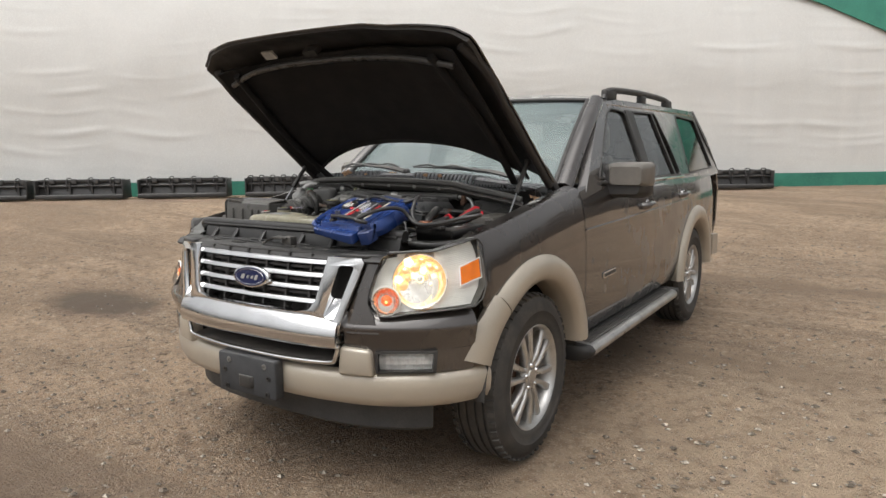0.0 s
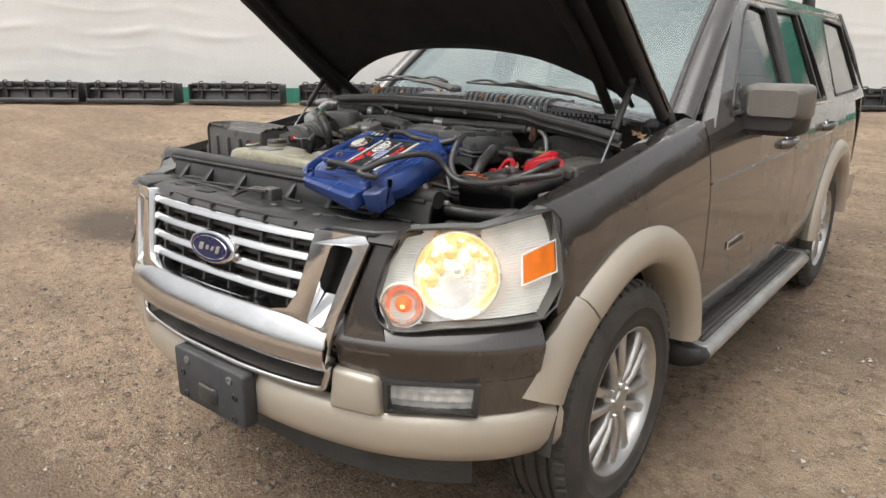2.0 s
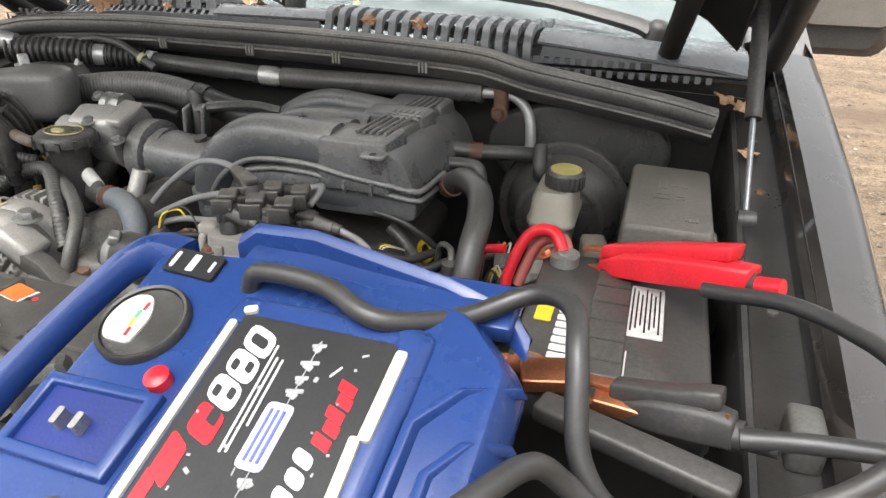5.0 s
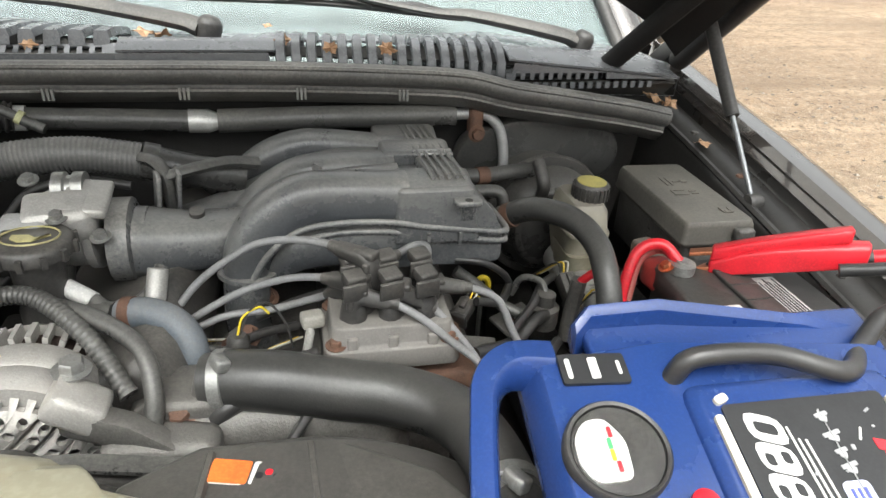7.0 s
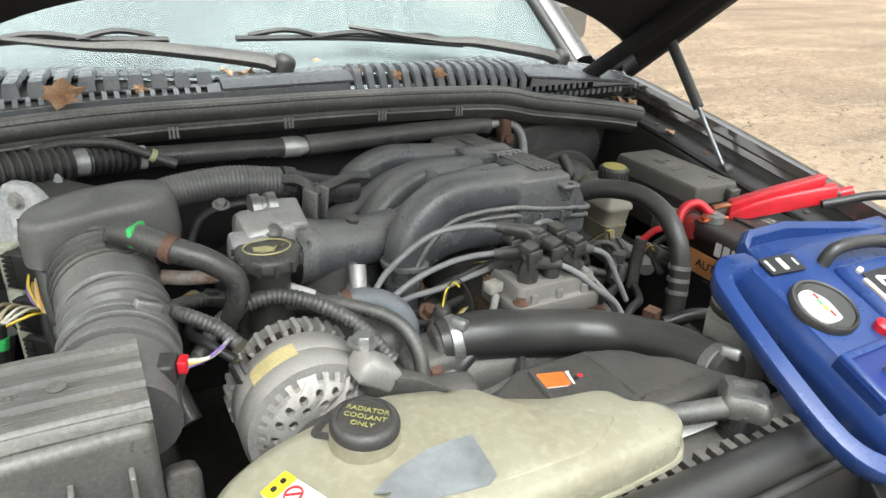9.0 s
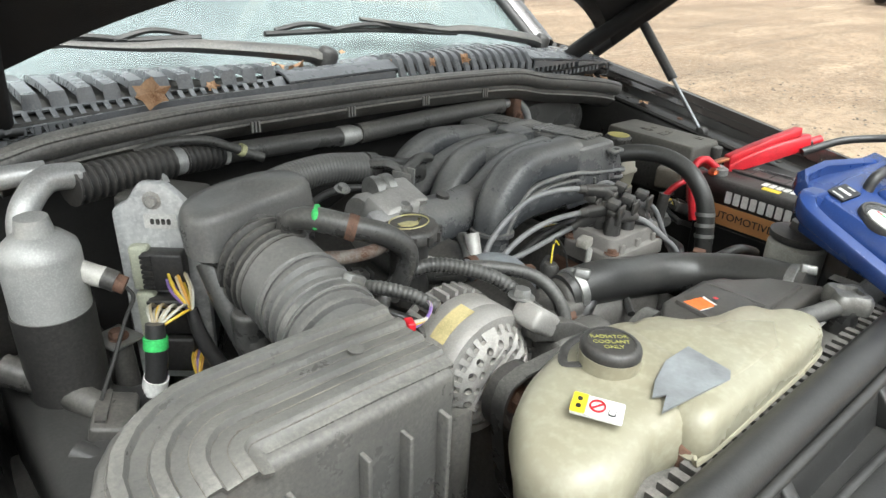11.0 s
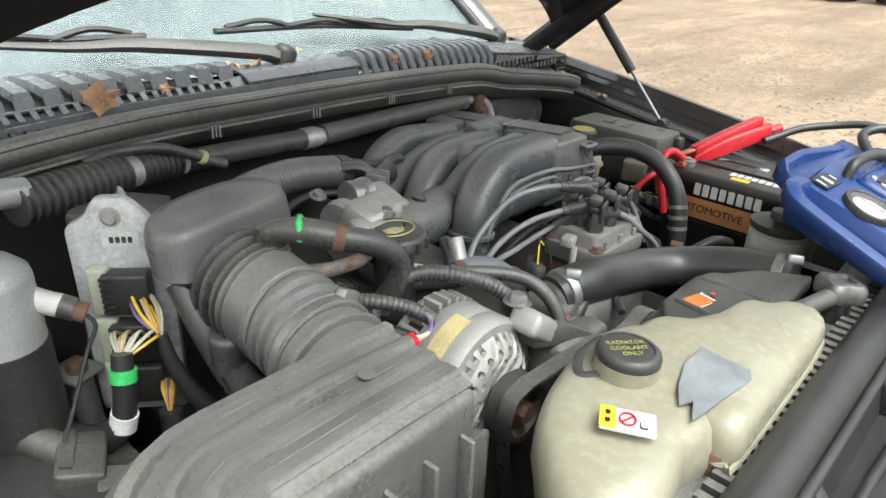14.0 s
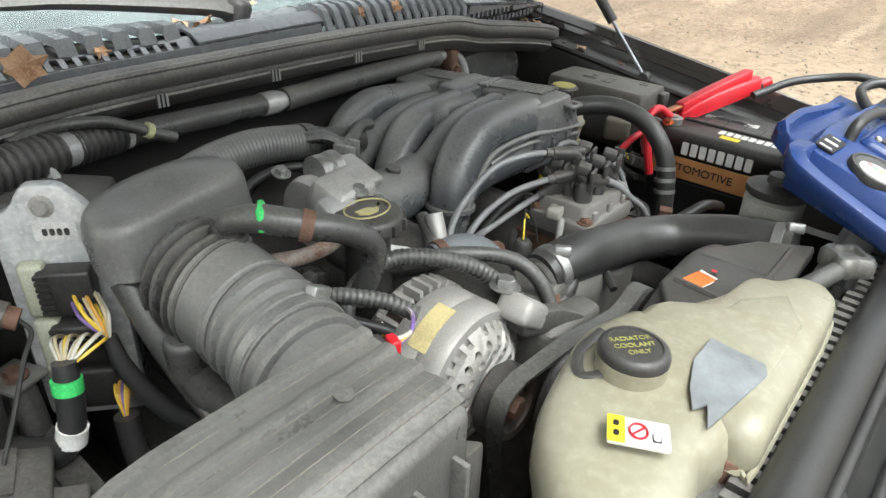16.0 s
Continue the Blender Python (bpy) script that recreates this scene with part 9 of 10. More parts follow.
for k in range(3):
    part("level_mark", gbox(0.2454, 0.590, 1.005 + 0.012 * k, 0.001, 0.03, 0.003), BAY, ps)
dip = thing("dipstick", (0.298, 0.98, 0.95), "yellow ring dipstick handle", "dipstick")
part("ring", gtube([(0.298 + 0.010 * math.cos(a), 0.98, 0.958 + 0.016 * math.sin(a)) for a in [2 * math.pi * k / 16 for k in range(17)]], 0.0042, 8, per=2), YELLOW, dip)
part("stem", gtube([(0.298, 0.98, 0.94), (0.30, 0.99, 0.85)], 0.004, 6), STEEL, dip)
sol = thing("purge_valve", (0.36, 0.93, 0.95), "black purge valve with small hoses", "valve")
part("body", glathe([(0.018, 0), (0.020, 0.01), (0.020, 0.03), (0.013, 0.034), (0.013, 0.05), (0.008, 0.053)], (0.365, 0.895, 0.945), (0, 0, 1), 14), BLACK, sol)
part("hose", gtube([(0.345, 0.90, 0.955), (0.31, 0.92, 0.965), (0.28, 0.95, 0.98), (0.25, 0.96, 1.0)], 0.009, 8), RUBBER, sol)
part("hose", gtube([(0.365, 0.895, 0.99), (0.36, 0.91, 1.005), (0.34, 0.93, 1.0), (0.33, 0.94, 0.97)], 0.005, 8), RUBBER, sol)
part("orange_tab", gbox(0.30, 0.745, 0.965, 0.022, 0.02, 0.03, (0, 0, 20)), RUST, sol)

# plugs, clips and thin wiring between the large parts


def wired_plug(at, rz, tilt, ends, size=1.0, m=None):
    p = thing("wire_plug", at, "small black wiring plug with thin wires", "connector", "engine plugs")
    w = pose(*at, tilt, 0, rz)
    part("shell", turned(gbox(0, 0, 0, 0.024 * size, 0.036 * size, 0.020 * size), w), m or BLACK, p, bevel=0.003)
    part("collar", turned(gbox(0, -0.020 * size, 0, 0.028 * size, 0.008 * size, 0.024 * size), w), BLACK_CLEAN, p, bevel=0.002)
    part("latch", turned(gbox(0, 0.004, 0.012 * size, 0.008, 0.022 * size, 0.005), w), BLACK, p, bevel=0.001)
    for k, (dx, col) in enumerate(((-0.005, 4), (0.0, 1), (0.005, 2))):
        a = w @ Vector((dx * size, 0.018 * size, 0))
        b = w @ Vector((dx * size * 1.5, 0.034 * size, 0.006))
        part("wire", gtube([a, b, Vector(ends) + Vector((dx, 0, 0))], 0.0015, 5, per=4), CABLE if k == 0 else WIRES[col], p)


for at, rz, tilt, ends, size in (((-0.015, 0.785, 0.975), 30, 20, (0.03, 0.86, 0.98), 0.9), ((0.055, 0.76, 0.985), -20, 10, (0.09, 0.84, 0.97), 0.8), ((-0.125, 0.835, 0.975), 60, 30, (-0.06, 0.88, 0.97), 0.9),
                                 ((0.245, 0.885, 0.985), -40, 15, (0.28, 0.95, 0.97), 0.9), ((0.425, 0.955, 0.965), 10, 35, (0.40, 1.02, 0.95), 1.1), ((-0.315, 0.925, 1.035), 80, 10, (-0.36, 0.95, 1.03), 0.8),
                                 ((-0.31, 0.80, 1.00), 20, 40, (-0.30, 0.87, 0.98), 0.9), ((0.455, 0.875, 0.985), 70, 20, (0.41, 0.90, 0.95), 1.0), ((-0.20, 0.915, 0.975), 100, 20, (-0.26, 0.93, 0.95), 0.9), ((0.10, 0.885, 1.01), 15, 5, (0.08, 0.94, 1.0), 0.8)):
    wired_plug(at, rz, tilt, ends, size)
for pts, r in (([(-0.12, 0.80, 0.99), (-0.09, 0.825, 1.0), (-0.05, 0.83, 0.99), (-0.02, 0.85, 0.975)], 0.005), ([(-0.10, 0.74, 0.98), (-0.06, 0.80, 1.0), (-0.02, 0.84, 1.0), (0.03, 0.87, 0.99)], 0.0055), ([(-0.02, 0.90, 0.985), (0.04, 0.905, 1.005), (0.10, 0.90, 1.02), (0.16, 0.905, 1.015), (0.22, 0.90, 1.0)], 0.006),
               ([(-0.34, 0.90, 1.02), (-0.36, 0.86, 1.035), (-0.345, 0.82, 1.04), (-0.32, 0.79, 1.03)], 0.006), ([(-0.21, 0.86, 0.97), (-0.17, 0.83, 0.985), (-0.14, 0.79, 0.98)], 0.007), ([(0.30, 0.84, 0.98), (0.34, 0.88, 0.99), (0.37, 0.93, 0.985), (0.41, 0.98, 0.97)], 0.006),
               ([(0.22, 0.74, 0.95), (0.28, 0.77, 0.97), (0.33, 0.80, 0.96), (0.37, 0.85, 0.95)], 0.007), ([(0.44, 0.86, 0.96), (0.46, 0.90, 0.965), (0.49, 0.93, 0.97), (0.52, 0.93, 0.985)], 0.006), ([(-0.33, 1.02, 1.06), (-0.30, 1.06, 1.09), (-0.24, 1.08, 1.095), (-0.18, 1.07, 1.09)], 0.006),
               ([(0.24, 0.93, 1.035), (0.28, 0.925, 1.03), (0.31, 0.93, 1.01), (0.33, 0.95, 0.98)], 0.005), ([(0.02, 0.70, 0.97), (0.05, 0.74, 0.985), (0.08, 0.78, 0.98)], 0.006)):
    tagged(part("loom", gtube(pts, r, 8), CABLE), "black wiring loom between the engine parts", "wiring", "engine looms")
for at, sx, sy, sz, rot in (((0.02, 0.80, 0.965), 0.06, 0.03, 0.006, (10, 15, 20)), ((-0.05, 0.87, 0.965), 0.05, 0.04, 0.006, (5, -15, 40)), ((0.255, 0.82, 0.955), 0.05, 0.07, 0.006, (15, 10, 0)), ((-0.15, 0.76, 0.955), 0.06, 0.05, 0.008, (0, 20, 10)), ((0.34, 0.93, 0.93), 0.07, 0.05, 0.006, (10, 0, 30))):
    br_ = tagged(part("engine_bracket", gbox(*at, sx, sy, sz, rot), GRIME, bevel=0.002), "grimy metal bracket between the engine parts", "bracket", "engine brackets")
    bolt((at[0], at[1], at[2] + 0.004), (0.1, -0.1, 1), br_, 0.008, RUST)

# ---------------------------------------------------------------- jump starter lying on the radiator cover
SEATED = Matrix()
jx, jy = Vector((0.999, -0.044, 0.023)), Vector((0.035, 0.948, 0.315))
jn = jx.cross(jy).normalized()
jy = jn.cross(jx)
JM = Matrix((jx, jy, jn)).transposed().to_4x4() @ Matrix.Scale(1.035, 4)
JM.translation = Vector((0.329, 0.467, 1.179))


def jp(a, b, h):
    return tuple(JM @ Vector((a, b, h)))


jump = thing("jump_starter", (0.33, 0.40, 1.0), "scuffed blue plastic jump starter lying on the radiator cover", "jump starter")
BLUE2 = BLUE
# body
body_out = round_poly([(-0.122, 0.060), (-0.02, 0.070), (0.158, 0.052), (0.200, 0.010), (0.200, -0.150), (0.172, -0.195), (-0.100, -0.195), (-0.122, -0.165)], 0.010, 2)
part("body", gloft([[jp(0.03 + (a - 0.03) * w, -0.065 + (b + 0.065) * w, h) for a, b in body_out] for h, w in ((-0.066, 0.95), (-0.040, 1.0), (-0.030, 0.995), (-0.006, 0.93))]), BLUE2, jump, bevel=0.003, smooth=25)
# recessed label field and its surround
part("label_surround", gloft([[jp(a, b, h) for a, b in round_poly([(-0.012 - e, 0.014 + e), (0.132 + e, 0.014 + e), (0.132 + e, -0.175 - e), (-0.012 - e, -0.175 - e)], 0.012)] for h, e in ((-0.02, 0.010), (-0.003, 0.006), (0.002, 0.0))]), BLUE2, jump, bevel=0.002)
lbl = part("face_label", gprism(round_poly([(0.0, 0.0), (0.118, 0.0), (0.118, -0.160), (0.0, -0.160)], 0.004), jp, 0.0015, 0.0035), INK, jump, "worn black label with white and red print")


def on_label(a, b, w, h, rot=0.0, material=WHITE, name="print_bar", lift=0.0036):
    c, s_ = math.cos(radians(rot)), math.sin(radians(rot))
    return part(name, gprism(rrect(w, h, min(w, h) * 0.2, 2), lambda u, v, k: jp(a + u * c - v * s_, b + u * s_ + v * c, k), lift - 0.0003, lift + 0.0004), material, lbl)




def slanted(a, b, w, h, slant, material, name, lift=0.0036, r=0.2):
    """A leaning print shape: w across the label, h along it."""
    return part(name, gprism(rrect(w, h, min(w, h) * r, 2), lambda u, v, k: jp(a + u, b + v + slant * u, k), lift - 0.0003, lift + 0.0004), material, lbl)


for k in range(3):
    slanted(0.023 - 0.0012 * k, -0.020 - 0.021 * k, 0.024, 0.020, -0.35, WHITE, "model_mark", 0.0036, 0.3)
    for da in ((-0.0055, 0.0055) if k else (0.0,)):
        slanted(0.023 - 0.0012 * k + da, -0.020 - 0.021 * k, 0.0055 if k else 0.014, 0.008, -0.35, INK, "model_mark", 0.0040, 0.3)
slanted(0.021, -0.085, 0.022, 0.022, -0.35, RED, "model_mark")
slanted(0.024, -0.080, 0.008, 0.010, -0.35, INK, "model_mark", 0.0040)
slanted(0.012, -0.112, 0.016, 0.028, -0.6, RED, "model_mark")
slanted(0.008, -0.138, 0.010, 0.030, -0.8, RED, "model_mark")
for k, (b0, ln) in enumerate(((-0.060, 0.080), (-0.064, 0.070), (-0.055, 0.050))):
    on_label(0.039 + 0.0042 * k, b0, 0.0016, ln, 2, WHITE)
on_label(0.063, -0.083, 0.019, 0.046, 0, mat("pale_blue_badge", (0.50, 0.52, 0.66), 0.45, scale=40), "label_badge")
for k in range(3):
    on_label(0.0585 + 0.0045 * k, -0.083, 0.0018, 0.036, 0, mat("label_blue", (0.08, 0.10, 0.45), 0.5) if k == 0 else bpy.data.materials["label_blue"], "badge_line", 0.0042)
GREYPRINT = mat("grey_print", (0.34, 0.34, 0.34), 0.5)
part("pulse_line", gtube([jp(0.066, -0.010, 0.0042), jp(0.066, -0.155, 0.0042)], 0.0005, 4, straight=True), GREYPRINT, lbl)
for b0, q in ((-0.014, 0.010), (-0.028, 0.013), (-0.040, 0.009), (-0.050, 0.012), (-0.112, 0.009), (-0.128, 0.012), (-0.142, 0.008)):
    on_label(0.066, b0, q, 0.0030, 12, GREYPRINT, "pulse_mark", 0.0038)
    on_label(0.066, b0 - 0.003, q * 0.55, 0.0045, -20, GREYPRINT, "pulse_mark", 0.0040)
on_label(0.086, -0.030, 0.010, 0.0014, 60, WHITE)
for k, (q, h) in enumerate(((0.013, 0.012), (0.015, 0.010), (0.013, 0.010), (0.014, 0.009))):
    slanted(0.094 - 0.001 * (k % 2), -0.128 + 0.0125 * k, q, h, -0.35, WHITE, "word_mark", 0.0036, 0.35)
for k in range(5):
    slanted(0.099 + 0.002 * (k % 2), -0.078 + 0.0095 * k, 0.013 - 0.002 * (k % 2), 0.0080, -0.35, RED, "word_mark", 0.0036, 0.1)
rs = random.Random(5)
for k in range(26):
    on_label(0.008 + 0.10 * rs.random(), -0.01 - 0.14 * rs.random(), 0.0008 + 0.002 * rs.random(), 0.001 + 0.004 * rs.random(), 180 * rs.random(), GREYPRINT, "scuff", 0.0037)
PEEL = mat("cracked_cream_strip", (0.56, 0.52, 0.42), 0.6, c2=(0.44, 0.40, 0.32), scale=30, bump=0.3)
for a, b, w, h, r in ((-0.005, -0.085, 0.006, 0.155, 0), (0.123, -0.038, 0.008, 0.066, 0), (0.119, -0.092, 0.007, 0.045, 3), (0.122, -0.145, 0.008, 0.045, -2), (0.002, 0.004, 0.010, 0.006, 20)):
    part("edge_strip", gprism(rrect(w, h, 0.002, 2), lambda u, v, k: jp(a + u * math.cos(radians(r)) - v * math.sin(radians(r)), b + u * math.sin(radians(r)) + v * math.cos(radians(r)), k), 0.001, 0.005), PEEL, jump, "cracked cream edge strip")
# gauge
gauge = part("gauge_bezel", turned(glathe([(0.0350, -0.004), (0.0350, 0.004), (0.0335, 0.006), (0.0312, 0.005), (0.0305, 0.001)], (-0.078, -0.022, -0.004), (0, 0, 1), 40), JM), BLACK_CLEAN, jump, "round charge gauge")
part("gauge_face", turned(glathe([(0.030, 0.0), (0.030, 0.0015), (0.0, 0.0015)], (-0.078, -0.022, -0.002), (0, 0, 1), 36), JM), BLACK_CLEAN, gauge)
win = [(-0.028, -0.008), (-0.02, -0.021), (0.004, -0.021), (0.006, 0.005), (-0.004, 0.022), (-0.018, 0.021), (-0.027, 0.010)]
part("gauge_window", gprism(round_poly(win, 0.006), lambda u, v, k: jp(-0.078 + u, -0.022 + v, k), -0.0005, 0.0012), WHITE, gauge)
for k, mt in enumerate((RED, YELLOW, GREEN, RED)):
    part("gauge_band", gprism(rrect(0.0028, 0.0075, 0.0005, 1), lambda u, v, kk: jp(-0.084 + u + 0.002 * abs(k - 1.5), -0.034 + v + 0.0078 * k, kk), 0.001, 0.0018), mt, gauge)
gl_ = part("gauge_glass", turned(glathe([(0.030, 0.004), (0.02, 0.0065), (0.0, 0.0075)], (-0.078, -0.022, -0.003), (0, 0, 1), 36), JM), CLEAR, gauge)
gl_.visible_shadow = False
# legend plate, button, socket well, jack
lp = part("legend_plate", gprism(rrect(0.048, 0.024, 0.002, 2), lambda u, v, k: jp(-0.075 + u, 0.040 + v - 0.06 * u, k), -0.005, -0.002), INK, jump, "small black legend plate")
for k in range(3):
    part("legend_line", gprism(rrect((0.0035, 0.0065, 0.0025)[k], (0.016, 0.017, 0.011)[k], 0.0008, 1), lambda u, v, kk: jp(-0.093 + 0.018 * k + u, 0.041 - 0.001 * k + v, kk), -0.0022, -0.0014), WHITE, lp)
part("test_button", turned(glathe([(0.009, 0), (0.009, 0.008), (0.006, 0.010), (0.0, 0.010)], (-0.035, -0.062, -0.006), (0, 0, 1), 18), JM), RED, jump, "red test button")
part("socket_well", gpanel([(-0.116, -0.075), (-0.022, -0.072), (-0.024, -0.135), (-0.116, -0.135)], [[(-0.108, -0.083), (-0.032, -0.080), (-0.034, -0.126), (-0.108, -0.126)]], lambda a, b, h: jp(a, b, 0.001 - h), 0.02), BLUE2, jump, bevel=0.002)
# floor takes a darkened copy of the case blue as the well's shade
part("well_floor", gprism([(-0.117, -0.080), (-0.03, -0.078), (-0.032, -0.128), (-0.117, -0.128)], jp, -0.006, -0.0045), mat("well_shade_blue", (0.008, 0.022, 0.15), 0.4, scale=8), jump)
for u in (-0.08, -0.064):
    part("socket_pin", gprism(rrect(0.005, 0.012, 0.001, 1), lambda a, b, k: jp(u + a, -0.106 + b, k), -0.006, 0.006), STEEL, jump)
part("jack_cap", turned(glathe([(0.016, 0), (0.016, 0.012), (0.011, 0.014), (0.010, 0.008), (0.0, 0.008)], (-0.042, -0.166, -0.012), (0, 0, 1), 18), JM), BLACK_CLEAN, jump)
# carrying handle along one edge, cable wing at the back, ribbed nose
hp_ = [(-0.100, 0.056, -0.022), (-0.128, 0.058, -0.020), (-0.146, 0.046, -0.020), (-0.155, 0.018, -0.020), (-0.168, -0.07, -0.022), (-0.168, -0.14, -0.026), (-0.146, -0.172, -0.030), (-0.105, -0.180, -0.034)]
part("handle", gtube([jp(*p) for p in hp_], [0.014, 0.013, 0.011, 0.0095, 0.0095, 0.0095, 0.011, 0.013], 12, per=4, flat=1.3, square=0.4), BLUE2, jump, "moulded blue carrying handle", smooth=40)
part("wing", gloft([[jp(a, b, h) for b, h in ((0.086 + db, -0.05), (0.106 + db, -0.045), (0.110 + db, -0.024 + dh), (0.104 + db, -0.014 + dh), (0.096 + db, -0.018 + dh))] for a, db, dh in ((-0.070, -0.012, -0.006), (-0.056, 0.0, 0.0), (0.0, 0.0, 0.002), (0.12, -0.018, -0.008), (0.175, -0.032, -0.016), (0.19, -0.045, -0.03))]), BLUE2, jump, "raised blue cable guard", bevel=0.004)
part("wing_floor", gloft([[jp(a, b, h) for b, h in ((0.05, -0.045), (0.096, -0.045), (0.096, -0.030), (0.05, -0.026))] for a in (-0.062, 0.05, 0.178)]), BLUE2, jump, bevel=0.004)
nose_sec = lambda a, k, d: [jp(a, b, h) for b, h in ((-0.18, -0.010), (-0.192 * k, -0.014), (-0.198 * k, -0.026), (-0.232 * k, -0.022), (-0.242 * k, -0.026), (-0.240 * k, d), (-0.18, d))]
part("nose", gloft([nose_sec(a, k, d) for a, k, d in ((-0.124, 0.86, -0.046), (-0.118, 0.88, -0.050), (0.10, 1.06, -0.062), (0.118, 1.06, -0.062), (0.122, 1.02, -0.058))]), BLUE2, jump, bevel=0.004, smooth=25)
# this side block has a shaded copy of the case blue, with more dust
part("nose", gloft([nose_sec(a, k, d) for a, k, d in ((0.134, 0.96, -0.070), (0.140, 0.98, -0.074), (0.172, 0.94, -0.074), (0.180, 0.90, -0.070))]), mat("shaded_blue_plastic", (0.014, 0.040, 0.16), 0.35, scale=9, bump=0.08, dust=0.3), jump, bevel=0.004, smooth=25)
part("side_ridge", gloft([[jp(a + da, b, h + dh) for da, dh in ((-0.004, -0.012), (-0.003, 0.0), (0.003, 0.0), (0.007, -0.012))] for a, b, h in ((0.144, -0.185, 0.001), (0.144, -0.050, 0.002), (0.166, -0.020, 0.000), (0.198, -0.002, -0.014))]), BLUE2, jump, bevel=0.001)
part("side_ridge", gloft([[jp(a + da, b, h + dh) for da, dh in ((-0.004, -0.012), (-0.003, 0.0), (0.003, 0.0), (0.008, -0.014))] for a, b, h in ((0.163, -0.180, -0.002), (0.163, -0.078, -0.001), (0.180, -0.052, -0.004), (0.201, -0.040, -0.018))]), BLUE2, jump, bevel=0.001)

# its two leads and clamps
pl_ = thing("jump_lead", jp(-0.02, 0.035, 0), "black jump lead ending in a red clamp on the battery", "jump lead", "jump leads")
L1 = [jp(-0.02, 0.030, -0.01), jp(-0.005, 0.034, 0.010), jp(0.05, 0.030, 0.012), bay(0.435, 0.498, 1.172), bay(0.485, 0.535, 1.160), bay(0.535, 0.56, 1.175), bay(0.568, 0.535, 1.185), bay(0.578, 0.495, 1.170), bay(0.590, 0.46, 1.12), bay(0.625, 0.455, 1.085), bay(0.69, 0.475, 1.085), bay(0.76, 0.50, 1.105), bay(0.806, 0.54, 1.13), bay(0.808, 0.60, 1.14), bay(0.785, 0.66, 1.13), bay(0.745, 0.705, 1.12), bay(0.700, 0.735, 1.104), bay(0.676, 0.750, 1.096)]
part("cable", gtube(L1, 0.0078, 14, per=10), CABLE, pl_)
nl = thing("jump_lead", jp(-0.12, -0.17, 0), "black jump lead ending in a black clamp on the battery", "jump lead", "jump leads")
L2 = [jp(-0.040, -0.164, -0.004), jp(-0.034, -0.170, 0.014), jp(0.05, -0.181, 0.015), jp(0.13, -0.197, 0.013), jp(0.168, -0.210, 0.010), bay(0.470, 0.252, 1.114), bay(0.482, 0.281, 1.126), bay(0.504, 0.334, 1.143), bay(0.540, 0.385, 1.152), bay(0.563, 0.425, 1.143), bay(0.583, 0.441, 1.118), bay(0.610, 0.440, 1.097), bay(0.65, 0.440, 1.088), bay(0.74, 0.425, 1.10), bay(0.84, 0.43, 1.125), bay(0.898, 0.455, 1.137), bay(0.885, 0.50, 1.135), bay(0.83, 0.535, 1.115), bay(0.76, 0.555, 1.095), bay(0.70, 0.555, 1.085)]
part("cable", gtube(L2, 0.0078, 14, per=10), CABLE, nl)


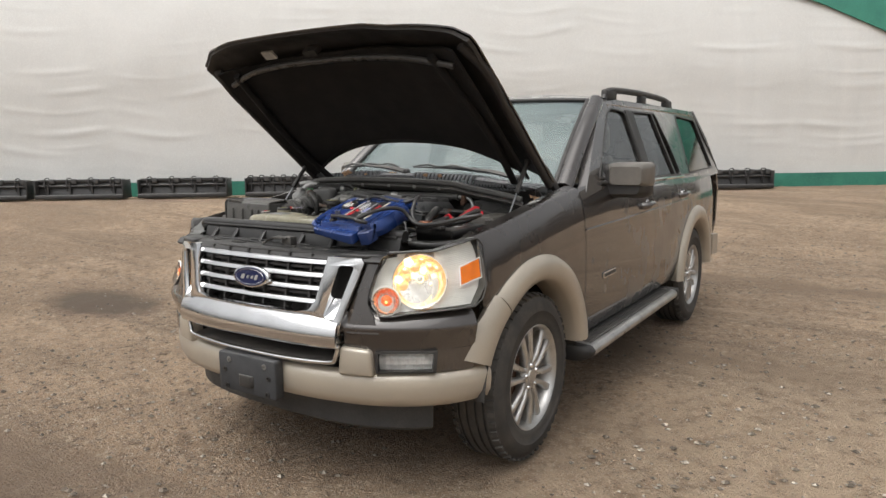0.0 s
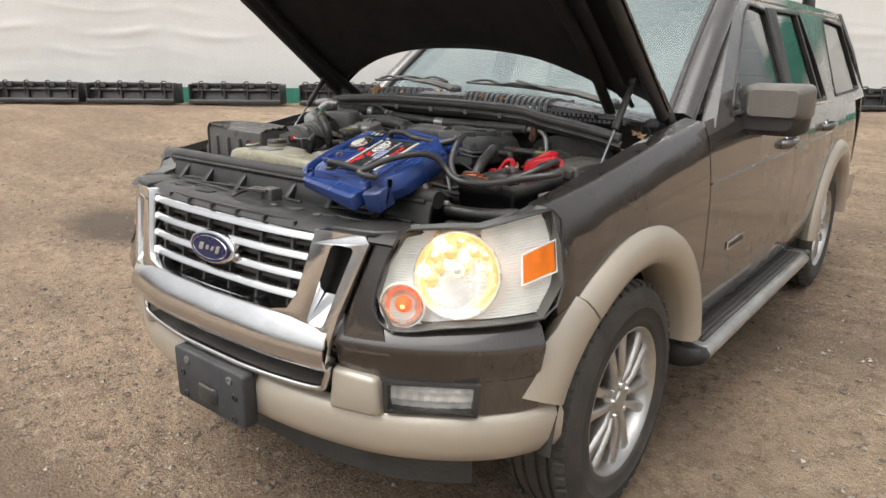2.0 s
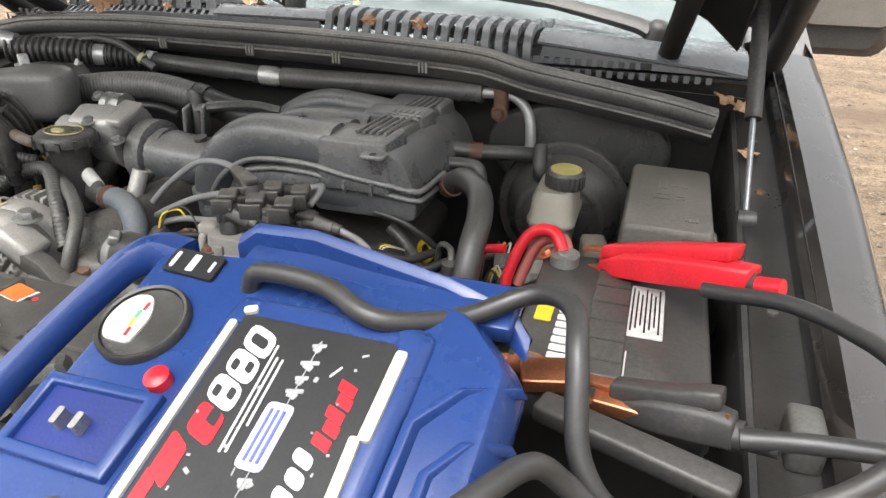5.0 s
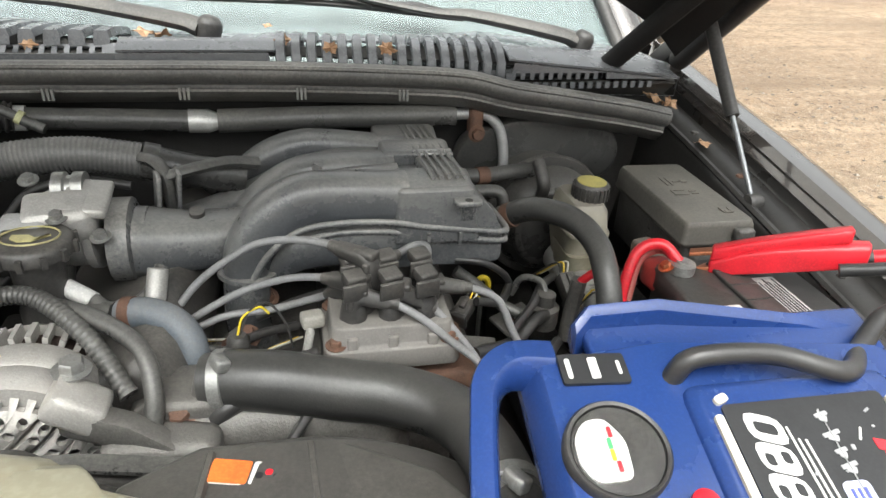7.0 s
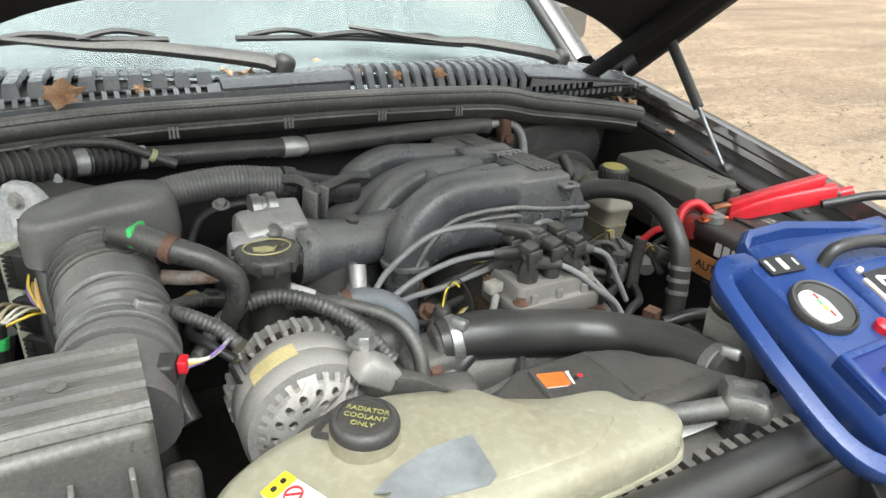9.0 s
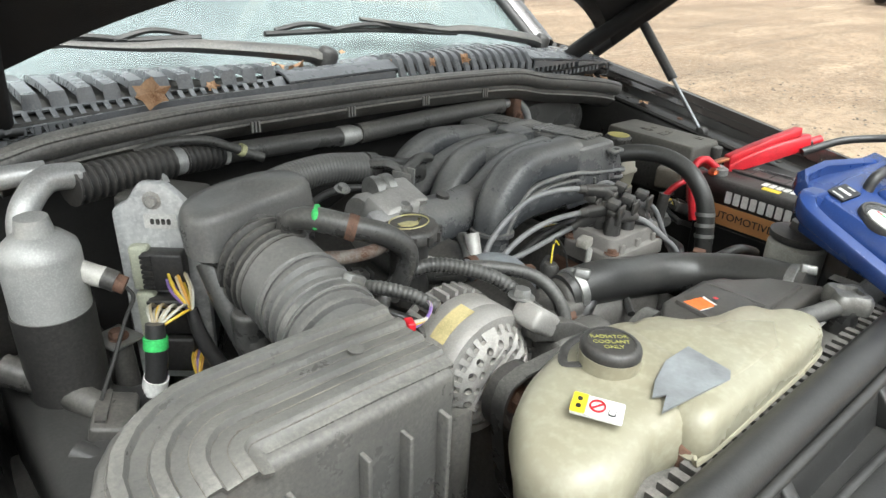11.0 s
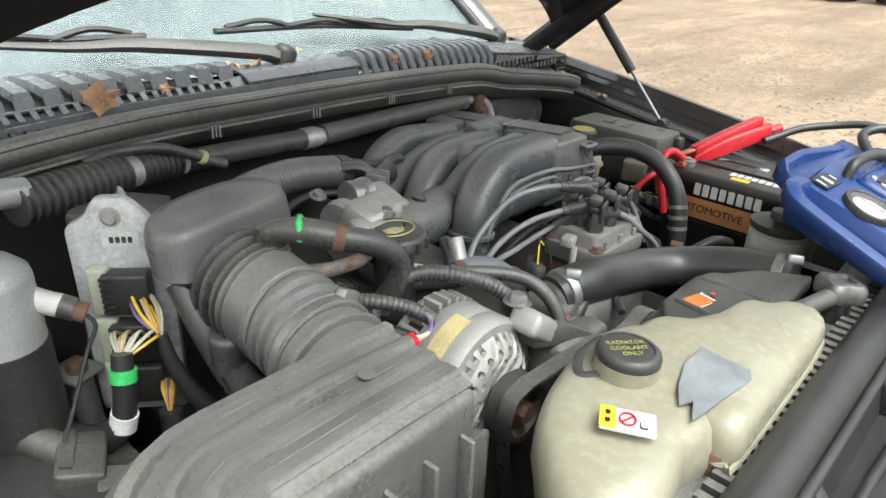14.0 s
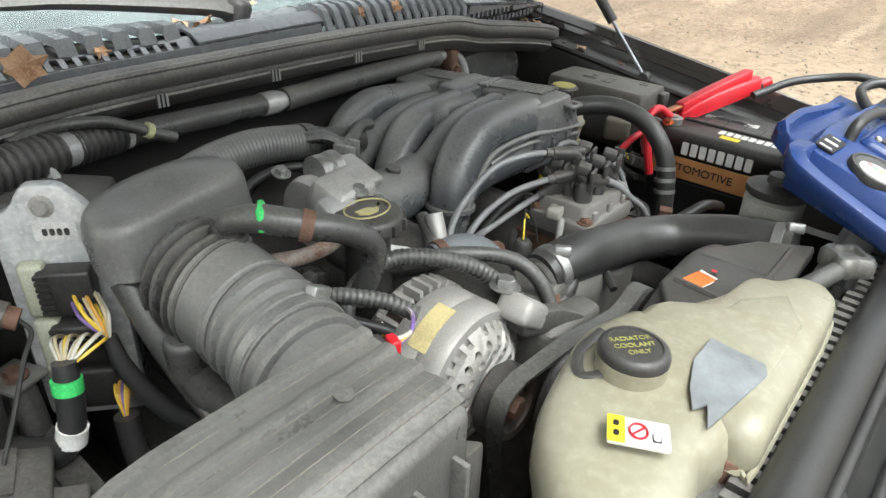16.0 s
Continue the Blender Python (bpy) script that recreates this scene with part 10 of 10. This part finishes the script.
def clamp(name_mat, pivot, tail, lift, parent, jaw, fat=1.0):
    a, b = Vector(pivot), Vector(tail)
    d = (b - a).normalized()
    up = Vector(lift).normalized()
    side_v = d.cross(up).normalized()

    def cp_(t, s_, u):
        return tuple(a + d * t + side_v * s_ * fat + up * u * fat)

    L = (b - a).length
    part("lower_grip", gloft([[cp_(t, s_ * w, u) for s_, u in ((-1, 0.0), (1, 0.0), (1, h), (0.6, h + 0.004), (-0.6, h + 0.004), (-1, h))] for t, w, h in ((-0.035, 0.009, 0.012), (0.0, 0.014, 0.020), (0.04, 0.014, 0.022), (L * 0.7, 0.013, 0.021), (L, 0.011, 0.018))]), name_mat, parent, bevel=0.003)
    part("upper_grip", gloft([[cp_(t, s_ * 0.010, u + dz) for s_, dz in ((-1, 0.0), (1, 0.0), (1, 0.013), (-1, 0.013))] for t, u in ((-0.035, 0.014), (0.02, 0.019), (L * 0.5, 0.022), (L * 0.84, 0.024))]), name_mat, parent, bevel=0.003)
    part("pivot_pin", glathe([(0.006, -0.016), (0.006, 0.016)], a + d * 0.02 + up * 0.016, side_v, 12), STEEL, parent)
    part("spring", gtube([cp_(0.03 + 0.002 * k, 0.009 * math.cos(k), 0.020 + 0.009 * math.sin(k)) for k in range(14)], 0.0015, 5, per=2), jaw, parent)
    for u in (0.004, 0.020):
        part("jaw", gloft([[cp_(t, s_ * 0.008, u + dz) for s_, dz in ((-1, 0), (1, 0), (1, 0.004), (-1, 0.004))] for t in (-0.062, 0.0)]), jaw, parent, bevel=0.001)
    part("cuff", gtube([cp_(L - 0.006, 0, 0.007), cp_(L + 0.006, 0, 0.007)], 0.0125, 12), BLACK_CLEAN, parent)
    part("sleeve", gtube([cp_(L, 0, 0.007), cp_(L + 0.03, 0, 0.007)], 0.0095, 12), name_mat, parent)


clamp(RED, (0.590, 0.808, 1.072), (0.706, 0.738, 1.112), (0.1, 0.15, 1), pl_, COPPER, 1.35)
clamp(BLACK_CLEAN, bay(0.640, 0.578, 1.062), bay(0.700, 0.562, 1.072), (-0.1, 0.3, 1), nl, COPPER, 1.15)
part("spread_grip", gloft([[tuple(Vector(p) + Vector(o)) for o in ((-0.004, -0.012, 0.0), (0.004, 0.012, 0.0), (0.004, 0.012, 0.018), (-0.004, -0.012, 0.018))] for p in (bay(0.545, 0.568, 1.058), bay(0.600, 0.548, 1.060), bay(0.700, 0.516, 1.060))]), BLACK_CLEAN, nl, bevel=0.004)
for dx in (0.0, 0.028):
    part("jaw_tooth", gbox(*bay(0.545 + 2.4 * dx, 0.602 - 0.5 * dx, 1.072), 0.044, 0.030, 0.014, (8, 0, 15 - 800 * dx)), COPPER, nl, bevel=0.002)
